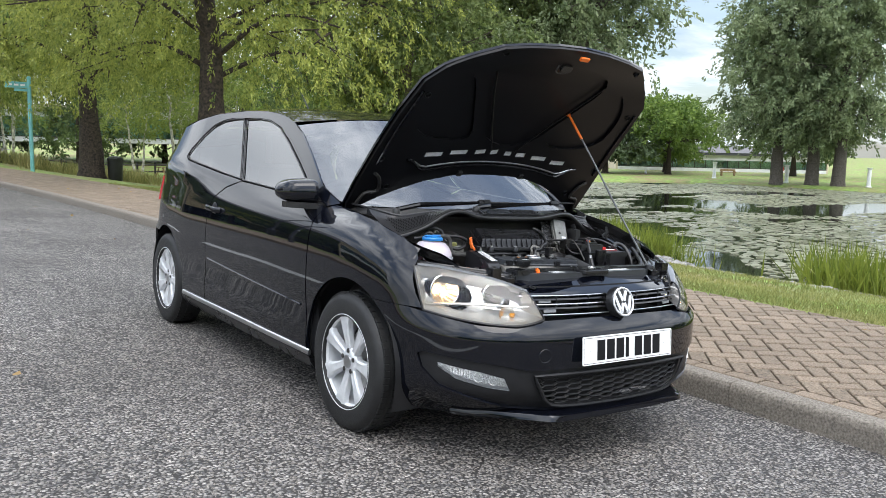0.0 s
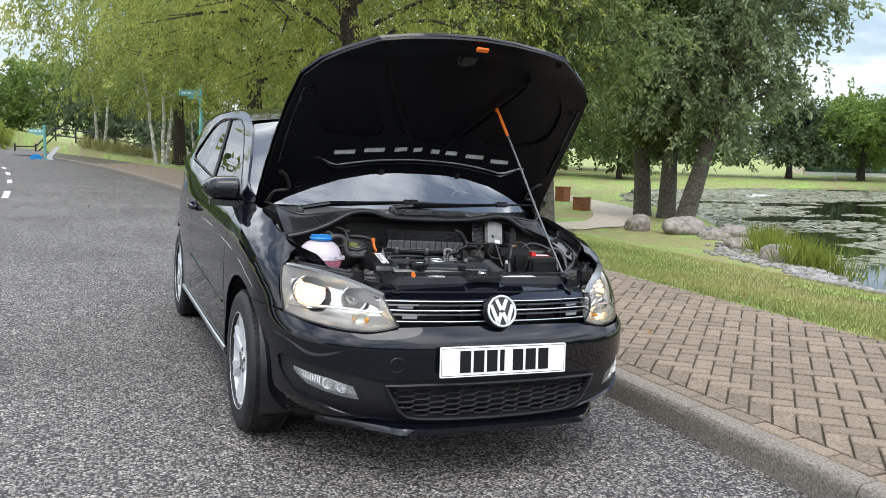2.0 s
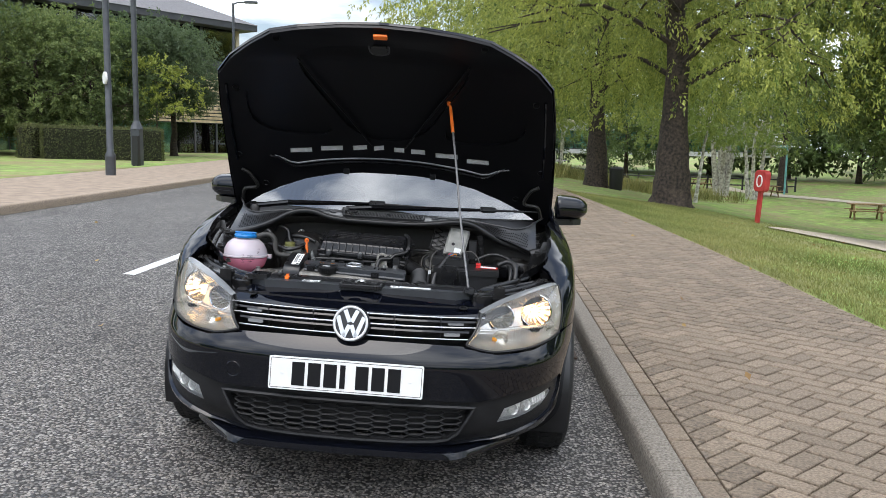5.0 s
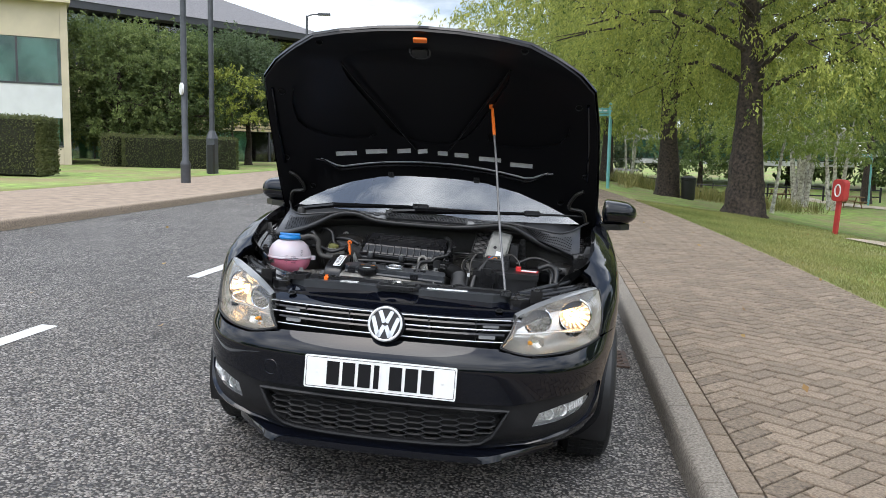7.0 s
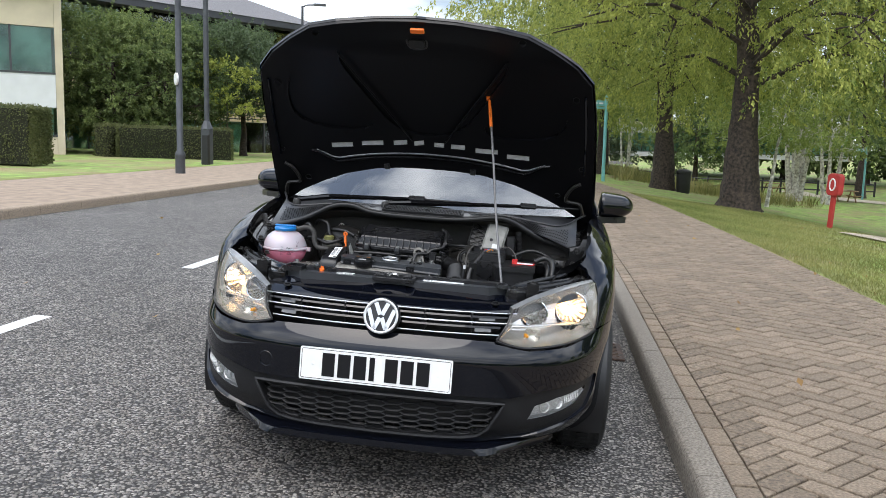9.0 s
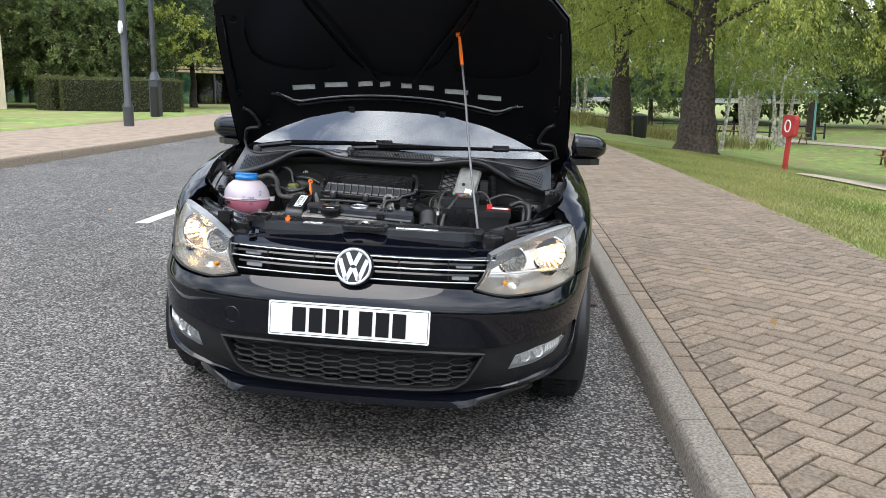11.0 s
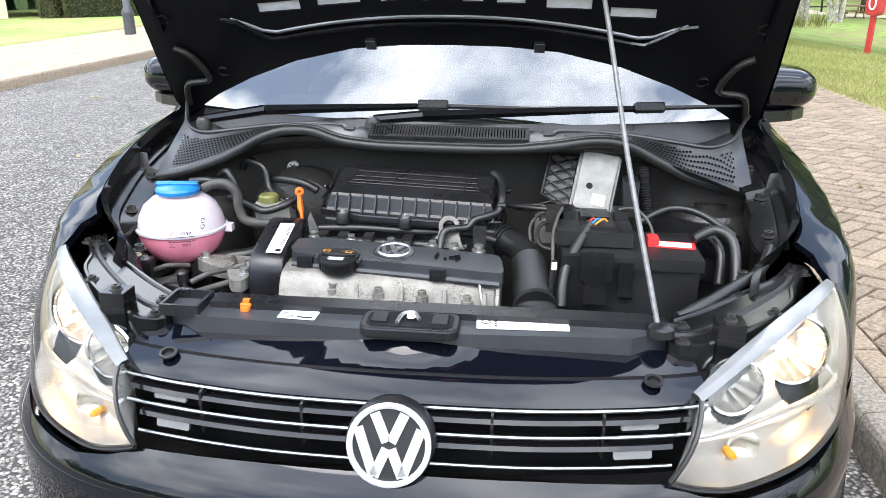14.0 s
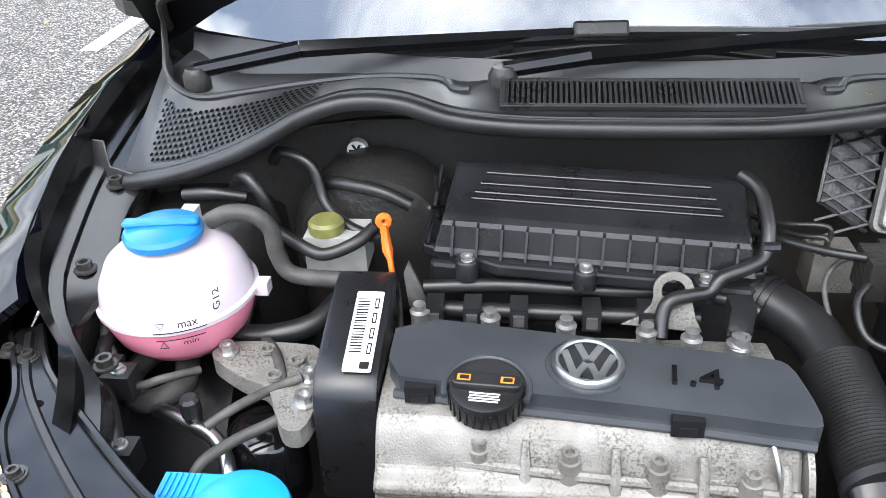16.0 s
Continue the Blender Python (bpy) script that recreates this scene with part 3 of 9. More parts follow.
def skin(s, z):
    """The body's outer skin: s runs round the plan from the nose's middle, z is the height. Works on arrays."""
    s, z = np.asarray(s, float), np.asarray(z, float)
    x, y, nx, ny = (np.interp(s, OS, a) for a in (OX, OY, NX, NY))
    front, rear = 1 - smoothed(0.12, 0.60, y), smoothed(3.45, 3.9, y)
    top = soft(y, TOPY, TOPZ)
    lift = z - top
    curl_f = soft(lift, [-0.16, -0.10, -0.06, -0.03, -0.012, 0.0, 0.02], [0, 0.006, 0.018, 0.04, 0.066, 0.105, 0.15])
    curl_r = soft(lift, [-0.14, -0.09, -0.05, -0.02, 0.0, 0.45], [0, 0.008, 0.02, 0.034, 0.045, 0.232])
    k = smoothed(1.0, 1.3, y)
    side = soft(z, *D_SIDE) + (1 - k) * curl_f + k * curl_r
    d = (1 - front - rear) * side + front * soft(z, *D_FRONT) + rear * (soft(z, *D_REAR) + 0.3 * curl_r)
    # the bumper's corners tuck in towards the ground
    d = d + smoothed(0.005, 0.07, y) * (1 - smoothed(0.30, 0.55, y)) * soft(z, [0.14, 0.19, 0.225, 0.25, 0.28, 0.32], [0.13, 0.085, 0.052, 0.026, 0.008, 0.0])
    return np.stack([x - nx * d, y - ny * d, z + 0 * x], -1)


def skin_normal(s, z, e=0.045):
    a = skin(s + e, z) - skin(s - e, z)
    b = skin(s, z + e) - skin(s, z - e)
    n = np.cross(a, b)
    return n / np.linalg.norm(n, axis=-1, keepdims=True)


def s_at(value, z, axis):
    """The s at which the skin reaches x (axis 0, nose) or y (axis 1, flank) at this height."""
    if axis == 0:
        grid = np.linspace(0, OS[-1] * 0.24, 500)
    else:
        grid = np.linspace(0.1, OS[-1] - 0.25, 1600)
    p = skin(grid, np.full(grid.shape, z))[:, axis]
    return float(np.interp(value, np.maximum.accumulate(p), grid))


def resample(poly, step):
    out = []
    n = len(poly)
    for i in range(n):
        a, b = np.array(poly[i]), np.array(poly[(i + 1) % n])
        k = max(1, int(np.ceil(np.hypot(*(b - a)) / step)))
        out += [tuple(a + (b - a) * j / k) for j in range(k)]
    return out


def inside(poly, p):
    x, y = p
    hit = False
    n = len(poly)
    for i in range(n):
        (x1, y1), (x2, y2) = poly[i], poly[(i + 1) % n]
        if (y1 > y) != (y2 > y) and x < (x2 - x1) * (y - y1) / (y2 - y1) + x1:
            hit = not hit
    return hit


from mathutils.geometry import delaunay_2d_cdt


def fill(poly, holes=(), step=0.03):
    """Triangles that fill an outline, with a grid of points inside: points, triangles, edges of the rim."""
    loops = [resample(poly, step)] + [resample(h, step) for h in holes]
    verts, edges = [], []
    for lp in loops:
        n0 = len(verts)
        verts += lp
        edges += [(n0 + i, n0 + (i + 1) % len(lp)) for i in range(len(lp))]
    rim = np.array(verts)
    lo, hi = rim.min(0), rim.max(0)
    for gx in np.arange(lo[0] + step / 2, hi[0], step):
        for gz in np.arange(lo[1] + step / 2, hi[1], step):
            if inside(loops[0], (gx, gz)) and not any(inside(h, (gx, gz)) for h in loops[1:]) and np.hypot(*(rim - (gx, gz)).T).min() > step * 0.5:
                verts.append((gx, gz))
    vs, _, fs, *_ = delaunay_2d_cdt([Vector((float(a), float(b))) for a, b in verts], edges, [], 0, 1e-6)
    pts = np.array([(v.x, v.y) for v in vs])
    tris = []
    for f in fs:
        c = pts[list(f)].mean(0)
        if inside(loops[0], c) and not any(inside(h, c) for h in loops[1:]):
            a, b, d = pts[list(f)][:3]
            area = (b[0] - a[0]) * (d[1] - a[1]) - (b[1] - a[1]) * (d[0] - a[0])
            tris.append(tuple(f) if area > 0 else tuple(f)[::-1])
    seen = {}
    for f in tris:
        for i in range(len(f)):
            e = (f[i], f[(i + 1) % len(f)])
            seen[e] = True
    rims = [e for e in seen if (e[1], e[0]) not in seen]
    return pts, tris, rims


def panel(name, poly, mat, parent, axis=1, side=1, holes=(), step=0.03, out=0.0, depth=0.014, label="", gap=0.0, surf=None, snorm=None, raw=False):
    """A body panel cut from the skin by an outline in (x or y, height), with a turned-in rim."""
    conv = (lambda q: q) if raw or surf else (lambda q: [(s_at(a, b, axis), b) for a, b in q])
    sf, nf = surf or skin, snorm or skin_normal
    step_ = step
    pts, tris, rims = fill(conv(resample(poly, step)), [conv(resample(h, step)) for h in holes], step_)
    P, N = sf(pts[:, 0], pts[:, 1]), nf(pts[:, 0], pts[:, 1])
    P = P + N * out
    verts = [p for p in P]
    norms, faces = [], []
    for f in tris:
        faces.append(f)
        norms += [N[i] for i in f]
    inner = {}
    for a, b in rims:
        for i in (a, b):
            if i not in inner:
                inner[i] = len(verts)
                verts.append(P[i] - N[i] * depth)
        q = (b, a, inner[a], inner[b])
        faces.append(q)
        c = np.cross(np.array(verts[q[1]]) - verts[q[0]], np.array(verts[q[2]]) - verts[q[0]])
        c = c / (np.linalg.norm(c) + 1e-12)
        norms += [c] * 4
    verts, norms = np.array(verts), np.array(norms)
    if side < 0:
        verts = verts * (-1, 1, 1)
        norms = norms * (-1, 1, 1)
        out_f, out_n, k = [], [], 0
        for f in faces:
            m = len(f)
            out_f.append(tuple(f)[::-1])
            out_n += list(norms[k:k + m][::-1])
            k += m
        faces, norms = out_f, np.array(out_n)
    return mesh_part(name, verts, faces, mat, parent, label, True, [tuple(n) for n in norms])


def arc(cy, cz, r, a0, a1, n=18):
    return [(cy + r * math.cos(radians(a0 + (a1 - a0) * i / n)), cz + r * math.sin(radians(a0 + (a1 - a0) * i / n))) for i in range(n + 1)]


AXLE_F, AXLE_R, HUB = 0.83, 3.30, 0.293
WIN_F = [(1.30, 0.965), (1.7, 0.981), (2.17, 1.006), (2.33, 1.18), (2.47, 1.35), (2.30, 1.352), (2.14, 1.338), (1.98, 1.298), (1.80, 1.218), (1.60, 1.118), (1.44, 1.035)]
WIN_R = [(2.205, 1.010), (2.5, 1.037), (2.8, 1.068), (3.06, 1.098), (3.115, 1.118), (3.10, 1.155), (3.0, 1.245), (2.90, 1.308), (2.78, 1.340), (2.65, 1.352), (2.505, 1.355), (2.365, 1.185)]
RAIL = [(1.13, 0.950), (1.30, 1.037), (1.50, 1.160), (1.70, 1.272), (1.85, 1.335), (2.0, 1.372), (2.2, 1.395), (2.5, 1.403), (2.9, 1.388), (3.2, 1.352), (3.45, 1.298), (3.6, 1.24)]
for side in (1, -1):
    panel("wing", [(0.540, 0.600)] + arc(AXLE_F, HUB, 0.362, 122, -6, 22) + [(1.192, 0.20), (1.19, 0.86), (1.165, 0.928), (1.13, 0.941), (1.0, 0.929), (0.8, 0.897), (0.62, 0.849), (0.53, 0.812), (0.492, 0.780), (0.480, 0.757), (0.456, 0.70), (0.428, 0.65), (0.392, 0.600)], M_PAINT, car, 1, side, label="glossy black front wing")
    door = panel("door", [(1.199, 0.25), (1.199, 0.86), (1.172, 0.928), (1.30, 0.955), (1.7, 0.972), (2.17, 0.996), (2.33, 0.950), (2.45, 0.885), (2.505, 0.81), (2.515, 0.45), (2.545, 0.36), (2.53, 0.25)], M_PAINT, car, 1, side, label="glossy black door")
    panel("rear_quarter", [(2.54, 0.25), (2.553, 0.36), (2.523, 0.45), (2.513, 0.81), (2.457, 0.89), (2.335, 0.958), (2.18, 1.001), (2.5, 1.027), (2.8, 1.058), (3.07, 1.088), (3.13, 1.115), (3.115, 1.16), (3.01, 1.252), (2.905, 1.318), (2.78, 1.350), (2.65, 1.362), (2.65, 1.40),
        (2.9, 1.388), (3.2, 1.352), (3.45, 1.298), (3.58, 1.24), (3.70, 1.05), (3.735, 0.9), (3.74, 0.62), (3.65, 0.60)] + arc(AXLE_R, HUB, 0.355, 60, 185, 22), M_PAINT, car, 1, side, label="glossy black rear quarter")
    panel("cant_rail", RAIL[:8] + [(2.65, 1.402), (2.65, 1.358), (2.49, 1.360), (2.30, 1.358), (2.14, 1.345), (1.975, 1.305), (1.79, 1.224), (1.59, 1.124), (1.42, 1.035), (1.24, 0.952), (1.18, 0.935)], M_PAINT, car, 1, side, step=0.02, label="glossy black roof pillar and rail")
    panel("sill", [(1.17, 0.185), (1.17, 0.243), (2.97, 0.243), (2.95, 0.185)], M_PLASTIC, car, 1, side, step=0.03, out=0.004)
    bm = tubed([tuple(skin(s_at(y, 0.262, 1), 0.262) * (side, 1, 1) + np.array((side * 0.006, 0, 0))) for y in (1.15, 1.6, 2.0, 2.4, 2.92)], 0.009, 8, 4, flat=1.6)
    part("sill_strip", bm, M_SATIN, car, "bright silver sill strip", smooth=True)
    panel("side_window", WIN_F, M_GLASS, door, 1, side, step=0.04, out=-0.006, depth=0.004, label="tinted door glass").visible_shadow = False
    panel("quarter_window", WIN_R, M_GLASS, car, 1, side, step=0.04, out=-0.006, depth=0.004, label="tinted rear side glass").visible_shadow = False
    panel("mirror_patch", [(1.185, 0.945), (1.285, 0.962), (1.43, 1.038), (1.40, 1.038), (1.24, 0.958)], M_PLASTIC, car, 1, side, step=0.02, out=0.001)
    for pts in (WIN_F, WIN_R):
        loop = [tuple(skin(s_at(a, b, 1), b) * (side, 1, 1)) for a, b in resample(pts, 0.05)]
        bm = bmesh.new(); tube(bm, loop, 0.0038, 6, closed=True)
        part("window_seal", bm, M_PLASTIC_D, car, smooth=True)
    # door handle with its hollow
    hp = skin(s_at(2.40, 0.825, 1), 0.825) * (side, 1, 1)
    bm = bmesh.new()
    tube(bm, catmull([(hp[0], hp[1] - 0.085, hp[2] - 0.004), (hp[0] + side * 0.028, hp[1] - 0.06, hp[2]), (hp[0] + side * 0.034, hp[1], hp[2] + 0.004), (hp[0] + side * 0.028, hp[1] + 0.06, hp[2] + 0.006), (hp[0], hp[1] + 0.085, hp[2] + 0.006)], 5), 0.012, 8, flat=1.3)
    part("door_handle", bm, M_PAINT, door, smooth=True)
    bm = bmesh.new()
    lathe(bm, [(0.0, 0.004), (0.036, 0.003), (0.04, 0.0)], 20, frame_of((hp[0], hp[1], hp[2]), (0, 1, 0), (0, 0, 1)) if side > 0 else frame_of((hp[0], hp[1], hp[2]), (0, -1, 0), (0, 0, 1)), caps=False)
    part("handle_hollow", bm, M_PLASTIC_D, door, smooth=True)
    # rubbing line on the door
    bm = tubed([tuple(skin(s_at(y, z, 1), z) * (side, 1, 1)) for y, z in ((1.25, 0.47), (1.7, 0.49), (2.1, 0.51), (2.48, 0.53))], 0.006, 6, 4)
    part("door_crease", bm, M_PAINT, door, smooth=True)
    # mirror
    foot = [(0.715, 1.20), (0.775, 1.215), (0.85, 1.262), (0.893, 1.315), (0.893, 1.362), (0.79, 1.352), (0.715, 1.32)]
    mirror = part("mirror", prismed([(side * x, y) for x, y in foot][::side], 0.916, 0.943), M_PLASTIC, car, bevel=0.008)
    bm = bmesh.new(); rings = []
    for k in range(17):
        a = k / 16
        grow = math.sqrt(max(0.0, 1 - (1 - a / 0.10) ** 2)) if a < 0.10 else math.sqrt(max(0.0, 1 - ((a - 0.62) / 0.38) ** 2)) ** 0.9 if a > 0.62 else 1.0
        x = 0.760 + 0.168 * a
        up, down = (0.064 - 0.018 * a * a) * grow + 0.001, (0.055 - 0.020 * a * a) * grow + 0.001
        ring = []
        for q in range(20):
            w = 2 * math.pi * q / 20
            cy, sz = math.cos(w), math.sin(w)
            cy = math.copysign(abs(cy) ** 0.7, cy); sz = math.copysign(abs(sz) ** 0.62, sz)
            ring.append(bm.verts.new((side * x, 1.315 + (0.034 if cy > 0 else 0.095) * cy * grow + 0.055 * a, 0.990 + (up if sz > 0 else down) * sz)))
        rings.append(ring)
    for a, b in zip(rings, rings[1:]):
        for k in range(20):
            j = (k + 1) % 20
            bm.faces.new((a[k], a[j], b[j], b[k]) if side > 0 else (b[k], b[j], a[j], a[k]))
    bm.faces.new(rings[0][::-1] if side > 0 else rings[0]); bm.faces.new(rings[-1] if side > 0 else rings[-1][::-1])
    bmesh.ops.recalc_face_normals(bm, faces=bm.faces)
    part("mirror_cap", bm, M_PAINT, mirror, "glossy black mirror shell", smooth=True)
    bm = bmesh.new()
    prism(bm, rounded(0.115, 0.10, 0.04), 0, 0.004, frame_of((side * 0.842, 1.378, 0.992), (1, 0, 0), (0, 0, 1)) @ pose(0, 0, 0, 0, 180, 0))
    part("mirror_glass", bm, M_CHROME, mirror)

# roof and windscreen, lofted between the two rails
def rail_pt(y):
    z = float(np.interp(y, [p[0] for p in RAIL], [p[1] for p in RAIL]))
    return skin(s_at(y, z, 1), z)


def loft(rows, name, mat, label, across=24, mask=None):
    """rows: (edge point x, y, z, middle y, middle z)."""
    verts, faces = [], []
    for x, y, z, ym, zm in rows:
        for i in range(across + 1):
            u = -1 + 2 * i / across
            verts.append((u * x, y + (ym - y) * (1 - u * u), z + (zm - z) * (1 - abs(u) ** 2.3)))
    w = across + 1
    for j in range(len(rows) - 1):
        for i in range(across):
            faces.append((j * w + i, j * w + i + 1, (j + 1) * w + i + 1, (j + 1) * w + i))
    return mesh_part(name, verts, faces, mat, car, label, sharp=0)


rows = []
for k in range(15):
    t = k / 14
    y = 1.10 + (1.83 - 1.10) * t
    e = rail_pt(max(y, 1.13))
    ym = 0.90 + (1.66 - 0.90) * t
    zm = 0.945 + (1.372 - 0.945) * (t ** 0.92)
    rows.append((e[0] - 0.012, y, e[2] - 0.004, ym, zm))
windscreen = loft(rows, "windscreen", M_SCREEN, "raked windscreen mirroring the cloudy sky")
windscreen.visible_shadow = False
rows = []
for k in range(19):
    t = k / 18
    y = 1.835 + (3.58 - 1.835) * t
    e = rail_pt(y)
    ym = 1.665 + (3.66 - 1.665) * t
    zm = float(np.interp(ym, [1.66, 1.8, 2.1, 2.5, 2.9, 3.3, 3.66], [1.375, 1.40, 1.437, 1.455, 1.445, 1.41, 1.35]))
    rows.append((e[0] + 0.003, y, e[2] + 0.002, ym, zm))
roof = loft(rows, "roof", M_PAINT, "glossy black roof")
# tailgate
rows = []
for k in range(8):
    t = k / 7
    z = 1.33 - t * 0.40
    e = skin(s_at(3.58 + 0.16 * t, min(z, 1.24), 1), min(z, 1.24))
    rows.append((e[0] - 0.01, 3.60 + 0.17 * t, z - 0.06 * (1 - t), 3.68 + 0.22 * t, z))
loft(rows, "rear_window", M_GLASS, "dark tailgate glass")
P_ = [(s_at(3.72, 0.9, 1), 0.25), (s_at(3.72, 0.9, 1), 0.95), (OS[-1] - 0.001, 0.95), (OS[-1] - 0.001, 0.25)]
for side in (1, -1):
    panel("tailgate", P_, M_PAINT, car, 1, side, raw=True, step=0.06)
    panel("tail_lamp", [(3.60, 0.80), (3.72, 0.80), (3.69, 0.97), (3.62, 0.96)], M_REDLENS, car, 1, side, step=0.03, out=0.012, label="red tail lamp")
# inner shell that closes the gaps and the wheel housings
for side in (1, -1):
    panel("inner_shell", [(1.12, 0.22), (1.16, 0.92), (2.2, 0.96), (3.1, 1.06), (3.62, 1.0), (3.68, 0.65)] + arc(AXLE_R, HUB, 0.37, 60, 185, 14) + [(2.5, 0.22)], M_PLASTIC_D, car, 1, side, out=-0.03, step=0.06)
    for ay, x0 in ((AXLE_F, 0.50), (AXLE_R, 0.50)):
        bm = bmesh.new()
        a0, n = -20, 20
        for x in (x0, 0.80):
            for k in range(n + 1):
                t = radians(a0 + (220) * k / n)
                bm.verts.new((side * x, ay + 0.372 * math.cos(t), HUB + 0.372 * math.sin(t)))
        bm.verts.ensure_lookup_table()
        for k in range(n):
            bm.faces.new([bm.verts[i] for i in (k, k + 1, n + 2 + k, n + 1 + k)])
        bm.faces.new([bm.verts[k] for k in range(n + 1)])
        part("arch_liner", bm, M_PLASTIC_D, car, smooth=True)
bm = boxed(-0.60, 0.60, 0.45, 3.6, 0.18, 0.22)
part("underbody", bm, M_PLASTIC_D, car)

# wheels
def wheel(side, y):
    x = side * 0.735
    m = Matrix.Translation((x, y, HUB)) @ pose(0, 0, 0, 0, 90 * side, 0)
    w = part("wheel", (lambda bm: (lathe(bm, [(0.185, -0.088), (0.262, -0.094), (0.284, -0.085), (0.298, -0.062), (0.301, 0.0), (0.298, 0.062), (0.284, 0.085), (0.262, 0.094), (0.196, 0.088), (0.19, 0.07), (0.185, -0.08)], 64, m, caps=False), bm)[1])(bmesh.new()), M_RUBBER, car, "black road tyre with silver alloy rim", smooth=True)
    # tread blocks
    bm = bmesh.new()
    for k in range(66):
        a = 2 * math.pi * k / 66
        for zc, wd in ((0.058, 0.024), (-0.058, 0.024), (0.0, 0.05)):
            box(bm, 0.298 if abs(zc) < 0.01 else 0.292, 0.3045 if abs(zc) < 0.01 else 0.301, -0.011, 0.011, zc - wd / 2, zc + wd / 2, m @ pose(0, 0, 0, 0, 0, math.degrees(a)))
    part("tread", bm, M_RUBBER, w)
    bm = bmesh.new()
    lathe(bm, [(0.188, 0.07), (0.203, 0.090), (0.209, 0.087), (0.203, 0.078), (0.184, 0.066), (0.178, 0.02), (0.176, -0.06)], 56, m, caps=False)
    part("rim", bm, M_ALLOY, w, "silver alloy rim", smooth=True)
    bm = bmesh.new(); lathe(bm, [(0.178, -0.05), (0.06, -0.03), (0.0, -0.03)], 40, m, caps=False)
    part("wheel_back", bm, M_PLASTIC_D, w, smooth=True)
    bm = bmesh.new()
    for k in range(7):
        a = 360 * k / 7 + 12
        sec = []
        for r, hw, h in ((0.035, 0.019, 0.064), (0.075, 0.021, 0.070), (0.12, 0.025, 0.076), (0.165, 0.033, 0.081), (0.194, 0.047, 0.080)):
            q = m @ pose(0, 0, 0, 0, 0, a)
            sec.append([bm.verts.new(q @ Vector(v)) for v in ((r, -hw, h - 0.028), (r, -hw * 0.92, h - 0.006), (r, -hw * 0.6, h), (r, 0, h - 0.004), (r, hw * 0.6, h), (r, hw * 0.92, h - 0.006), (r, hw, h - 0.028))])
        for s0, s1 in zip(sec, sec[1:]):
            for i in range(6):
                bm.faces.new((s0[i + 1], s0[i], s1[i], s1[i + 1])[::-1])
    lathe(bm, [(0.058, 0.03), (0.060, 0.058), (0.05, 0.068), (0.034, 0.070), (0.0, 0.070)], 32, m, caps=False)
    part("spokes", bm, M_ALLOY, w, "seven broad silver spokes", smooth=True)
    bm = bmesh.new()
    lathe(bm, [(0.029, 0.068), (0.028, 0.076), (0.0, 0.077)], 24, m, caps=False)
    part("centre_cap", bm, M_SATIN, w, smooth=True)
    for k in range(5):
        bm = bmesh.new()
        lathe(bm, [(0.011, 0.071), (0.0095, 0.0735), (0.0, 0.0735)], 10, m @ pose(0, 0, 0, 0, 0, 72 * k) @ Matrix.Translation((0.047, 0, 0)), caps=False)
        part("wheel_bolt", bm, M_DARK, w)
    bm = bmesh.new()
    lathe(bm, [(0.125, -0.02), (0.125, -0.005), (0.0, -0.005)], 32, m, caps=False)
    part("brake_disc", bm, M_STEEL, w, smooth=True)
    return w


for y in (AXLE_F, AXLE_R):
    for side in (1, -1):
        wheel(side, y)

# ---- the car: nose ----
def sx(x, z):
    return (s_at(x, z, 0), z)


def sy(y, z):
    return (s_at(y, z, 1), z)


def both(half):
    """A half outline in (s, z), from the middle outwards and back, made whole."""
    return half + [(-s, z) for s, z in half[::-1] if abs(s) > 1e-9]


def skin2(s, z):
    p = skin(np.abs(s), z)
    p[..., 0] = p[..., 0] * np.where(np.asarray(s) < 0, -1, 1)
    return p


def skin2_normal(s, z):
    n = skin_normal(np.maximum(np.abs(s), 0.004), z)
    n[..., 0] = n[..., 0] * np.where(np.asarray(s) < 0, -1, 1)
    return n


TRIM = [(0.0, 0.402)] + [sx(x, z) for x, z in ((0.25, 0.402), (0.45, 0.398), (0.55, 0.418), (0.64, 0.428))] + [sy(0.36, 0.438), sy(0.385, 0.425), sy(0.365, 0.375), sy(0.29, 0.318)] + [sx(x, z) for x, z in ((0.60, 0.272), (0.50, 0.244), (0.34, 0.230), (0.18, 0.228))] + [(0.0, 0.228)]
ARCH_F = [sy(*p) for p in arc(AXLE_F, HUB, 0.362, 122.5, 196, 16)]
BUMPER = [(0.0, 0.588)] + [sx(x, z) for x, z in ((0.2, 0.588), (0.382, 0.583), (0.44, 0.568), (0.503, 0.559))] + [sy(0.185, 0.563), sy(0.285, 0.575), sy(0.38, 0.588), sy(0.45, 0.597)] + ARCH_F + [sy(0.46, 0.165), sy(0.30, 0.165)] + [sx(x, 0.178) for x in (0.5, 0.25)] + [(0.0, 0.178)]
bumper = panel("front_bumper", both(BUMPER), M_PAINT, car, holes=[both(TRIM)], surf=skin2, snorm=skin2_normal, step=0.011, label="glossy black front bumper")
MESH = [(0.0, 0.382), sx(0.25, 0.382), sx(0.435, 0.378), sx(0.425, 0.355), sx(0.385, 0.285), sx(0.35, 0.258), sx(0.30, 0.250), (0.0, 0.246)]
FOG = [sx(0.522, 0.316), sx(0.545, 0.366), sx(0.62, 0.386), sy(0.27, 0.400), sy(0.302, 0.403), sy(0.300, 0.386), sx(0.685, 0.350), sx(0.60, 0.326)]
FOG_RIM = [sx(0.523, 0.317), sx(0.530, 0.332), sx(0.60, 0.341), sx(0.68, 0.362), sy(0.294, 0.391), sy(0.297, 0.386), sx(0.685, 0.351), sx(0.60, 0.327)]
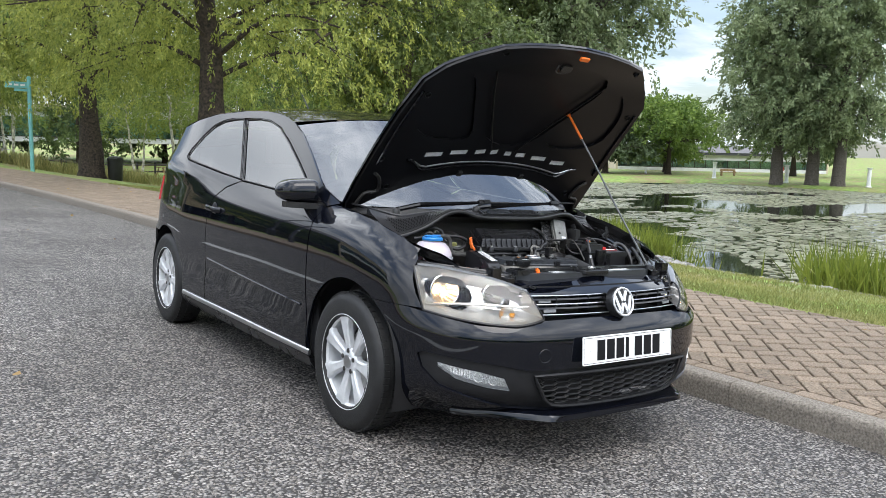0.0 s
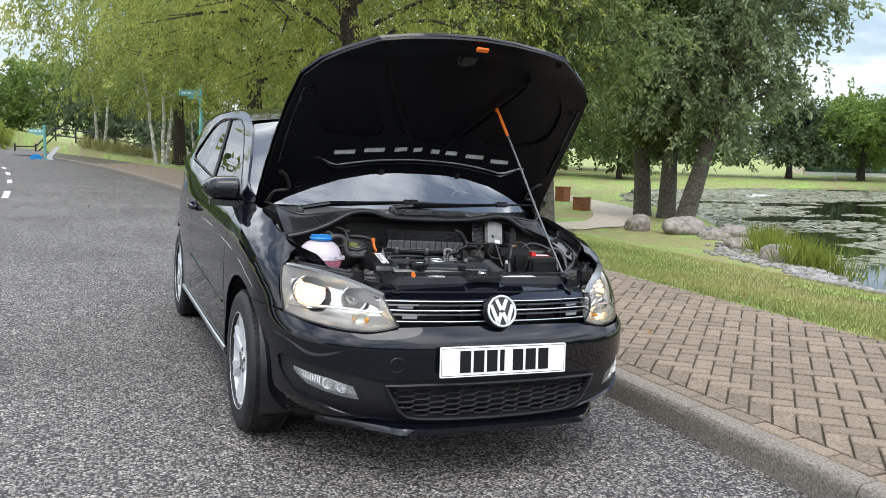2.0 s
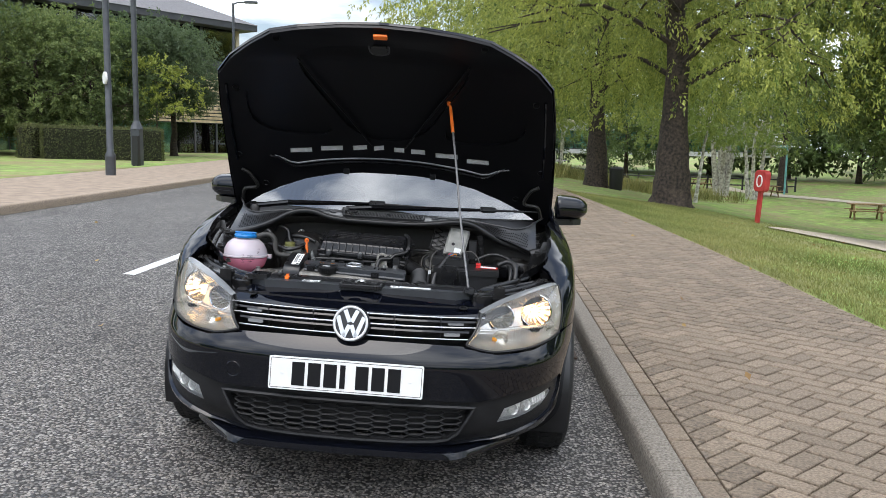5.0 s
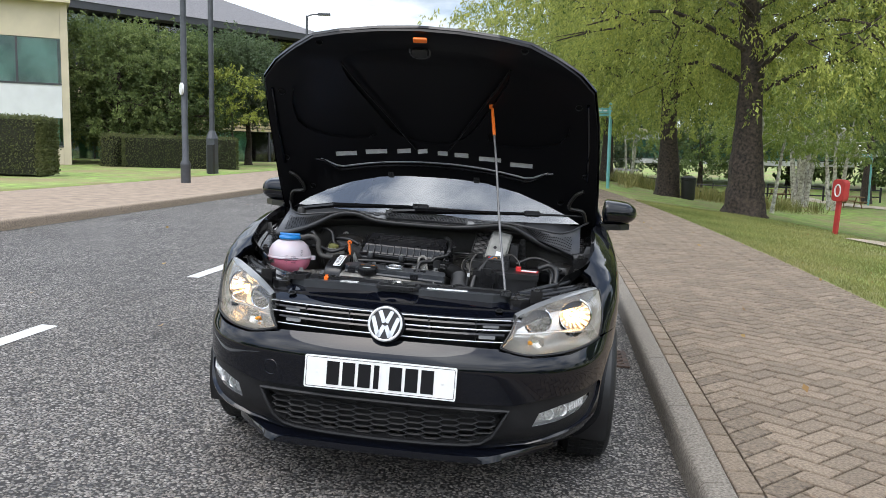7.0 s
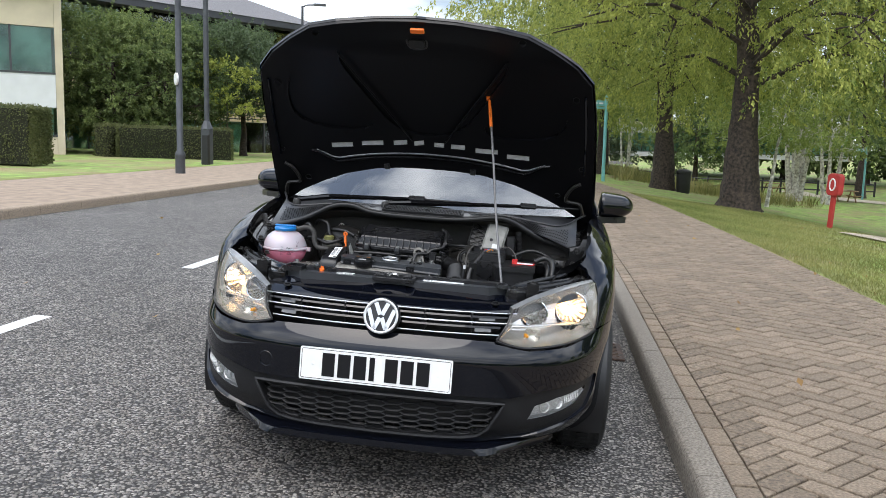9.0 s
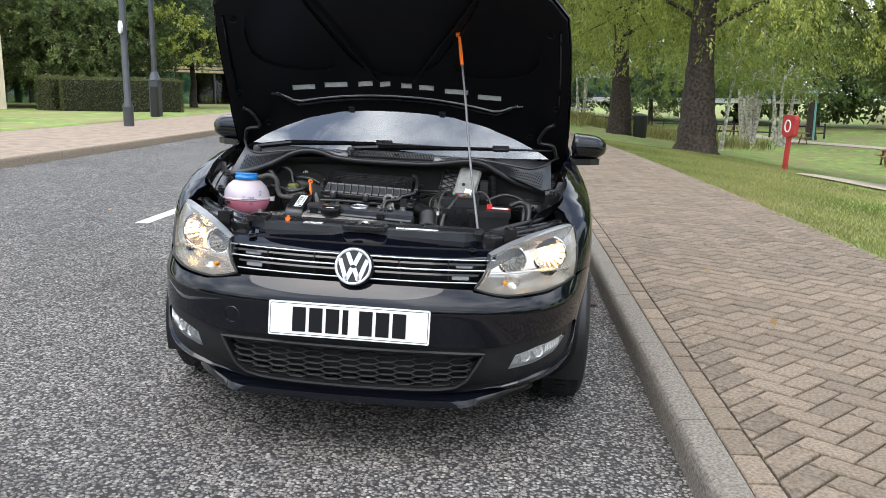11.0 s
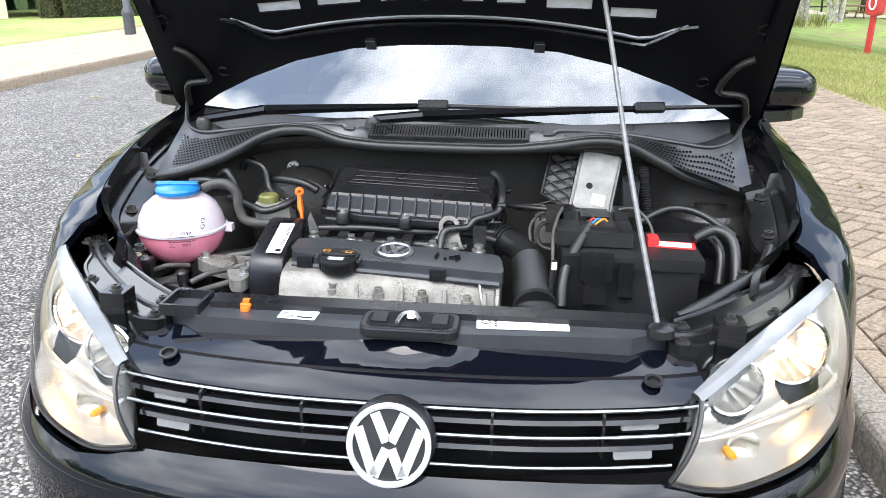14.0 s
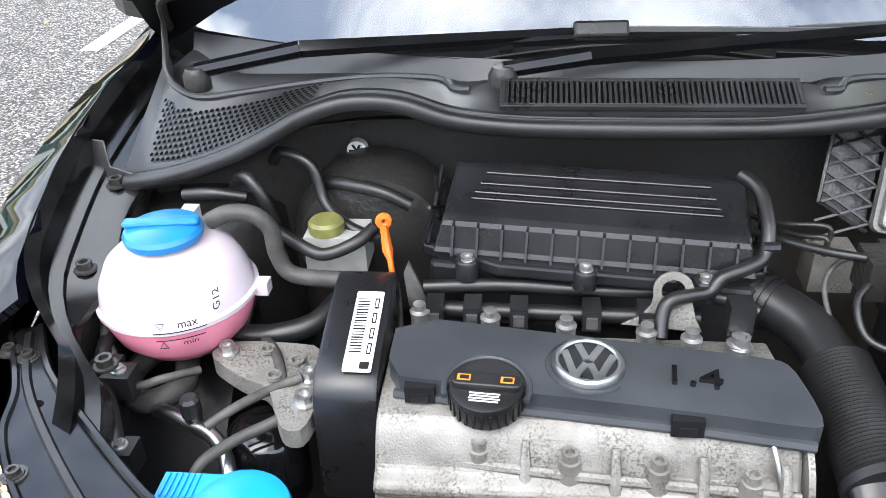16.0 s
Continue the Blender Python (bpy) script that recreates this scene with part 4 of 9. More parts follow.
trim = panel("lower_trim", both(TRIM), M_TRIM, bumper, holes=[both(MESH), FOG, [(-s, z) for s, z in FOG[::-1]]], surf=skin2, snorm=skin2_normal, step=0.022, out=-0.012, depth=0.02, label="matt black plastic lower trim")
panel("mesh_backing", both(MESH), M_PLASTIC_D, bumper, surf=skin2, snorm=skin2_normal, step=0.03, out=-0.05)
# honeycomb of the lower intake
bm = bmesh.new()
cw, ch, flat_ = 0.0600, 0.0212, 0.0205
behind = np.array((0, 0.018, 0))


def in_mesh(s_, z_):
    return 0.248 < z_ < 0.381 and abs(s_) < sx(float(np.interp(z_, [0.246, 0.26, 0.29, 0.355, 0.385], [0.32, 0.35, 0.39, 0.425, 0.438])), z_)[0]


def mesh_bar(a, b):
    if in_mesh(*a) and in_mesh(*b):
        tube(bm, [tuple(skin2(*a) + behind), tuple(skin2(*b) + behind)], 0.0027, 4)
        tube(bm, [tuple(skin2(*a) + behind * 1.6), tuple(skin2(*b) + behind * 1.6)], 0.0024, 4)


for i in range(-9, 10):
    for j in range(-1, 8):
        z = 0.2485 + ch * (j + (0.5 if i % 2 else 0.0))
        s0 = i * cw
        mesh_bar((s0 - flat_, z), (s0 + flat_, z))
        for d in (-0.5, 0.5):
            mesh_bar((s0 + flat_, z), (s0 + cw - flat_, z + d * ch))
part("intake_mesh", bm, M_TRIM, bumper, "black honeycomb intake mesh")
tm = bmesh.new(); tube(tm, [tuple(p) for p in skin2(*np.array(resample(both(MESH), 0.03)).T)], 0.007, 6, closed=True)
part("intake_frame", tm, M_TRIM, bumper, smooth=True)
# painted lip: a low blade across the nose that widens into a shelf towards each corner and runs out under the bumper
bm = bmesh.new()
LIP_LOW = [(0.0, -0.010, 0.203), (0.20, -0.008, 0.204), (0.32, -0.004, 0.206), (0.385, 0.008, 0.208), (0.45, 0.080, 0.205), (0.52, 0.165, 0.199), (0.585, 0.265, 0.188), (0.615, 0.335, 0.180)]
LIP_TOP = [(0.0, 0.026, 0.229), (0.20, 0.032, 0.229), (0.32, 0.050, 0.231), (0.395, 0.082, 0.233), (0.465, 0.135, 0.233), (0.53, 0.200, 0.228), (0.580, 0.285, 0.212), (0.606, 0.345, 0.194)]
low_, top_ = catmull(LIP_LOW, 5), catmull(LIP_TOP, 5)
low_ = [Vector((-p.x, p.y, p.z)) for p in low_[:0:-1]] + low_
top_ = [Vector((-p.x, p.y, p.z)) for p in top_[:0:-1]] + top_
rows = []
for lo, up in zip(low_, top_):
    back = (up - lo); back.z = 0
    f = 0.10 + 0.90 * smooth01((abs(lo.x) - 0.34) / 0.06)
    rows.append([bm.verts.new(v) for v in (up + back.normalized() * 0.02, up, lo + back * 0.30 * f + Vector((0, 0, 0.022)), lo + back * 0.20 * f + Vector((0, 0, 0.020)), lo + back * 0.06 * f + Vector((0, 0, 0.006)), lo, lo + back * 0.3 + Vector((0, 0, -0.004)), lo + back * 1.3 + Vector((0, 0, -0.004)))])
for a, b in zip(rows, rows[1:]):
    for i in range(7):
        bm.faces.new((a[i], a[i + 1], b[i + 1], b[i]))
bmesh.ops.recalc_face_normals(bm, faces=bm.faces)
part("splitter", bm, M_PAINT, bumper, "glossy black lip spoiler", smooth=True)
for side in (1, -1):
    fog = panel("fog_lamp", FOG, M_LENS, bumper, side=side, raw=True, step=0.02, out=-0.014, depth=0.003, label="clear fog lamp lens")
    panel("fog_reflector", FOG, M_SPARKLE, fog, side=side, raw=True, step=0.02, out=-0.021, depth=-0.006)
    panel("fog_rim", FOG_RIM, M_FOGRIM, fog, side=side, raw=True, step=0.012, out=-0.0165, depth=-0.003, label="pale grey rim of the lamp")
    # two round bowls and a run of fine flutes behind the lens
    for t, r in ((0.16, 0.018), (0.50, 0.019)):
        p = skin(*sx(0.55 + 0.13 * t, 0.352 + 0.028 * t)) * (side, 1, 1)
        bm = bmesh.new()
        lathe(bm, [(r * 1.1, 0.002), (r, 0.004), (r * 0.8, -0.008), (r * 0.4, -0.014), (0.005, -0.015), (0.005, -0.004), (0, -0.003)], 20, frame_of((p[0], p[1] + 0.021, p[2]), (1, 0.45 * side, 0), (0, 0.1, 1)), caps=False)
        part("fog_bowl", bm, M_SPARKLE, fog, smooth=True)
    bm = bmesh.new()
    for k in range(8):
        t = 0.70 + 0.05 * k
        p = skin(*sx(0.55 + 0.13 * t, 0.352 + 0.028 * t)) * (side, 1, 1)
        tube(bm, [(p[0], p[1] + 0.017, p[2] - 0.010), (p[0], p[1] + 0.019, p[2] + 0.014)], 0.0022, 5)
    part("fog_flute", bm, M_SPARKLE, fog, smooth=True)
# number plate with bars for its characters
plate = part("number_plate", prismed(rounded(0.52, 0.111, 0.006), 0, 0.004, frame_of((0, -0.010, 0.472), (1, 0, 0), (0, 0.09, 1))), M_PLATE, bumper, "white number plate with dark bars")
pm = frame_of((0, -0.014, 0.472), (1, 0, 0), (0, 0.09, 1))
bx = -0.182
for i in range(7):
    w = 0.018 if i == 3 else 0.043
    if i == 4:
        bx += 0.024
    part("bar", boxed(bx, bx + w, -0.0395, 0.0395, 0, 0.0016, pm), M_INK, plate)
    bx += w + 0.011
bm = bmesh.new()
loop = [pm @ Vector((x, y, 0.0)) for x, y in rounded(0.508, 0.099, 0.005)]
tube(bm, loop, 0.0009, 4, closed=True)
part("plate_border", bm, M_INK, plate)
for x in (-0.215, 0.215):
    bm = bmesh.new(); lathe(bm, [(0.006, 0.0), (0.005, 0.002), (0, 0.0025)], 12, pm @ Matrix.Translation((x, 0, 0)), caps=False)
    part("plate_screw", bm, M_PLATE, plate, smooth=True)
# tow-eye cover ring
p = skin(*sx(0.40, 0.455)) * (-1, 1, 1)
bm = bmesh.new()
lathe(bm, [(0.0235, 0.0006), (0.026, 0.0014), (0.0275, 0.0)], 28, frame_of(tuple(p), (0.98, -0.2, 0), (0, 0, 1)), caps=False)
part("tow_cover", bm, M_PAINT, bumper, smooth=True)

# upper grille
def on(x, z, fwd=0.0, up=0.0):
    p = skin2(np.sign(x) * s_at(abs(x), z, 0) if x else 0.0, z)
    return (float(p[0]), float(p[1]) - fwd, float(p[2]) + up)


grille = part("grille", (lambda bm: (tube(bm, [on(x, 0.603, 0.002) for x in np.linspace(-0.398, 0.398, 25)], 0.0021, 6, flat=1.3), bm)[1])(bmesh.new()), M_SATIN, car, "black slatted grille with bright edges", smooth=True)
for z, half, r, mat, nm in ((0.640, 0.425, 0.0024, M_STRIP, "chrome_strip"), (0.670, 0.452, 0.0024, M_STRIP, "top_strip")):
    bm = bmesh.new(); tube(bm, [on(x, z, 0.003) for x in np.linspace(-half, half, 25)], r, 6, flat=1.3)
    part(nm, bm, mat, grille, smooth=True)
for z0, half in ((0.611, 0.40), (0.643, 0.425)):
    bm = bmesh.new()
    vs = []
    for x in np.linspace(-half, half, 21):
        a = on(x, z0 + 0.005)
        vs.append([bm.verts.new((a[0], a[1] + 0.004, z0 + 0.018)), bm.verts.new((a[0], a[1] + 0.05, z0 + 0.012)), bm.verts.new((a[0], a[1] + 0.05, z0)), bm.verts.new((a[0], a[1] + 0.0, z0 + 0.012))])
    for a, b in zip(vs, vs[1:]):
        for i in range(4):
            bm.faces.new((a[i], a[(i + 1) % 4], b[(i + 1) % 4], b[i]))
    part("slat", bm, M_GLOSS, grille)
bm = bmesh.new()
vs = [[bm.verts.new((x, on(x, 0.63)[1] + 0.075, z)) for z in (0.53, 0.70)] for x in np.linspace(-0.46, 0.46, 21)]
for a, b in zip(vs, vs[1:]):
    bm.faces.new((a[0], b[0], b[1], a[1]))
part("grille_backing", bm, M_PLASTIC_D, grille)
for x in (-0.30, -0.14, 0.14, 0.30):
    a = on(x, 0.635)
    part("rib", boxed(x - 0.002, x + 0.002, a[1] + 0.008, a[1] + 0.06, 0.60, 0.668), M_PLASTIC_D, grille)
for side in (1, -1):
    for x0, z in ((0.322, 0.653), (0.312, 0.618)):
        a, b = on(side * x0, z), on(side * (x0 + 0.06), z)
        q = frame_of(((a[0] + b[0]) / 2, (a[1] + b[1]) / 2 - 0.001, z), (b[0] - a[0], b[1] - a[1], 0) if side > 0 else (a[0] - b[0], a[1] - b[1], 0), (0, 0.25, 1))
        part("inset", prismed(rounded(0.056, 0.015, 0.003), -0.004, 0.0, q), M_INSET, grille, "grey rectangular grille inset")
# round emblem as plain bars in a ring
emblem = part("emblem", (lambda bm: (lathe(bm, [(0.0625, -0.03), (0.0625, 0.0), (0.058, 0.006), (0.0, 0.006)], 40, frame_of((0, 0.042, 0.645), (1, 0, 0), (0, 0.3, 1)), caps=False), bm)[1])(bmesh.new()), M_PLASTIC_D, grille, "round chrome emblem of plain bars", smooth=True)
em = frame_of((0, 0.036, 0.645), (1, 0, 0), (0, 0.3, 1))


def emblem_bars(m, r, mat, parent, thick=0.004):
    bm = bmesh.new()
    loop = [m @ Vector((r * math.cos(2 * math.pi * k / 40), r * math.sin(2 * math.pi * k / 40), 0.002)) for k in range(40)]
    tube(bm, loop, r * 0.085, 6, closed=True)
    part("ring", bm, mat, parent, smooth=True)
    for x0, y0, x1, y1 in ((-0.38, 0.80, -0.06, 0.08), (0.38, 0.80, 0.06, 0.08), (-0.80, 0.42, -0.36, -0.80), (0.80, 0.42, 0.36, -0.80), (-0.36, -0.80, -0.06, -0.10), (0.36, -0.80, 0.06, -0.10)):
        a, b = Vector((x0 * r, y0 * r, 0)), Vector((x1 * r, y1 * r, 0))
        d = (b - a).normalized(); n = Vector((-d.y, d.x, 0)) * r * 0.125
        bm = bmesh.new()
        prism(bm, [(v.x, v.y) for v in (a + n, a - n, b - n, b + n)], 0, thick, m)
        part("stroke", bm, mat, parent)


emblem_bars(em, 0.0555, M_EMBLEM, emblem)

# gloss panel over the grille and the slam panel behind it
bm = bmesh.new()
rows = []
for x in np.linspace(-0.455, 0.455, 27):
    a = on(x, 0.672, 0.001)
    e = abs(x) / 0.455
    rows.append([bm.verts.new(v) for v in ((x * 1.0, a[1], 0.673), (x, a[1] + 0.012, 0.681), (x * 0.985, a[1] + 0.05, 0.697), (x * 0.96, max(a[1] + 0.085, 0.178 + 0.03 * e), 0.713), (x * 0.95, 0.200 + 0.045 * e, 0.727 - 0.012 * e), (x * 0.95, 0.206 + 0.045 * e, 0.66))])
for a, b in zip(rows, rows[1:]):
    for i in range(5):
        bm.faces.new((a[i], b[i], b[i + 1], a[i + 1]))
part("grille_panel", bm, M_PAINT, car, "glossy black panel above the grille", smooth=True)
for x in (-0.374, 0.374):
    bm = bmesh.new(); lathe(bm, [(0.015, 0.0), (0.0145, 0.0025), (0.010, 0.0025), (0.009, -0.004), (0.0, -0.004)], 20, Matrix.Translation((x, 0.172, 0.6975)) @ pose(0, 0, 0, 14, 0, 0), caps=False)
    part("panel_plug", bm, M_PLASTIC_D, car, smooth=True)
slam = part("slam_panel", (lambda bm: (prism(bm, [(-0.395, 0.322), (-0.418, 0.30), (-0.41, 0.262), (-0.345, 0.222), (-0.09, 0.205), (0.09, 0.205), (0.345, 0.222), (0.41, 0.262), (0.42, 0.285), (0.40, 0.298), (-0.10, 0.300)], 0.69, 0.742), bm)[1])(bmesh.new()), M_COVER, car, "black plastic cover over the radiator", bevel=0.006)
part("slam_ridge", boxed(-0.335, 0.40, 0.258, 0.298, 0.74, 0.753), M_PLASTIC, slam, bevel=0.005)
well = bmesh.new()
for a in ((-0.408, -0.403, 0.225, 0.297), (-0.347, -0.342, 0.225, 0.297), (-0.403, -0.347, 0.225, 0.230), (-0.403, -0.347, 0.292, 0.297)):
    box(well, a[0], a[1], a[2], a[3], 0.738, 0.757)
part("slam_well", well, M_PLASTIC, slam, "open-topped plastic pocket", bevel=0.002)
# latch hollow
bm = bmesh.new()
prism(bm, rounded(0.155, 0.075, 0.02), 0.735, 0.752, Matrix.Translation((0.003, 0.225, 0)))
latch = part("bonnet_latch", bm, M_PLASTIC, car, "black bonnet latch housing", bevel=0.003)
# thin black slab on top, painted for the hollow's shade
part("latch_shade", prismed(rounded(0.135, 0.055, 0.014), 0.7522, 0.7532, Matrix.Translation((0.003, 0.225, 0))), M_INK, latch)
for x in (-0.045, 0.05):
    part("latch_guard", boxed(x - 0.012, x + 0.012, 0.206, 0.244, 0.7515, 0.757), M_PLASTIC_D, latch, bevel=0.003)
bm = bmesh.new(); tube(bm, catmull([(-0.016, 0.206, 0.755), (-0.010, 0.232, 0.759), (0.008, 0.236, 0.760), (0.018, 0.218, 0.757)], 5), 0.0035, 8)
part("latch_hook", bm, M_STEEL, latch, "greasy steel latch hook", smooth=True)
bm = bmesh.new(); lathe(bm, [(0.0075, 0), (0.006, 0.006), (0, 0.007)], 12, Matrix.Translation((0.004, 0.226, 0.757)), caps=False)
part("latch_pin", bm, M_PLATE, latch, smooth=True)
# stickers
def sticker(x, y, z, w, h, mat, tilt=8, turn=0, parent=None):
    m = Matrix.Translation((x, y, z)) @ pose(0, 0, 0, tilt, 0, turn)
    return part("sticker", prismed(rounded(w, h, 0.003), 0, 0.0008, m), mat, parent or slam, "white printed service sticker"), m


st, m = sticker(-0.182, 0.243, 0.7432, 0.062, 0.034, M_LABEL, 0, -3)
for words, x, y, size in (("AC", -0.02, 0.011, 0.008), ("R134a", 0.014, 0.002, 0.009)):
    bm = text_mesh(words, size, 0.0001); bmesh.ops.transform(bm, matrix=m @ Matrix.Translation((x, y, 0.001)), verts=bm.verts)
    part("print", bm, M_INK, st)
for y in (0.004, -0.001, -0.006, -0.011):
    part("print_bar", boxed(-0.028, -0.006, y - 0.001, y + 0.0006, 0.0008, 0.0011, m), M_INK, st)
part("print_bar", boxed(0.0, 0.026, -0.012, -0.007, 0.0008, 0.0011, m), M_INK, st)
st, m = sticker(0.178, 0.248, 0.7432, 0.145, 0.036, M_LABEL, 0, 3)
for y in (0.009, 0.004, -0.001, -0.006):
    part("print_bar", boxed(-0.035, 0.062 - 0.5 * abs(y), y - 0.0008, y + 0.0004, 0.0008, 0.0011, m), M_GREYLABEL, st)
part("print_bar", boxed(-0.034, 0.066, 0.012, 0.0145, 0.0008, 0.0011, m), M_INK, st)
bm = bmesh.new(); tube(bm, [m @ Vector((-0.058 + 0.007 * math.cos(a), 0.007 + 0.007 * math.sin(a), 0.001)) for a in np.linspace(0, 6.0, 20)], 0.001, 4, closed=True)
part("print_ring", bm, M_INK, st)
for k in range(3):
    part("print_bar", boxed(-0.045, -0.040, 0.008 - 0.009 * k, 0.013 - 0.009 * k, 0.0008, 0.0011, m), M_INK, st)
# orange clip
clip = part("orange_clip", prismed(rounded(0.019, 0.011, 0.003), 0.747, 0.753, Matrix.Translation((-0.274, 0.258, 0))), M_ORANGE, car, "bright orange plastic bonnet clip", bevel=0.002)
part("clip_tab", boxed(-0.279, -0.269, 0.257, 0.265, 0.752, 0.759), M_ORANGE, clip, bevel=0.003)
part("clip_foot", prismed(rounded(0.014, 0.019, 0.004), 0.742, 0.748, Matrix.Translation((-0.274, 0.256, 0))), M_ORANGE, clip)

# headlamps
LENS_LOW = [tuple(v) for v in catmull([(0.393, 0.068, 0.592), (0.44, 0.080, 0.577), (0.503, 0.108, 0.567), (0.606, 0.180, 0.571), (0.69, 0.285, 0.583), (0.735, 0.385, 0.594)], 8)]
LENS_TOP = [tuple(v) for v in catmull([(0.437, 0.128, 0.690), (0.50, 0.185, 0.715), (0.58, 0.265, 0.738), (0.655, 0.36, 0.752), (0.70, 0.43, 0.757), (0.727, 0.476, 0.754)], 8)]


def along(pts, u):
    p = np.array(pts)
    d = np.r_[0, np.cumsum(np.linalg.norm(np.diff(p, axis=0), axis=1))] / np.linalg.norm(np.diff(p, axis=0), axis=1).sum()
    return np.array([np.interp(u, d, p[:, i]) for i in range(3)])


def lens_at(u, v, deep=0.0):
    """The lamp's glass: u from the grille outwards, v from the bumper up; deep into the housing."""
    a, b = along(LENS_LOW, u), along(LENS_TOP, u)
    n = np.array((0.55 + 0.25 * u, -0.75, 0.3)); n = n / np.linalg.norm(n)
    p = a + (b - a) * v + n * 0.016 * 4 * v * (1 - v)
    rim = min(u * 0.46, (1 - u) * 0.40, v * 0.15, (1 - v) * 0.15)
    return p + np.array((-0.30, 0.93, -0.05)) * min(deep, 1.6 * rim + 0.006 * (deep > 0))


def lens_grid(name, mat, parent, side, deep, holes=(), label="", nu=30, nv=14):
    vs = [lens_at(i / nu, j / nv, deep) for i in range(nu + 1) for j in range(nv + 1)]
    fs = []
    for i in range(nu):
        for j in range(nv):
            c = (vs[i * (nv + 1) + j] + vs[(i + 1) * (nv + 1) + j + 1]) / 2
            if any(math.hypot(c[0] - hx, c[2] - hz) < hr for hx, hz, hr in holes):
                continue
            q = (i * (nv + 1) + j, (i + 1) * (nv + 1) + j, (i + 1) * (nv + 1) + j + 1, i * (nv + 1) + j + 1)
            fs.append(q if side > 0 else q[::-1])
    return mesh_part(name, [v * (side, 1, 1) for v in vs], fs, mat, parent, label, True, None, 60)


for side in (1, -1):
    lamp = lens_grid("headlamp", M_LENS, car, side, 0.0, label="clear headlamp with a lit warm bulb")
    lamp.visible_shadow = False
    BOWLS = ((0.640, 0.388, 0.664, 0.060, True), (0.508, 0.246, 0.660, 0.046, False))
    lens_grid("bezel", M_BEZEL, lamp, side, 0.075, [(x, z, r * 0.97) for x, y, z, r, lit in BOWLS], nu=110, nv=56)
    for x, y, z, r, lit in BOWLS:
        mm = frame_of((x * side, y, z), (1, 0.22 * side, 0), (0, 0.12, 1))
        bm = bmesh.new()
        lathe(bm, [(r, 0.006), (r * 0.94, 0.0), (r * 0.8, -0.022), (r * 0.55, -0.042), (r * 0.2, -0.052), (0, -0.052)], 18, mm, caps=False)
        bmesh.ops.reverse_faces(bm, faces=bm.faces)
        part("reflector", bm, M_REFLECT, lamp, "bright round reflector")
        bm = bmesh.new(); tube(bm, [mm @ Vector((r * math.cos(a), r * math.sin(a), 0.007)) for a in np.linspace(0, 2 * math.pi, 33)[:-1]], 0.0042, 6, closed=True)
        part("reflector_ring", bm, M_CHROME, lamp, smooth=True)
        bm = bmesh.new(); lathe(bm, [(0.0065, -0.045), (0.0065, -0.008), (0.004, 0.0), (0, 0.001)], 12, mm, caps=False)
        part("bulb", bm, M_LAMP if lit else M_CLEAR, lamp, "glowing warm bulb" if lit else "clear glass bulb", smooth=True)
    # curved shelf over the fluted indicator
    bm = bmesh.new(); tube(bm, [tuple(lens_at(u, 0.42 - 0.25 * u + 0.06 * math.sin(4 * u), 0.030) * (side, 1, 1)) for u in np.linspace(0.06, 0.95, 22)], [0.004 + 0.005 * math.sin(3.1 * k / 21) for k in range(22)], 8, flat=0.7)
    part("lamp_shelf", bm, M_BEZEL, lamp, "silver shelf inside the lamp", smooth=True)
    # shallow bowl of the indicator
    c_ = lens_at(0.26, 0.22, 0.036) * (side, 1, 1)
    bm = bmesh.new(); lathe(bm, [(0.031, 0.003), (0.028, 0.0), (0.020, -0.010), (0.008, -0.014), (0, -0.014)], 24, frame_of(tuple(c_), (1, 0.45 * side, 0), (0, 0.1, 1)), caps=False)
    bmesh.ops.reverse_faces(bm, faces=bm.faces)
    part("indicator_bowl", bm, M_REFLECT, lamp, smooth=True)
    c_ = lens_at(0.22, 0.2, 0.03) * (side, 1, 1)
    bm = bmesh.new(); lathe(bm, [(0.006, -0.02), (0.006, 0.0), (0.004, 0.004), (0, 0.005)], 12, frame_of(tuple(c_), (1, 0.3 * side, 0), (0, 0, 1)), caps=False)
    part("indicator_bulb", bm, M_AMBER, lamp, "amber indicator bulb", smooth=True)
    # dark seal along the lower rim
    bm = bmesh.new(); tube(bm, [tuple(lens_at(u, 0.0) * (side, 1, 1) + np.array((0, 0.004, -0.002))) for u in np.linspace(0, 1, 30)], 0.005, 6)
    tube(bm, [tuple(lens_at(0, v) * (side, 1, 1) + np.array((0, 0.004, 0))) for v in np.linspace(0, 1, 8)], 0.004, 6)
    tube(bm, [tuple(lens_at(1, v) * (side, 1, 1) + np.array((0, 0.004, 0))) for v in np.linspace(0, 1, 8)], 0.004, 6)
    part("lamp_seal", bm, M_PLASTIC_D, lamp, "black lamp seal", smooth=True)
    # grey top of the lamp housing
    bm = bmesh.new()
    vs = []
    for u in np.linspace(0, 0.97, 20):
        q = lens_at(u, 1.0) * (side, 1, 1)
        w = 0.50 + 0.30 * math.sin(math.pi * min(1, u * 1.1))
        vs.append([bm.verts.new(tuple(q + np.array(o))) for o in ((0, 0, 0.0005), (-side * 0.008 * w, 0.014 * w, 0.006), (-side * 0.020 * w, 0.034 * w, 0.007), (-side * 0.024 * w, 0.040 * w, 0.002), (-side * 0.026 * w, 0.042 * w, -0.06))])
    for a, b in zip(vs, vs[1:]):
        for i in range(4):
            bm.faces.new((a[i], b[i], b[i + 1], a[i + 1]) if side < 0 else (a[i], a[i + 1], b[i + 1], b[i]))
    part("lamp_top", bm, M_LAMPTOP, lamp, "pale grey top of the lamp housing", smooth=True)

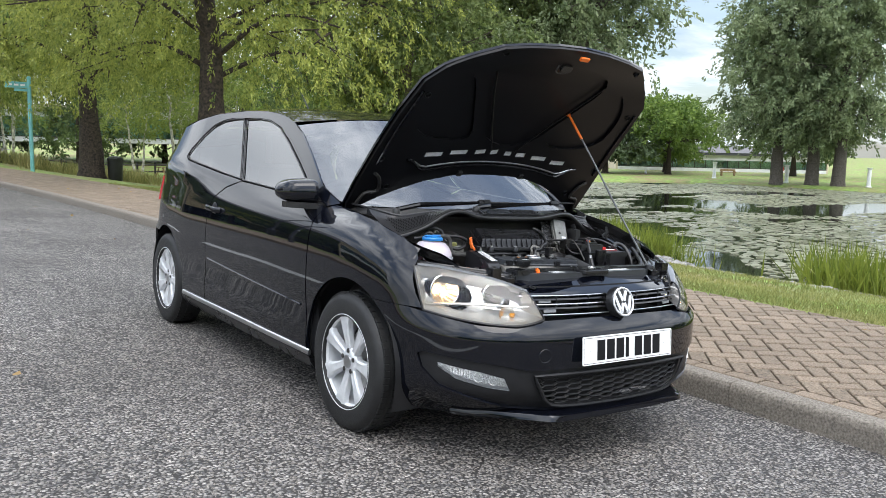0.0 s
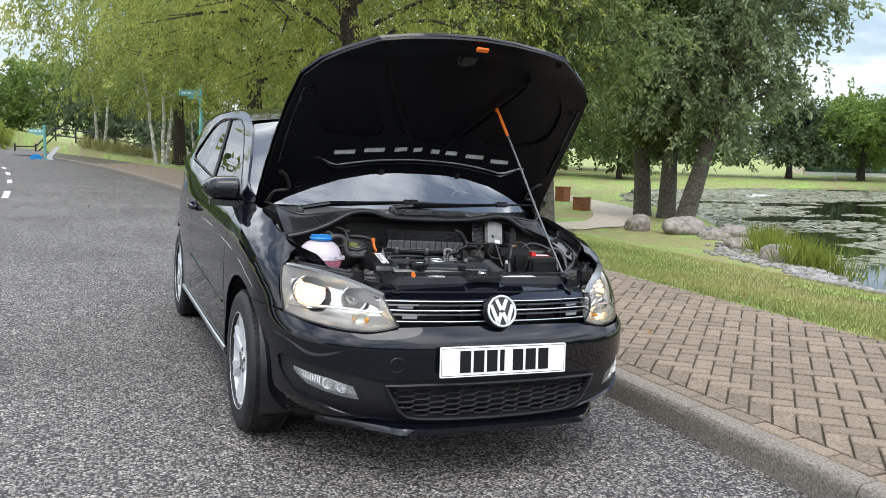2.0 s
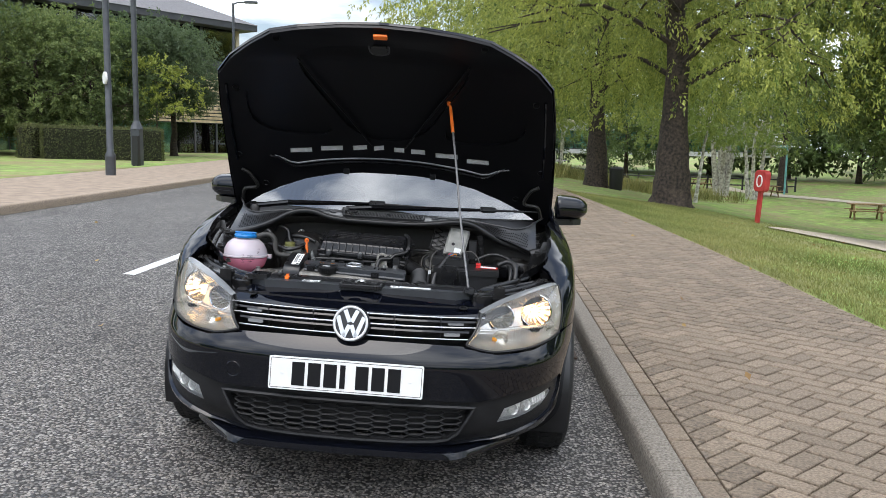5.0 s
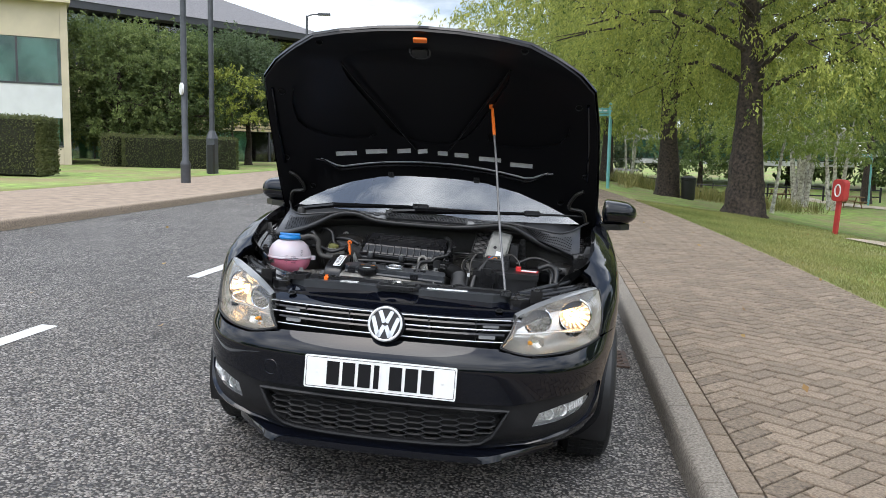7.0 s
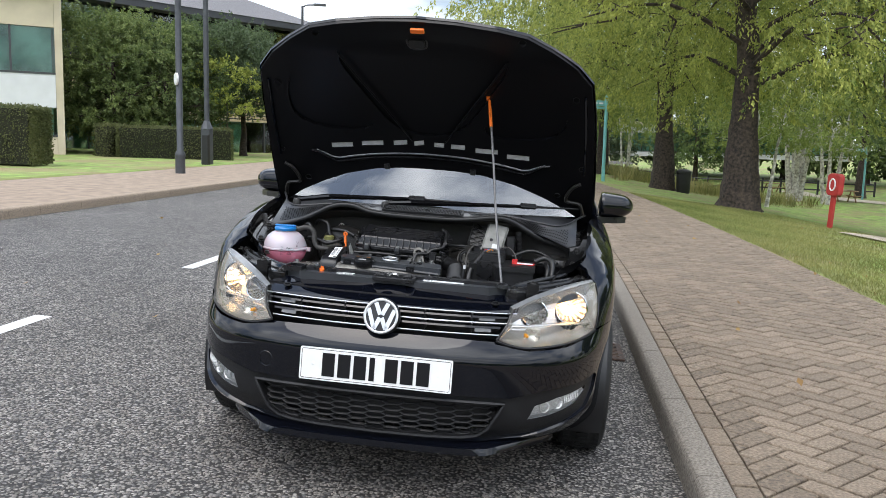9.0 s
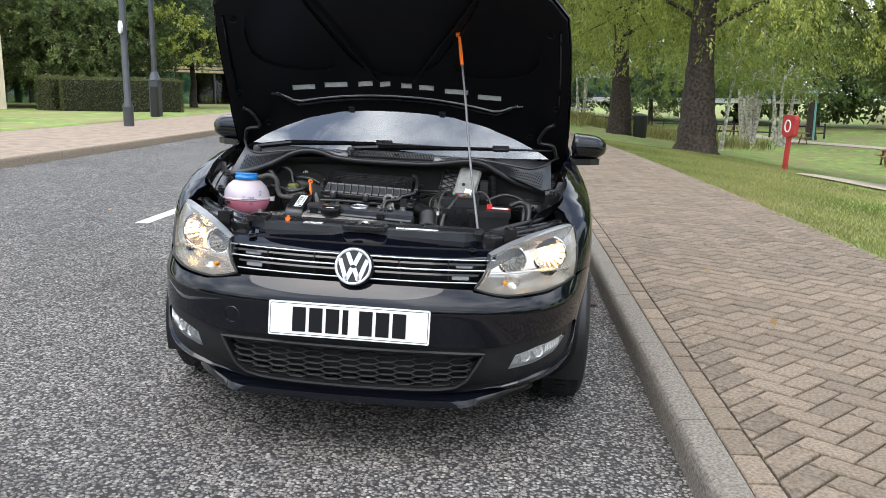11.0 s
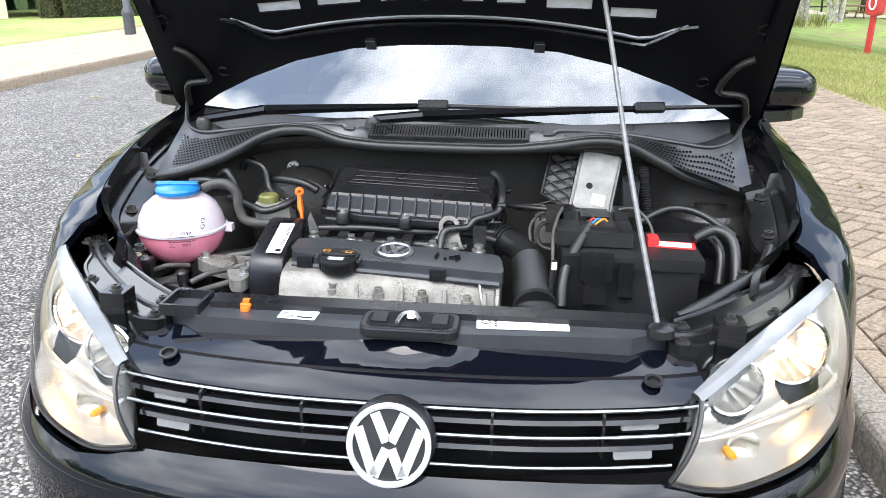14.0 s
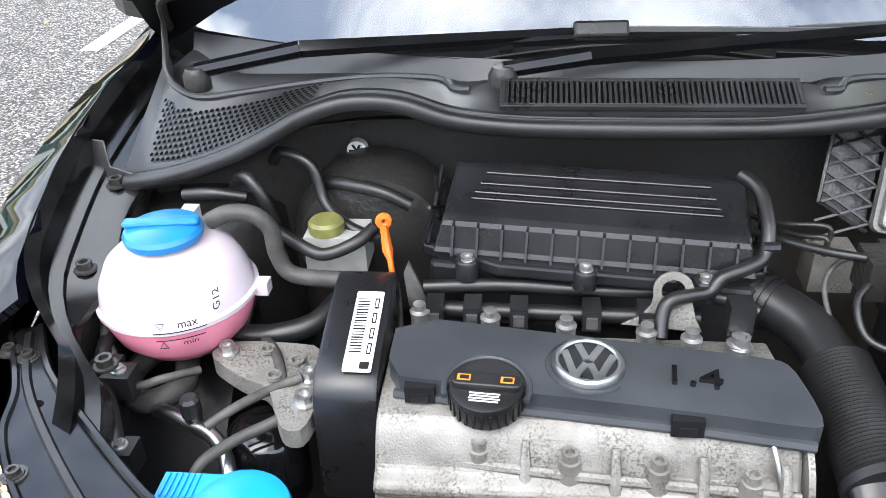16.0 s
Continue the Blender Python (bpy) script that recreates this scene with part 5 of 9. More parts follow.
# bonnet, standing open
M_LINER = material("black bonnet skin", (0.003, 0.003, 0.004), 0.35, spec=0.3)
B_O, B_A, B_N = np.array((0, 1.115, 0.928)), np.array((0, -0.70, 0.714)), np.array((0, 0.714, 0.70))


def bonnet_at(x, a, off=0.0):
    x, a = np.asarray(x, float), np.asarray(a, float)
    o = 0.028 * np.sin(np.pi * np.clip(a / 1.07, 0, 1)) + 0.035 * (1 - (x / 0.72) ** 2) * smoothed(0.1, 0.5, a) - 0.055 * smoothed(0.84, 1.1, a) + off
    return np.stack([x, B_O[1] + a * B_A[1] + o * B_N[1], B_O[2] + a * B_A[2] + o * B_N[2]], -1)


def bonnet_out(u, a):
    return bonnet_at(-u, a)


def bonnet_norm(fn):
    def nf(u, a, e=0.004):
        p = np.cross(fn(u + e, a) - fn(u - e, a), fn(u, a + e) - fn(u, a - e))
        return p / np.linalg.norm(p, axis=-1, keepdims=True)
    return nf


HALF = [(0.0, 0.252), (0.12, 0.25), (0.24, 0.238), (0.38, 0.20), (0.50, 0.145), (0.60, 0.085), (0.67, 0.03), (0.715, 0.0), (0.727, 0.04), (0.722, 0.2), (0.708, 0.4), (0.69, 0.6), (0.662, 0.775), (0.60, 0.855), (0.50, 0.945), (0.41, 1.015), (0.30, 1.043), (0.15, 1.064), (0.0, 1.072)]
WHOLE = HALF + [(-x, a) for x, a in HALF[::-1] if x > 0]
bonnet = panel("bonnet", WHOLE[::-1], M_PAINT, car, surf=bonnet_out, snorm=bonnet_norm(bonnet_out), step=0.045, depth=0.011, label="glossy black bonnet propped wide open")


def bonnet_in(u, a):
    return bonnet_at(u, a, -0.024)


def shrink(poly, f, ca):
    return [(x * f, ca + (a - ca) * f) for x, a in poly]


POCK_L = chaikin([(-0.56, 0.46), (-0.20, 0.43), (-0.30, 0.62), (-0.42, 0.84), (-0.50, 0.80), (-0.58, 0.66)], 2)
POCK_C = chaikin([(-0.13, 0.43), (0.13, 0.43), (0.25, 0.64), (0.36, 0.86), (0.22, 0.94), (0.0, 0.955), (-0.22, 0.94), (-0.36, 0.86), (-0.25, 0.64)], 2)
SLOTS = [(-0.43, -0.335, 0.345), (-0.295, -0.20, 0.362), (-0.155, -0.095, 0.372), (-0.065, -0.022, 0.375), (0.022, 0.065, 0.375), (0.095, 0.155, 0.372), (0.20, 0.295, 0.362), (0.335, 0.43, 0.345)]
slot_h = [[(x0, a - 0.004), (x1, a + 0.004 * np.sign(-x0)), (x1, a + 0.026 + 0.004 * np.sign(-x0)), (x0, a + 0.022)] for x0, x1, a in SLOTS]
inner = panel("bonnet_frame", shrink(WHOLE, 0.985, 0.55), M_LINER, bonnet, surf=bonnet_in, snorm=bonnet_norm(bonnet_in), step=0.04, depth=0.016, holes=[POCK_L, [(-x, a) for x, a in POCK_L[::-1]], POCK_C] + slot_h, label="black pressed inner frame of the bonnet")
bonnet_liner = lambda u, a: bonnet_at(u, a, -0.010)
panel("bonnet_liner", shrink(WHOLE, 0.97, 0.55), M_LINER, bonnet, surf=bonnet_liner, snorm=bonnet_norm(bonnet_liner), step=0.06, depth=0.001)
# pale plates put the brightness of the frame's open gaps into colour
for (x0, x1, a), hole in zip(SLOTS, slot_h):
    lv = lambda u, b: bonnet_at(u, b, -0.0205)
    panel("slot_bright_plate", hole, M_GREYLABEL, bonnet, surf=lv, snorm=bonnet_norm(lv), step=0.03, depth=0.001, label="pale grey plate painted for the bright gap in a bonnet slot")
bm = bmesh.new(); tube(bm, [tuple(bonnet_at(x, 0.318 - 0.33 * abs(x) ** 2.2 + (0.09 * smoothed(0.40, 0.52, abs(x))), -0.03)) for x in np.linspace(-0.52, 0.52, 31)], 0.0055, 6)
part("bonnet_seal", bm, M_GLOSS, bonnet, "shiny black rubber seal", smooth=True)
# silver tube that paints the glint along the rubber seal's lip
bm = bmesh.new(); tube(bm, [tuple(bonnet_at(x, 0.335 - 0.33 * abs(x) ** 2.2 + (0.07 * smoothed(0.40, 0.52, abs(x))), -0.027)) for x in np.linspace(-0.50, 0.50, 31)], 0.004, 6)
part("seal_glint", bm, M_SATIN, bonnet, smooth=True)
for side in (1, -1):
    for x, a in ((0.385, 0.985), (0.60, 0.70), (0.655, 0.33), (0.56, 0.17)):
        q = bonnet_at(side * x, a, -0.03)
        bm = bmesh.new(); lathe(bm, [(0.014, 0.0), (0.012, 0.012), (0.006, 0.016), (0, 0.016)], 14, frame_of(tuple(q), (1, 0, 0), tuple(-B_A)), caps=False)
        part("rubber_buffer", bm, M_HOSE, bonnet, smooth=True)
    q = bonnet_at(side * 0.19, 0.262, -0.03)
    part("seal_clip", boxed(-0.012, 0.012, -0.012, 0.016, -0.004, 0.008, frame_of(tuple(q), (1, 0, 0), tuple(-B_A))), M_PLASTIC_D, bonnet, bevel=0.002)
    bm = bmesh.new(); tube(bm, catmull([tuple(bonnet_at(side * x, a, -0.032)) for x, a in ((0.68, 0.06), (0.66, 0.13), (0.60, 0.15), (0.62, 0.22), (0.655, 0.25))], 5), 0.008, 8)
    part("hinge_arm", bm, M_DARK, bonnet, smooth=True)
    bm = bmesh.new(); tube(bm, catmull([tuple(bonnet_at(side * x, a, -0.028)) for x, a in ((0.665, 0.30), (0.655, 0.5), (0.635, 0.72))], 5), 0.006, 6)
    part("edge_rib", bm, M_PAINT, bonnet, smooth=True)
    bm = bmesh.new(); tube(bm, [tuple(bonnet_at(side * x, a, -0.028)) for x, a in ((0.07, 0.40), (0.165, 0.56), (0.275, 0.75), (0.33, 0.86))], [0.004, 0.006, 0.006, 0.004], 8, flat=0.6)
    part("diagonal_rib", bm, M_LINER, bonnet, smooth=True)
# catch and its orange lever
M_CATCH = material("dull grey pressed steel", (0.10, 0.10, 0.105), 0.45, 0.5, vary=0.2, scale=60)
q = np.array(bonnet_at(-0.008, 0.94, -0.036))
cm = frame_of(tuple(q), (1, 0, 0), tuple(-B_A))
bm = bmesh.new(); tube(bm, catmull([cm @ Vector(v) for v in ((-0.034, -0.03, 0.006), (-0.040, 0.0, 0.012), (-0.030, 0.030, 0.016), (0.0, 0.040, 0.02), (0.030, 0.028, 0.016), (0.036, 0.0, 0.012), (0.030, -0.03, 0.006))], 4), 0.0035, 6)
part("catch_spring", bm, M_CATCH, bonnet, "curved steel spring wire", smooth=True)
part("catch_plate", prismed(rounded(0.060, 0.036, 0.012), -0.004, 0.006, cm), M_DARK, bonnet, "black bonnet catch plate", bevel=0.002)
bm = bmesh.new(); tube(bm, [cm @ Vector(v) for v in ((-0.018, 0.012, 0.01), (-0.018, 0.01, 0.035), (0.0, -0.012, 0.045), (0.014, -0.01, 0.03), (0.014, 0.012, 0.01))], 0.005, 8)
part("striker", bm, M_CATCH, bonnet, "steel striker loop", smooth=True)
bm = bmesh.new(); tube(bm, [cm @ Vector(v) for v in ((0.0, 0.0, 0.012), (0.006, -0.03, 0.014), (0.016, -0.09, 0.016))], 0.006, 6, flat=0.4)
part("catch_lever", bm, M_PLASTIC_D, bonnet)
part("lever_grip", boxed(-0.026, 0.026, -0.010, 0.010, -0.006, 0.006, frame_of(tuple(bonnet_at(0.006, 1.030, -0.042)), (1, 0, 0), tuple(-B_A))), M_ORANGE, bonnet, "orange release grip", bevel=0.004)
# prop rod
M_ROD = material("dull grey rod", (0.12, 0.122, 0.125), 0.45, 0.4, vary=0.2, scale=80)
rod_b, rod_t = Vector((0.387, 0.245, 0.748)), Vector((0.257, 0.691, 1.425))
rod = part("bonnet_prop", tubed([rod_b, rod_b.lerp(rod_t, 0.33) + Vector((-0.004, 0.002, 0.0)), rod_b.lerp(rod_t, 0.66), rod_t], 0.0046, 8), M_ROD, car, "thin grey steel prop rod", smooth=True)
bm = bmesh.new(); tube(bm, [rod_b.lerp(rod_t, 0.83), rod_b.lerp(rod_t, 0.9), rod_b.lerp(rod_t, 0.985)], [0.0065, 0.0068, 0.0058], 8)
part("prop_sleeve", bm, M_ORANGE, rod, "orange plastic prop sleeve", smooth=True)
bm = bmesh.new(); lathe(bm, [(0.013, -0.006), (0.013, 0.006), (0.007, 0.009), (0.0, 0.009)], 14, Matrix.Translation(rod_t) @ pose(0, 0, 0, 45, 0, 0), caps=True)
part("prop_socket", bm, M_ORANGE, rod, smooth=True)
bm = bmesh.new(); lathe(bm, [(0.022, 0.0), (0.02, 0.012), (0.011, 0.018), (0.0, 0.018)], 16, Matrix.Translation((0.39, 0.243, 0.742)), caps=False)
part("prop_pivot", bm, M_PLASTIC, rod, "black prop pivot", smooth=True)

# ---- the car: engine bay ----
def hose(name, pts, r, mat=None, parent=None, label="", seg=10, per=6):
    return part(name, tubed(pts, r, seg, per), mat or M_HOSE, parent or car, label, smooth=True)


def bolt(x, y, z, r=0.008, h=0.008, parent=None, mat=None, m=None):
    bm = bmesh.new()
    q = m if m is not None else Matrix.Translation((x, y, z))
    lathe(bm, [(r * 1.5, 0), (r * 1.45, h * 0.25), (r, h * 0.3), (r, h), (r * 0.6, h), (r * 0.55, h * 0.6), (0, h * 0.6)], 10, q, caps=False)
    return part("bolt", bm, mat or M_DARK, parent or car)


def block(name, x0, x1, y0, y1, z0, z1, mat, parent=None, label="", bevel=0.004, m=None):
    return part(name, boxed(x0, x1, y0, y1, z0, z1, m), mat, parent or car, label, bevel=bevel)


# bay walls
def carrier_z(y):
    return 0.733 + (y - 0.25) * 0.10


block("bay_floor", -0.62, 0.62, 0.28, 0.9, 0.42, 0.44, M_DARK, bevel=0)
for side in (1, -1):
    bm, wall, rows, low = bmesh.new(), bmesh.new(), [], []
    for y in np.linspace(0.40, 1.13, 30):
        zt = float(soft(y, TOPY, TOPZ))
        e = skin(s_at(y, zt - 0.004, 1), zt - 0.004)
        inner = e[0] - 0.034 - 0.044 * float(smoothed(0.52, 0.62, y)) + 0.004 * math.sin(38 * y)
        rows.append([bm.verts.new((side * a, y, z)) for a, z in ((e[0] + 0.002, zt - 0.003), (e[0] - 0.012, zt - 0.016), (e[0] - 0.014, zt - 0.045), (e[0] - 0.030, zt - 0.049), (e[0] - 0.032, zt - 0.056), (inner, zt - 0.064), (inner - 0.002, zt - 0.072))])
        low.append([wall.verts.new((side * a, y, z)) for a, z in ((inner + 0.003, zt - 0.070), (inner + 0.012 + 0.006 * math.sin(55 * y), zt - 0.12), (inner + 0.02, 0.42))])
    for b_, lines in ((bm, rows), (wall, low)):
        for a, b in zip(lines, lines[1:]):
            for i in range(len(a) - 1):
                b_.faces.new((a[i], a[i + 1], b[i + 1], b[i]) if side > 0 else (a[i], b[i], b[i + 1], a[i + 1]))
    flange = part("wing_flange", bm, M_BAYBLACK, car, "dusty black inner wing flange", smooth=True)
    part("inner_wing", wall, M_DARK, flange, smooth=True)
    for y in (0.50, 0.62, 0.76, 0.90, 1.02):
        zt = float(soft(y, TOPY, TOPZ)) - 0.060
        x = skin(s_at(y, zt + 0.056, 1), zt + 0.056)[0] - 0.05
        bolt(side * x, y, zt, 0.009, 0.012, flange)
    # lamp carrier: a shiny black pressed member with bolts
    outline = chaikin([(0.700, 0.540), (0.664, 0.556), (0.624, 0.479), (0.551, 0.411), (0.475, 0.345), (0.416, 0.305), (0.401, 0.265), (0.404, 0.228), (0.46, 0.232), (0.563, 0.305), (0.630, 0.39), (0.650, 0.458)], 1)
    bm = bmesh.new(); prism(bm, [(side * x, y) for x, y in outline], -0.05, 0.0)
    if side < 0:
        bmesh.ops.reverse_faces(bm, faces=bm.faces)
    for v in bm.verts:
        v.co.z += carrier_z(v.co.y)
    carrier = part("lamp_carrier", bm, M_BAYBLACK, car, "shiny black pressed lamp carrier", bevel=0.004)
    groove = [(0.672, 0.535), (0.636, 0.462), (0.571, 0.384), (0.488, 0.302), (0.440, 0.268), (0.405, 0.262)]
    for edge in ([(0.694, 0.536), (0.645, 0.455), (0.624, 0.392), (0.558, 0.311), (0.462, 0.240)], [(0.666, 0.548), (0.621, 0.480), (0.549, 0.414), (0.475, 0.350), (0.418, 0.308)]):
        hose("carrier_rib", [(side * x, y, carrier_z(y)) for x, y in edge], 0.0045, M_BAYBLACK, carrier, "", 6)
    hose("carrier_groove", [(side * x, y, carrier_z(y) - 0.001) for x, y in groove], 0.006, M_PLASTIC_D, carrier, "", 6)
    for x, y in ((0.680, 0.508), (0.590, 0.352), (0.431, 0.289), (0.424, 0.240), (0.655, 0.50)):
        z = carrier_z(y) + 0.006
        bolt(side * x, y, z - 0.005, 0.0065, 0.007, carrier)
        bm = bmesh.new(); lathe(bm, [(0.012, -0.001), (0.012, 0.0012), (0.008, 0.0016)], 16, Matrix.Translation((side * x, y, z - 0.006)), caps=False)
        part("washer", bm, M_DARK, carrier, smooth=True)
    block("lamp_bracket", side * 0.497 - 0.021, side * 0.497 + 0.021, 0.242, 0.284, 0.70, 0.764, M_BAYBLACK, carrier, bevel=0.005)
    bolt(side * 0.497, 0.262, 0.764, 0.0075, 0.008, carrier)
    # no real slot: a black plate painted as its shade
    part("carrier_slot_shade", prismed(rounded(0.012, 0.008, 0.004), 0, 0.0008, Matrix.Translation((side * 0.612, 0.437, carrier_z(0.437) + 0.0005))), M_HOLE_SHADE, carrier)
    hose("bay_cable", [(side * 0.70, 0.92, 0.86), (side * 0.685, 0.80, 0.845), (side * 0.68, 0.68, 0.81), (side * 0.665, 0.58, 0.785)], 0.007)
    # strut tower
    bm = bmesh.new(); lathe(bm, [(0.12, 0.55), (0.105, 0.76), (0.085, 0.785), (0.04, 0.79), (0.04, 0.80), (0.0, 0.802)], 28, Matrix.Translation((side * 0.575, 0.85, 0)), caps=False)
    part("strut_tower", bm, M_DARK, car, smooth=True)
# bulkhead
bm = bmesh.new(); rows = []
for x in np.linspace(-0.64, 0.64, 41):
    top = float(soft(abs(x), [0, 0.3, 0.42, 0.52, 0.64], [0.930, 0.928, 0.915, 0.885, 0.84]))
    yb = 0.875 - 0.12 * smoothed(0.44, 0.5, abs(x)) * 0.35
    rows.append([bm.verts.new((x, y, z)) for y, z in ((0.765, top - 0.006), (0.80, top - 0.022), (yb - 0.01, top - 0.04), (yb, top - 0.07), (yb - 0.01, 0.42))])
for a, b in zip(rows, rows[1:]):
    for i in range(4):
        bm.faces.new((a[i], a[i + 1], b[i + 1], b[i]))
M_STARW = material("white plastic washer", (0.62, 0.60, 0.55), 0.5, vary=0.2, scale=60)
bulk = part("bulkhead", bm, M_FIREWALL, car, "dusty black insulated bulkhead", smooth=True)
for x, z, r in ((-0.361, 0.843, 0.0135), (0.272, 0.684, 0.0125)):
    mm = frame_of((x, 0.853, z), (1, 0, 0), (0, 0, 1))
    bm = bmesh.new(); lathe(bm, [(r, -0.01), (r, 0.003), (0, 0.004)], 20, mm, caps=False)
    star = part("star_washer", bm, M_STARW, bulk, "white plastic star washer", smooth=True)
    for k in range(3):
        part("star_slot", boxed(-r * 0.75, r * 0.75, -0.0016, 0.0016, 0.0042, 0.0046, mm @ pose(0, 0, 0, 0, 0, 60 * k)), M_INK, star)
bolt(-0.363, 0.85, 0.875, 0.004, 0.005, bulk, m=frame_of((-0.363, 0.85, 0.878), (1, 0, 0), (0, 0, 1)))
# seal along the bulkhead's top
SEAL = [(-0.645, 0.765, 0.832), (-0.575, 0.756, 0.849), (-0.50, 0.752, 0.876), (-0.44, 0.752, 0.906), (-0.395, 0.753, 0.931), (-0.345, 0.755, 0.946), (-0.285, 0.752, 0.946), (-0.225, 0.748, 0.929), (-0.16, 0.745, 0.922), (-0.08, 0.744, 0.920), (0.08, 0.744, 0.920), (0.15, 0.745, 0.922), (0.225, 0.748, 0.930), (0.31, 0.752, 0.942), (0.375, 0.755, 0.936), (0.44, 0.765, 0.903), (0.51, 0.785, 0.866), (0.62, 0.81, 0.832)]
hose("bulkhead_seal", SEAL, 0.0115, M_HOSE, None, "black rubber bay seal", 10, 6)
hose("seal_lip", [(x, y + 0.014, z + 0.006) for x, y, z in SEAL], 0.006, M_HOSE, None, "", 8, 6)
for side in (1, -1):
    bm = bmesh.new()
    flap = [(-0.716, 0.800, 0.880), (-0.680, 0.795, 0.879), (-0.668, 0.775, 0.852), (-0.626, 0.768, 0.842), (-0.636, 0.755, 0.812), (-0.664, 0.765, 0.824), (-0.722, 0.785, 0.842)]
    up_, dn_ = [bm.verts.new((-side * x, y, z)) for x, y, z in flap], [bm.verts.new((-side * x * 1.004, y + 0.006, z - 0.003)) for x, y, z in flap]
    bm.faces.new(up_); bm.faces.new(dn_[::-1])
    for k in range(7):
        bm.faces.new((up_[k], dn_[k], dn_[(k + 1) % 7], up_[(k + 1) % 7]))
    bmesh.ops.recalc_face_normals(bm, faces=bm.faces)
    part("seal_end", bm, M_PLASTIC_D, car, "folded black rubber flap at the seal's end", bevel=0.002)
# cowl
RIM = [(0.0, 0.812, 0.951), (0.19, 0.812, 0.950), (0.205, 0.806, 0.944), (0.225, 0.812, 0.943), (0.245, 0.838, 0.946), (0.32, 0.850, 0.945), (0.40, 0.848, 0.939), (0.50, 0.840, 0.927), (0.555, 0.840, 0.920), (0.592, 0.858, 0.923), (0.625, 0.900, 0.932), (0.655, 0.975, 0.944), (0.69, 1.06, 0.955)]


def cowl_pt(x, t):
    """t from the seal (0) over the rim (0.5) and a gutter back to the glass (1)."""
    sxx, rx_ = [p[0] for p in SEAL], [p[0] for p in RIM]
    y0, z0 = float(np.interp(x, sxx, [p[1] for p in SEAL])) + 0.012, float(np.interp(x, sxx, [p[2] for p in SEAL])) + 0.008
    yr, zr = float(np.interp(abs(x), rx_, [p[1] for p in RIM])), float(np.interp(abs(x), rx_, [p[2] for p in RIM]))
    y1 = max(0.90 + 0.20 * (abs(x) / 0.68) ** 2, yr + 0.03)
    z1 = 0.948 - 0.012 * (abs(x) / 0.68) ** 2
    ts = [0, 0.44, 0.50, 0.54, 0.60, 0.9, 1]
    ys_ = [y0, y0 + 0.9 * (yr - y0), yr, yr + 0.006, yr + 0.012, yr + 0.012 + 0.85 * (y1 - yr - 0.012), y1]
    zs_ = [z0, z0 + 0.82 * (zr - z0), zr, zr - 0.004, zr - 0.030, min(zr, z1) - 0.024, z1]
    return (x, float(np.interp(t, ts, ys_)), float(np.interp(t, ts, zs_)))


bm = bmesh.new()
grid = [[bm.verts.new(cowl_pt(x, t)) for t in (0, 0.15, 0.3, 0.44, 0.50, 0.54, 0.60, 0.9, 1)] for x in np.linspace(-0.655, 0.655, 111)]
for a, b in zip(grid, grid[1:]):
    for i in range(8):
        bm.faces.new((a[i], b[i], b[i + 1], a[i + 1]))
cowl = part("cowl", bm, M_COWL, car, "grey-black plastic scuttle panel with vents", smooth=True)
# vent slots, on the slope that faces forward
vq = frame_of((0.004, 0.788, 0.9445), (1, 0, 0), (0, 0.92, 0.39))
# black plate that paints the shade behind the vent bars
part("vent_shade", boxed(-0.166, 0.166, -0.019, 0.019, -0.003, 0.0015, vq), M_HOLE_SHADE, cowl)
for k in range(53):
    x = -0.164 + k * 0.328 / 52
    part("vent_bar", boxed(x - 0.0017, x + 0.0017, -0.020, 0.020, 0.0, 0.0045, vq), M_COWL, cowl)
for y in (-0.0215, 0.0215):
    part("vent_frame", boxed(-0.172, 0.172, y - 0.003, y + 0.003, -0.002, 0.0055, vq), M_COWL, cowl, bevel=0.0015)
for x in (-0.169, 0.169):
    part("vent_frame", boxed(x - 0.003, x + 0.003, -0.0185, 0.0185, -0.002, 0.0055, vq), M_COWL, cowl, bevel=0.0015)
# honeycomb patches: flat black hexagons painted for the shade in each hole
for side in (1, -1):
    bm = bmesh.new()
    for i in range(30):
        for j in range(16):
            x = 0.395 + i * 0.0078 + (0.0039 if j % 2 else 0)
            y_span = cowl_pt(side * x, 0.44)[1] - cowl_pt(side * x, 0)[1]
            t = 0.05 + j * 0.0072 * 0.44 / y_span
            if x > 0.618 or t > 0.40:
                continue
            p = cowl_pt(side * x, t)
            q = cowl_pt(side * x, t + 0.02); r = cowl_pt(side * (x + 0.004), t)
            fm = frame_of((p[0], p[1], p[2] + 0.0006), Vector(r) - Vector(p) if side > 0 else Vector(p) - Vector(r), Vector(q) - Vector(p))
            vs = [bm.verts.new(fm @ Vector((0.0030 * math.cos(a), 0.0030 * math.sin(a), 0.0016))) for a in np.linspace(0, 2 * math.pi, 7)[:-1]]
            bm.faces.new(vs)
    tagged(part("honeycomb", bm, M_HOLE_SHADE, cowl), kind="stuff")
    # raised rim of the scuttle
    bm = bmesh.new(); tube(bm, catmull([(side * x, y, z + 0.001) for x, y, z in RIM[2:]], 4), 0.0045, 8)
    part("cowl_rim", bm, M_COWL, cowl, smooth=True)
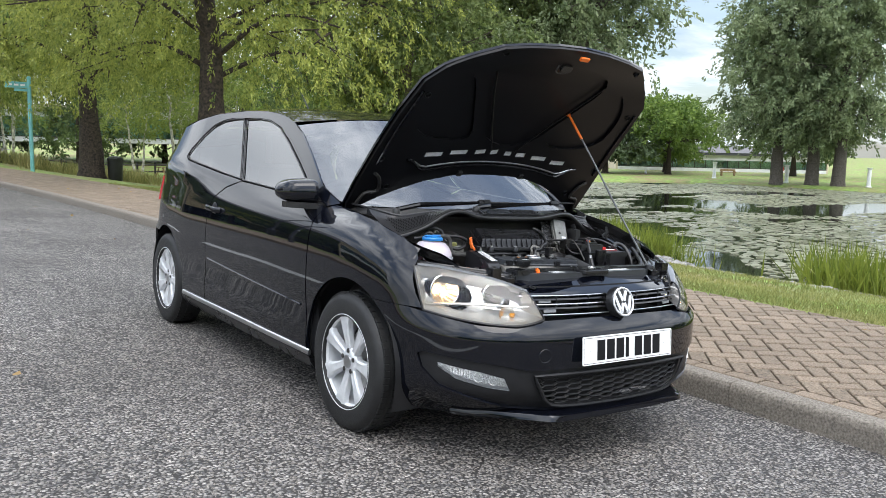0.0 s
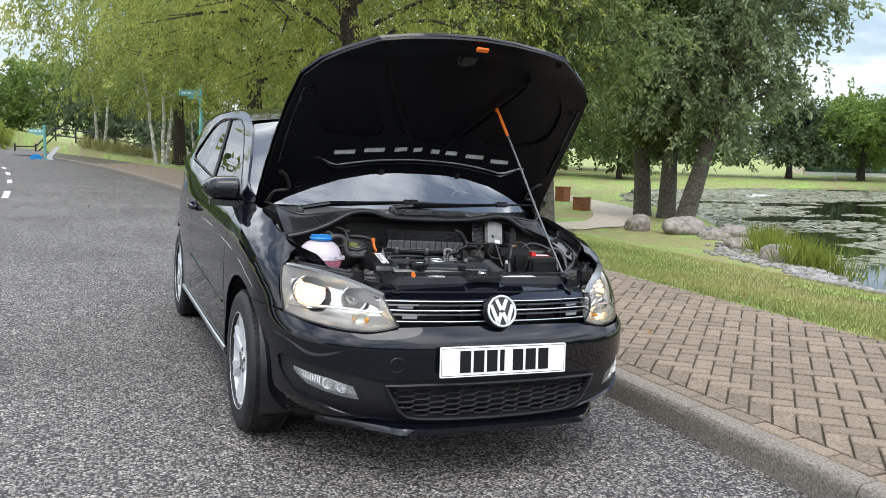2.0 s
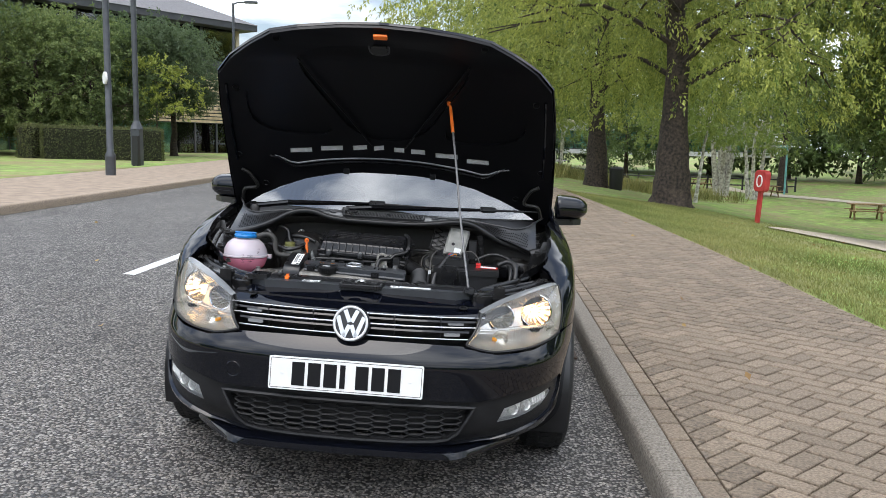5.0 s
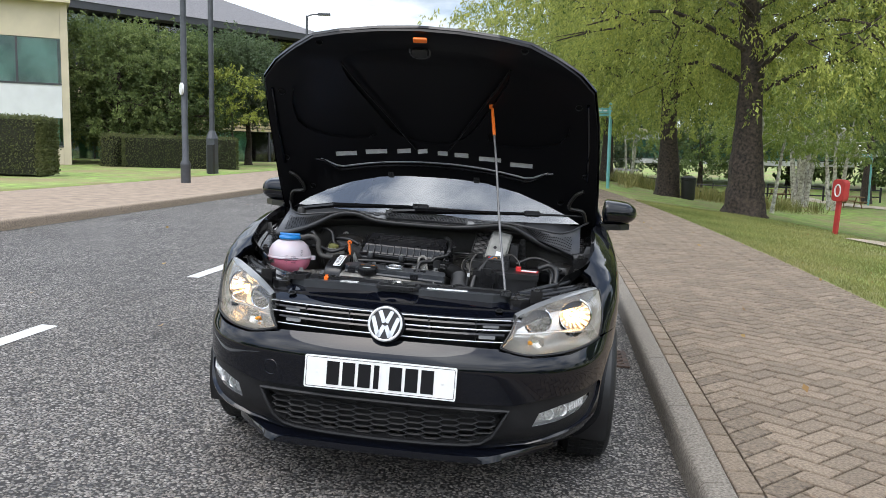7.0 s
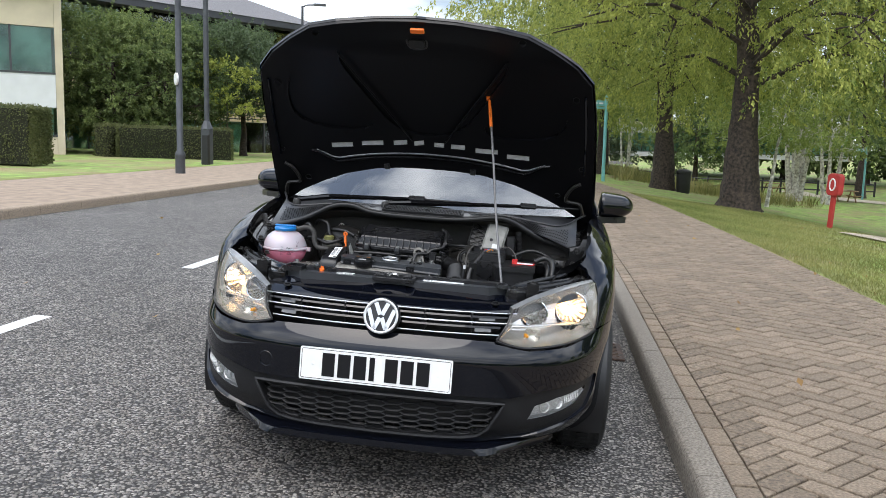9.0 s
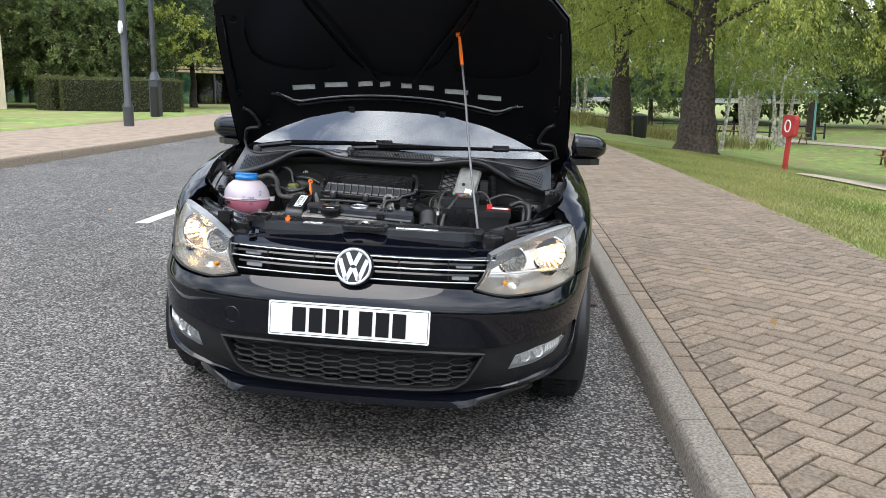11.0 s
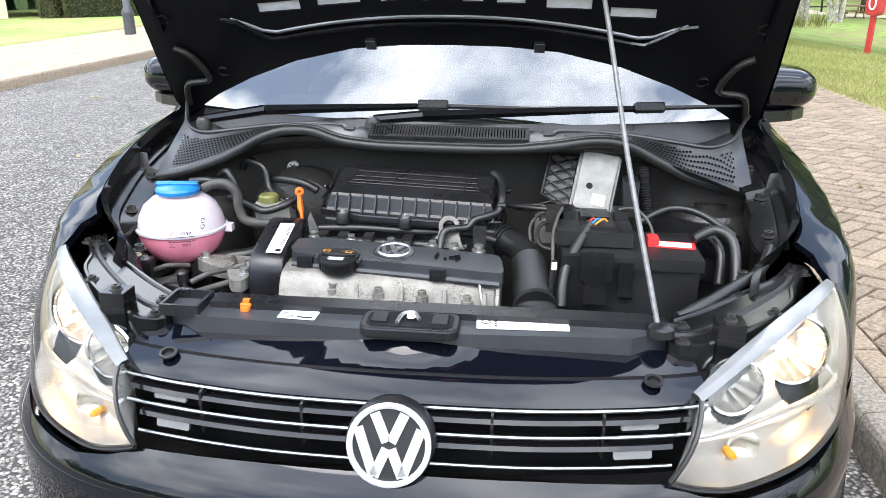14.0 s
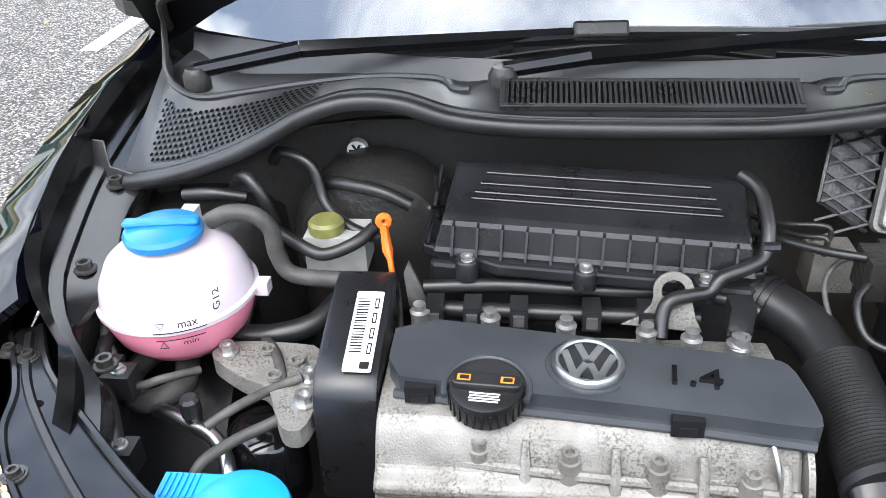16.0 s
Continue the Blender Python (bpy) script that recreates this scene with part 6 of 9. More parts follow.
# wipers
def wiper(pivot, elbow, head, tip0, tip1):
    bm = bmesh.new()
    lathe(bm, [(0.018, -0.02), (0.018, 0.0), (0.013, 0.01), (0.0, 0.012)], 16, Matrix.Translation(pivot), caps=False)
    w = part("wiper", bm, M_DARK, car, "black windscreen wiper", smooth=True)
    bm = bmesh.new(); tube(bm, [Vector(pivot) + Vector((0, 0, 0.005)), elbow], [0.009, 0.010], 8, flat=1.2); tube(bm, [elbow, head], [0.009, 0.005], 4, flat=1.3)
    part("wiper_arm", bm, M_GLOSS, w, smooth=True)
    bm = bmesh.new(); tube(bm, [Vector(tip0), Vector(head) + Vector((0, 0.004, 0.0)), Vector(tip1)], [0.004, 0.0065, 0.004], 6)
    part("wiper_blade", bm, M_PLASTIC_D, w, smooth=True)
    part("blade_clip", boxed(-0.035, 0.035, -0.011, 0.011, -0.006, 0.014, frame_of(head, Vector(tip1) - Vector(tip0), (0, 0.5, 0.8))), M_PLASTIC, w, bevel=0.004)


wiper((-0.572, 0.872, 0.940), (-0.435, 0.898, 0.966), (-0.045, 0.918, 0.982), (-0.34, 0.912, 0.972), (0.27, 0.915, 0.982))
wiper((-0.166, 0.822, 0.958), (-0.062, 0.852, 0.970), (0.44, 0.945, 0.985), (0.19, 0.925, 0.982), (0.66, 1.02, 0.985))

# coolant reservoir
tank = part("coolant_reservoir", (lambda bm: (lathe(bm, [(0.0935, 0.760), (0.0935, 0.765), (0.089, 0.767), (0.085, 0.786), (0.073, 0.810), (0.054, 0.826), (0.038, 0.831), (0.038, 0.842)], 40, Matrix.Translation((-0.54, 0.632, 0)), caps=False), bm)[1])(bmesh.new()), M_WHITE_P, car, "milky white coolant tank with pink fluid and a blue cap", smooth=True)
bm = bmesh.new(); lathe(bm, [(0.0935, 0.760), (0.089, 0.756), (0.0875, 0.746), (0.079, 0.722), (0.058, 0.699), (0.022, 0.686), (0.012, 0.672), (0.0, 0.672)], 40, Matrix.Translation((-0.54, 0.632, 0)), caps=False)
bmesh.ops.reverse_faces(bm, faces=bm.faces)
part("coolant", bm, M_PINK, tank, "pink coolant filling the lower half", smooth=True)
cap = part("reservoir_cap", (lambda bm: (lathe(bm, [(0.044, 0.836), (0.045, 0.843), (0.042, 0.848), (0.036, 0.850), (0.024, 0.852), (0.0, 0.8525)], 28, Matrix.Translation((-0.54, 0.628, 0)), caps=False), bm)[1])(bmesh.new()), M_BLUE, tank, "blue screw cap", smooth=True)
part("cap_grip", boxed(-0.043, 0.043, -0.008, 0.008, 0.850, 0.858, Matrix.Translation((-0.54, 0.628, 0)) @ pose(0, 0, 0, 0, 0, 8)), M_BLUE, tank, bevel=0.004)
for x, y in ((-0.640, 0.62), (-0.442, 0.645)):
    block("tank_lug", x - 0.008, x + 0.008, y - 0.009, y + 0.009, 0.752, 0.768, M_WHITE_P, tank, bevel=0.003)
block("tank_neck", -0.538, -0.520, 0.672, 0.69, 0.826, 0.844, M_GREYLABEL, tank, bevel=0.004)


def on_tank(words, ang, z, size, upright=False):
    """Print that follows the tank's round wall."""
    bm = text_mesh(words, size, 0.0)
    for v in bm.verts:
        if upright:
            v.co.x, v.co.y = 0.35 * v.co.x - v.co.y, v.co.x
        a = radians(ang) + v.co.x / 0.09
        zz = z + v.co.y
        r = float(np.interp(zz, [0.742, 0.757, 0.762, 0.785, 0.80, 0.812], [0.0893, 0.0948, 0.0948, 0.0868, 0.081, 0.0748])) + 0.0008
        v.co = (-0.54 + r * math.cos(a), 0.632 + r * math.sin(a), zz)
    return part("print", bm, M_INK, tank)


on_tank("max", -62, 0.772, 0.0125)
on_tank("min", -62, 0.748, 0.0115)
for z, a0, a1 in ((0.765, -85, -50), (0.7555, -84, -52)):
    bm = bmesh.new(); tube(bm, [(-0.54 + 0.0953 * math.cos(radians(a)), 0.632 + 0.0953 * math.sin(radians(a)), z) for a in np.linspace(a0, a1, 12)], 0.0007, 4)
    part("level_line", bm, M_INK, tank)
for z, s in ((0.772, -1), (0.748, 1)):
    bm = bmesh.new()
    r = float(np.interp(z, [0.742, 0.757, 0.762, 0.785], [0.0893, 0.0948, 0.0948, 0.0868])) + 0.0012
    tube(bm, [(-0.54 + r * math.cos(radians(a)), 0.632 + r * math.sin(radians(a)), z + s * h) for a, h in ((-83, -0.004), (-77, -0.004), (-80, 0.004))], 0.0006, 4, closed=True)
    part("level_mark", bm, M_INK, tank)
on_tank("G12", -38, 0.786, 0.0125, True)
hose("tank_hose", [(-0.54, 0.632, 0.680), (-0.541, 0.615, 0.668), (-0.532, 0.580, 0.664), (-0.545, 0.556, 0.662), (-0.570, 0.548, 0.660), (-0.598, 0.565, 0.660), (-0.606, 0.600, 0.660), (-0.590, 0.640, 0.662), (-0.57, 0.70, 0.65)], 0.0145, M_HOSE_G, None, "chalky grey coolant hose")
hose("overflow_hose", [(-0.50, 0.665, 0.835), (-0.475, 0.665, 0.846), (-0.445, 0.662, 0.846), (-0.427, 0.660, 0.828), (-0.423, 0.658, 0.795), (-0.405, 0.655, 0.770), (-0.345, 0.650, 0.768)], 0.0105, M_HOSE_G, None, "black coolant hose")
hose("lower_hose", [(-0.50, 0.629, 0.70), (-0.46, 0.630, 0.698), (-0.423, 0.633, 0.70), (-0.386, 0.650, 0.705), (-0.364, 0.683, 0.715)], 0.014)

# engine: timing cover, head, cover, cap
timing = part("timing_cover", (lambda bm: (prism(bm, [(0.650, 0.60)] + chaikin([(0.650, 0.765), (0.648, 0.784), (0.632, 0.7885), (0.60, 0.784), (0.55, 0.771), (0.50, 0.757), (0.482, 0.744), (0.474, 0.72), (0.472, 0.68)], 2, False) + [(0.472, 0.60)], -0.034, 0.034, Matrix.Translation((-0.313, 0, 0)) @ Matrix(((0, 0, 1, 0), (1, 0, 0, 0), (0, 1, 0, 0), (0, 0, 0, 1)))), bm)[1])(bmesh.new()), M_PLASTIC, car, "curved black timing belt cover", bevel=0.005, smooth=True)
lm = frame_of((-0.302, 0.548, 0.7717), (1, 0, 0), (0, 1, 0.262)) @ Matrix.Diagonal((1.0, 1.14, 1, 1))
lab = part("barcode_label", prismed(rounded(0.030, 0.095, 0.002), 0, 0.001, lm), M_LABEL, timing, "white barcode label")
for k in range(20):
    y = 0.038 - k * 0.0033
    part("barcode_line", boxed(-0.012, 0.001, y - 0.0007 - 0.0004 * (k % 3), y + 0.0004, 0.001, 0.0012, lm), M_INK, lab)
for k in range(4):
    part("barcode_block", boxed(0.0065, 0.0115, 0.026 - k * 0.018, 0.039 - k * 0.018, 0.001, 0.0012, lm), M_INK, lab)
    part("barcode_block", boxed(0.0078, 0.0102, 0.028 - k * 0.018, 0.037 - k * 0.018, 0.0012, 0.0014, lm), M_GREYLABEL, lab)
part("barcode_block", boxed(0.002, 0.012, -0.044, -0.036, 0.001, 0.0012, lm), M_INK, lab)

head = part("cylinder_head", (lambda bm: (prism(bm, [(0.60, 0.50), (0.60, 0.735), (0.56, 0.742), (0.49, 0.741)] + chaikin([(0.468, 0.739), (0.452, 0.730), (0.441, 0.714), (0.434, 0.698), (0.430, 0.690)], 2, False) + [(0.416, 0.686), (0.412, 0.678), (0.418, 0.668), (0.418, 0.50)], -0.192, 0.212, Matrix.Translation((-0.085, 0, 0)) @ Matrix(((0, 0, 1, 0), (1, 0, 0, 0), (0, 1, 0, 0), (0, 0, 0, 1)))), bm)[1])(bmesh.new()), M_CAST, car, "oxidised cast aluminium cam cover", bevel=0.004)
for x, y, z in ((-0.263, 0.458, 0.722), (-0.222, 0.448, 0.704), (-0.175, 0.449, 0.722), (-0.088, 0.439, 0.722), (-0.006, 0.434, 0.722), (0.077, 0.424, 0.720)):
    bm = bmesh.new()
    lathe(bm, [(0.0135, z - 0.075), (0.0125, z - 0.030), (0.0105, z - 0.014), (0.0105, z - 0.010), (0.0078, z - 0.0095), (0.0075, z), (0.0045, z), (0.0045, z - 0.005), (0, z - 0.005)], 14, Matrix.Translation((x, y - 0.004, 0)), caps=False)
    part("head_boss", bm, M_CAST, head, smooth=True)
bm = bmesh.new(); tube(bm, [(-0.272, 0.446, 0.697), (-0.17, 0.437, 0.697), (-0.09, 0.430, 0.696), (0.06, 0.421, 0.695), (0.122, 0.417, 0.694)], 0.0055, 8)
part("head_rib", bm, M_CAST, head, smooth=True)
for x, y in ((-0.242, 0.449), (-0.198, 0.446), (-0.13, 0.440), (-0.045, 0.434), (0.035, 0.428), (0.108, 0.422)):
    bm = bmesh.new(); tube(bm, [(x, y + 0.008, 0.722), (x, y - 0.004, 0.703), (x, y - 0.012, 0.684)], [0.004, 0.006, 0.007], 8)
    part("head_rib", bm, M_CAST, head, smooth=True)
bm = bmesh.new(); lathe(bm, [(0.064, 0.0), (0.064, 0.006), (0.056, 0.008), (0.052, 0.002)], 28, frame_of((0.1275, 0.475, 0.675), (0, 1, 0), (0, 0, 1)), caps=True)
part("end_flange", bm, M_CAST, head, smooth=True)
hose("head_wire", [(0.095, 0.455, 0.742), (0.100, 0.432, 0.722), (0.106, 0.418, 0.690), (0.108, 0.405, 0.640)], 0.0028, M_STEEL)
block("head_flange", -0.272, 0.124, 0.398, 0.422, 0.648, 0.66, M_CAST, head, bevel=0.003)
block("engine_front", -0.30, 0.12, 0.36, 0.41, 0.45, 0.645, M_CAST, head, bevel=0.01)
hose("exhaust_shield", [(-0.24, 0.385, 0.632), (-0.14, 0.372, 0.636), (0.0, 0.366, 0.636), (0.10, 0.38, 0.625)], 0.03, material("rusty heat shield", (0.07, 0.045, 0.04), 0.75, 0.3, vary=0.5, scale=30, bump=0.5, bump_scale=90))

bm = bmesh.new()
prism(bm, chaikin([(-0.270, 0.584), (-0.270, 0.486), (-0.215, 0.481), (-0.14, 0.471), (0.02, 0.457), (0.128, 0.442), (0.141, 0.447), (0.136, 0.49), (0.130, 0.526), (0.118, 0.537), (0.03, 0.548), (-0.09, 0.562)], 1), 0.740, 0.768)
for v in bm.verts:
    # the lid falls a little towards its front and its far end
    v.co.z -= 0.018 * (v.co.x + 0.27) + (0.10 * max(0.0, 0.500 - v.co.y - 0.10 * (v.co.x + 0.07)) if v.co.z > 0.75 else 0.0)
cover = part("engine_cover", bm, M_COVER, car, "grey-black plastic engine cover", bevel=0.005)
bm = bmesh.new(); tube(bm, [(-0.262, 0.484, 0.743), (-0.216, 0.479, 0.742), (-0.14, 0.469, 0.741), (0.02, 0.455, 0.738), (0.134, 0.440, 0.736)], 0.005, 6, flat=1.2)
part("cover_lip", bm, M_COVER, cover)
for x, y, z in ((-0.235, 0.481, 0.748), (0.020, 0.4545, 0.743)):
    # black block that stands for the dark inside of a notch
    block("notch_shade", x - 0.015, x + 0.015, y - 0.007, y + 0.007, z - 0.008, z + 0.0115, M_INK, cover, bevel=0.002)
    block("notch_clip", x - 0.009, x + 0.009, y - 0.0095, y - 0.0055, z - 0.006, z + 0.004, M_PLASTIC, cover, bevel=0.002)
vm_ = Matrix.Translation((-0.070, 0.5125, 0.7640)) @ pose(0, 0, 0, 3, 1.03, -6)
bm = bmesh.new(); tube(bm, [vm_ @ Vector((0.041 * math.cos(a), 0.041 * math.sin(a), 0.0005)) for a in np.linspace(2.2, 5.6, 20)], 0.0012, 6)
part("badge_rim", bm, M_COVER, cover, smooth=True)
bm = bmesh.new(); lathe(bm, [(0.0365, 0), (0.0365, 0.003), (0.034, 0.004), (0.0, 0.004)], 36, vm_, caps=False)
badge = part("cover_badge", bm, M_SATIN, cover, "round silver badge of plain bars", smooth=True)
bm = bmesh.new(); lathe(bm, [(0.0300, 0.0042), (0.0300, 0.0046), (0.0, 0.0046)], 32, vm_, caps=False)
part("badge_field", bm, M_PLASTIC, badge)
emblem_bars(vm_ @ Matrix.Translation((0, 0, 0.0044)), 0.0310, M_SATIN, badge, 0.0016)
bm = text_mesh("1.4", 0.036, 0.004); bmesh.ops.transform(bm, matrix=Matrix.Translation((0.030, 0.500, 0.7622)) @ pose(0, 0, 0, 3, 1.03, -6) @ Matrix.Diagonal((1.35, 0.95, 1, 1)), verts=bm.verts)
part("cover_number", bm, M_GLOSS, cover, "raised number 1.4")
CAP = Matrix.Translation((-0.169, 0.474, 0.766)) @ pose(0, 0, 0, 6, 0, -4)
bm = bmesh.new(); lathe(bm, [(0.034, -0.026), (0.0365, -0.022), (0.0372, -0.004), (0.0355, 0.001), (0.031, 0.0025), (0.0, 0.003)], 36, CAP, caps=False)
ocap = part("oil_cap", bm, M_PLASTIC_D, cover, "black oil filler cap with amber marks", smooth=True)
for k in range(28):
    a = 2 * math.pi * k / 28
    part("cap_knurl", boxed(0.0365, 0.0382, -0.0014, 0.0014, -0.021, -0.004, CAP @ pose(0, 0, 0, 0, 0, math.degrees(a))), M_PLASTIC_D, ocap)
bm = bmesh.new(); prism(bm, rounded(0.068, 0.019, 0.007), 0.002, 0.0095, CAP)
part("cap_ridge", bm, M_PLASTIC_D, ocap, bevel=0.002)
M_YEL = material("amber print", (0.55, 0.20, 0.02), 0.5)
for x0 in (-0.029, 0.013):
    part("cap_mark", boxed(x0 + 0.001, x0 + 0.014, -0.0045, 0.0035, 0.0096, 0.0101, CAP), M_YEL, ocap, "amber printed mark")
    part("cap_mark", boxed(x0 + 0.0035, x0 + 0.0125, -0.003, 0.002, 0.0101, 0.0104, CAP), M_PLASTIC_D, ocap)
for k in range(4):
    part("cap_print", boxed(-0.015 + 0.001 * (k % 2), 0.015 - 0.001 * (k % 2), -0.0145 - k * 0.0033, -0.0128 - k * 0.0033, 0.003, 0.0034, CAP), M_GREYLABEL, ocap)
bm = bmesh.new(); tube(bm, [CAP @ Vector((0.0415 * math.cos(a), 0.0415 * math.sin(a), -0.004)) for a in np.linspace(-0.3, 3.5, 20)], 0.0035, 8)
part("cap_collar", bm, M_COVER, cover, smooth=True)
for x, y in ((-0.250, 0.603), (-0.171, 0.595), (-0.089, 0.585), (-0.005, 0.577), (0.040, 0.568), (0.085, 0.562)):
    bm = bmesh.new(); lathe(bm, [(0.0105, 0.72), (0.0105, 0.757), (0.0115, 0.758), (0.0115, 0.761), (0.0072, 0.763), (0.0072, 0.770), (0.005, 0.771), (0.0, 0.771)], 12, Matrix.Translation((x, y, 0)), caps=False)
    part("stud", bm, M_STEEL, head, smooth=True)
# lifting eye
em_ = frame_of((0.0245, 0.612, 0.790), (1, -0.12, 0), (0, 0.25, 1))
eye_bm = bmesh.new()
lathe(eye_bm, [(0.0125, 0.002), (0.0125, -0.002), (0.0215, -0.002), (0.0215, 0.002), (0.0125, 0.002)], 28, em_, caps=False)
prism(eye_bm, [(-0.020, -0.006), (-0.022, -0.018), (-0.032, -0.032), (-0.052, -0.044), (0.034, -0.044), (0.026, -0.030), (0.0215, -0.014), (0.0205, -0.006), (0.010, -0.0135), (0.0, -0.0165), (-0.010, -0.0135)], -0.002, 0.002, em_)
part("lifting_eye", eye_bm, M_CAST, head, "flat steel lifting eye", bevel=0.0008)
hose("breather_hose", [(0.010, 0.578, 0.752), (0.012, 0.592, 0.772), (0.020, 0.600, 0.785), (0.040, 0.606, 0.788), (0.062, 0.612, 0.790), (0.075, 0.620, 0.803), (0.100, 0.628, 0.810), (0.120, 0.640, 0.818), (0.126, 0.660, 0.840), (0.122, 0.700, 0.866), (0.104, 0.722, 0.876)], 0.0078, M_HOSE, None, "black breather hose")
block("sensor", 0.075, 0.10, 0.568, 0.592, 0.765, 0.80, M_PLASTIC_D, None, "grey plug sensor")
bolt(0.088, 0.56, 0.755, 0.009, 0.016, head, M_STEEL)

# air filter box
AIR = Matrix.Translation((-0.070, 0.667, 0)) @ pose(0, 0, 0, 0, 0.6, -6)
bm = bmesh.new(); rows = []
for y, z, w in ((-0.018, 0.798, 0.178), (-0.015, 0.803, 0.177), (-0.008, 0.828, 0.171), (-0.005, 0.833, 0.169), (0.002, 0.8375, 0.167), (0.012, 0.8425, 0.166), (0.064, 0.8690, 0.165), (0.072, 0.8715, 0.165), (0.079, 0.869, 0.166), (0.098, 0.798, 0.178)):
    rows.append([bm.verts.new(AIR @ Vector((u * w, y, z))) for u in (-1, -0.985, 0.985, 1)])
for a, b in zip(rows, rows[1:]):
    for k in range(3):
        bm.faces.new((a[k], a[k + 1], b[k + 1], b[k]))
bm.faces.new([r[0] for r in rows]); bm.faces.new([r[3] for r in rows][::-1])
bmesh.ops.recalc_face_normals(bm, faces=bm.faces)
airbox = part("air_filter_box", bm, M_PLASTIC, car, "ribbed black air filter box", bevel=0.003)
part("filter_tray", prismed(chaikin([(-0.196, -0.034), (0.190, -0.034), (0.194, 0.10), (-0.196, 0.10)], 1), 0.781, 0.798, AIR), M_PLASTIC, airbox, bevel=0.004)
part("filter_base", boxed(-0.184, 0.182, -0.016, 0.11, 0.66, 0.782, AIR), M_PLASTIC_D, airbox, bevel=0.006)
am = AIR @ frame_of((0, 0.038, 0.8557), (1, 0, 0), (0, 1, 0.51))
for y, w, x0 in ((0.022, 0.0028, 0.128), (0.006, 0.0028, 0.133), (-0.0075, 0.0022, 0.138), (-0.0165, 0.0022, 0.140)):
    part("lid_ridge", boxed(-x0, x0, y - w, y + w, -0.002, 0.0035, am), M_PLASTIC, airbox, bevel=0.0016)
part("lid_ridge", boxed(-0.1405, -0.136, -0.0187, -0.0053, -0.002, 0.0035, am), M_PLASTIC, airbox, bevel=0.0016)
for k in range(12):
    u = -0.155 + k * 0.0282
    w = Matrix.Translation((u, 0, 0)) @ Matrix(((0, 0, 1, 0), (1, 0, 0, 0), (0, 1, 0, 0), (0, 0, 0, 1)))
    part("side_rib", prismed([(-0.026, 0.798), (-0.0125, 0.830), (-0.004, 0.833), (-0.004, 0.798)], -0.0014, 0.0014, AIR @ w), M_PLASTIC, airbox)
for u in (-0.136, -0.003, 0.125):
    q = AIR @ Vector((u, -0.030, 0.797))
    bolt(q.x, q.y, q.z, 0.0072, 0.007, airbox, M_STEEL)
    bm = bmesh.new(); lathe(bm, [(0.0135, 0.776), (0.0135, 0.797), (0.012, 0.799), (0.0, 0.799)], 16, AIR @ Matrix.Translation((u, -0.030, 0)), caps=False)
    part("bolt_seat", bm, M_PLASTIC, airbox, smooth=True)
for k in range(8):
    part("lid_edge", boxed(-0.150 + k * 0.038, -0.118 + k * 0.038, 0.071, 0.080, 0.862, 0.8705, AIR), M_PLASTIC_D, airbox, bevel=0.001)
for side in (-1, 1):
    bm = bmesh.new()
    for y0, z0, y1, z1 in ((0.082, 0.860, -0.010, 0.802), (0.085, 0.802, 0.005, 0.842), (0.09, 0.835, -0.012, 0.822), (0.045, 0.864, 0.06, 0.80)):
        tube(bm, [AIR @ Vector((side * 0.186, y0, z0)), AIR @ Vector((side * 0.186, y1, z1))], 0.0026, 5)
    part("end_lattice", bm, M_PLASTIC, airbox)
for z, y in ((0.84, 0.078), (0.83, -0.004)):
    bm = bmesh.new(); q = AIR @ Vector((0.182, y, z)); tube(bm, [q, q + Vector((0.016, -0.002, 0.002))], 0.006, 8)
    part("pipe_stub", bm, M_PLASTIC, airbox, smooth=True)
# fuel rail and wiring under the box
hose("fuel_rail", [(-0.24, 0.635, 0.742), (-0.1, 0.632, 0.742), (0.06, 0.63, 0.742)], 0.010, M_PLASTIC_D)
for x in (-0.235, -0.192, -0.14, -0.06, 0.0):
    block("injector_plug", x - 0.010, x + 0.010, 0.604, 0.634, 0.738, 0.764, M_PLASTIC_D, None, bevel=0.003)
    block("injector_clip", x - 0.006, x + 0.006, 0.600, 0.606, 0.744, 0.757, M_CATCH, None, "pale injector clip", 0.001)
hose("loom", [(-0.25, 0.645, 0.765), (-0.16, 0.648, 0.768), (-0.05, 0.645, 0.766), (0.06, 0.64, 0.768), (0.12, 0.62, 0.76)], 0.008)
block("intake_manifold", -0.25, 0.08, 0.64, 0.80, 0.60, 0.72, M_PLASTIC_D, None, "", 0.015)
# dipstick
part("dipstick", (lambda bm: (tube(bm, [Vector((-0.298 + 0.0055 * math.cos(a), 0.678 + 0.002 * math.cos(a), 0.832 + 0.0065 * math.sin(a))) for a in np.linspace(0, 2 * math.pi, 17)[:-1]], 0.0042, 6, closed=True), tube(bm, [(-0.298, 0.678, 0.828), (-0.297, 0.676, 0.815), (-0.294, 0.670, 0.797), (-0.290, 0.66, 0.792), (-0.287, 0.655, 0.765)], [0.0085, 0.0095, 0.0115, 0.0065, 0.006], 8, flat=0.55), bm)[2])(bmesh.new()), M_ORANGE, car, "orange looped dipstick handle", smooth=True)
hose("dipstick_tube", [(-0.287, 0.655, 0.77), (-0.282, 0.64, 0.73), (-0.28, 0.62, 0.68)], 0.006, M_STEEL)
bm = bmesh.new(); prism(bm, [(-0.272, 0.785), (-0.266, 0.80), (-0.252, 0.765), (-0.245, 0.74), (-0.268, 0.74)], 0.640, 0.645, Matrix(((1, 0, 0, 0), (0, 0, 1, 0), (0, 1, 0, 0), (0, 0, 0, 1))))
part("cover_stay", bm, M_STEEL, head)

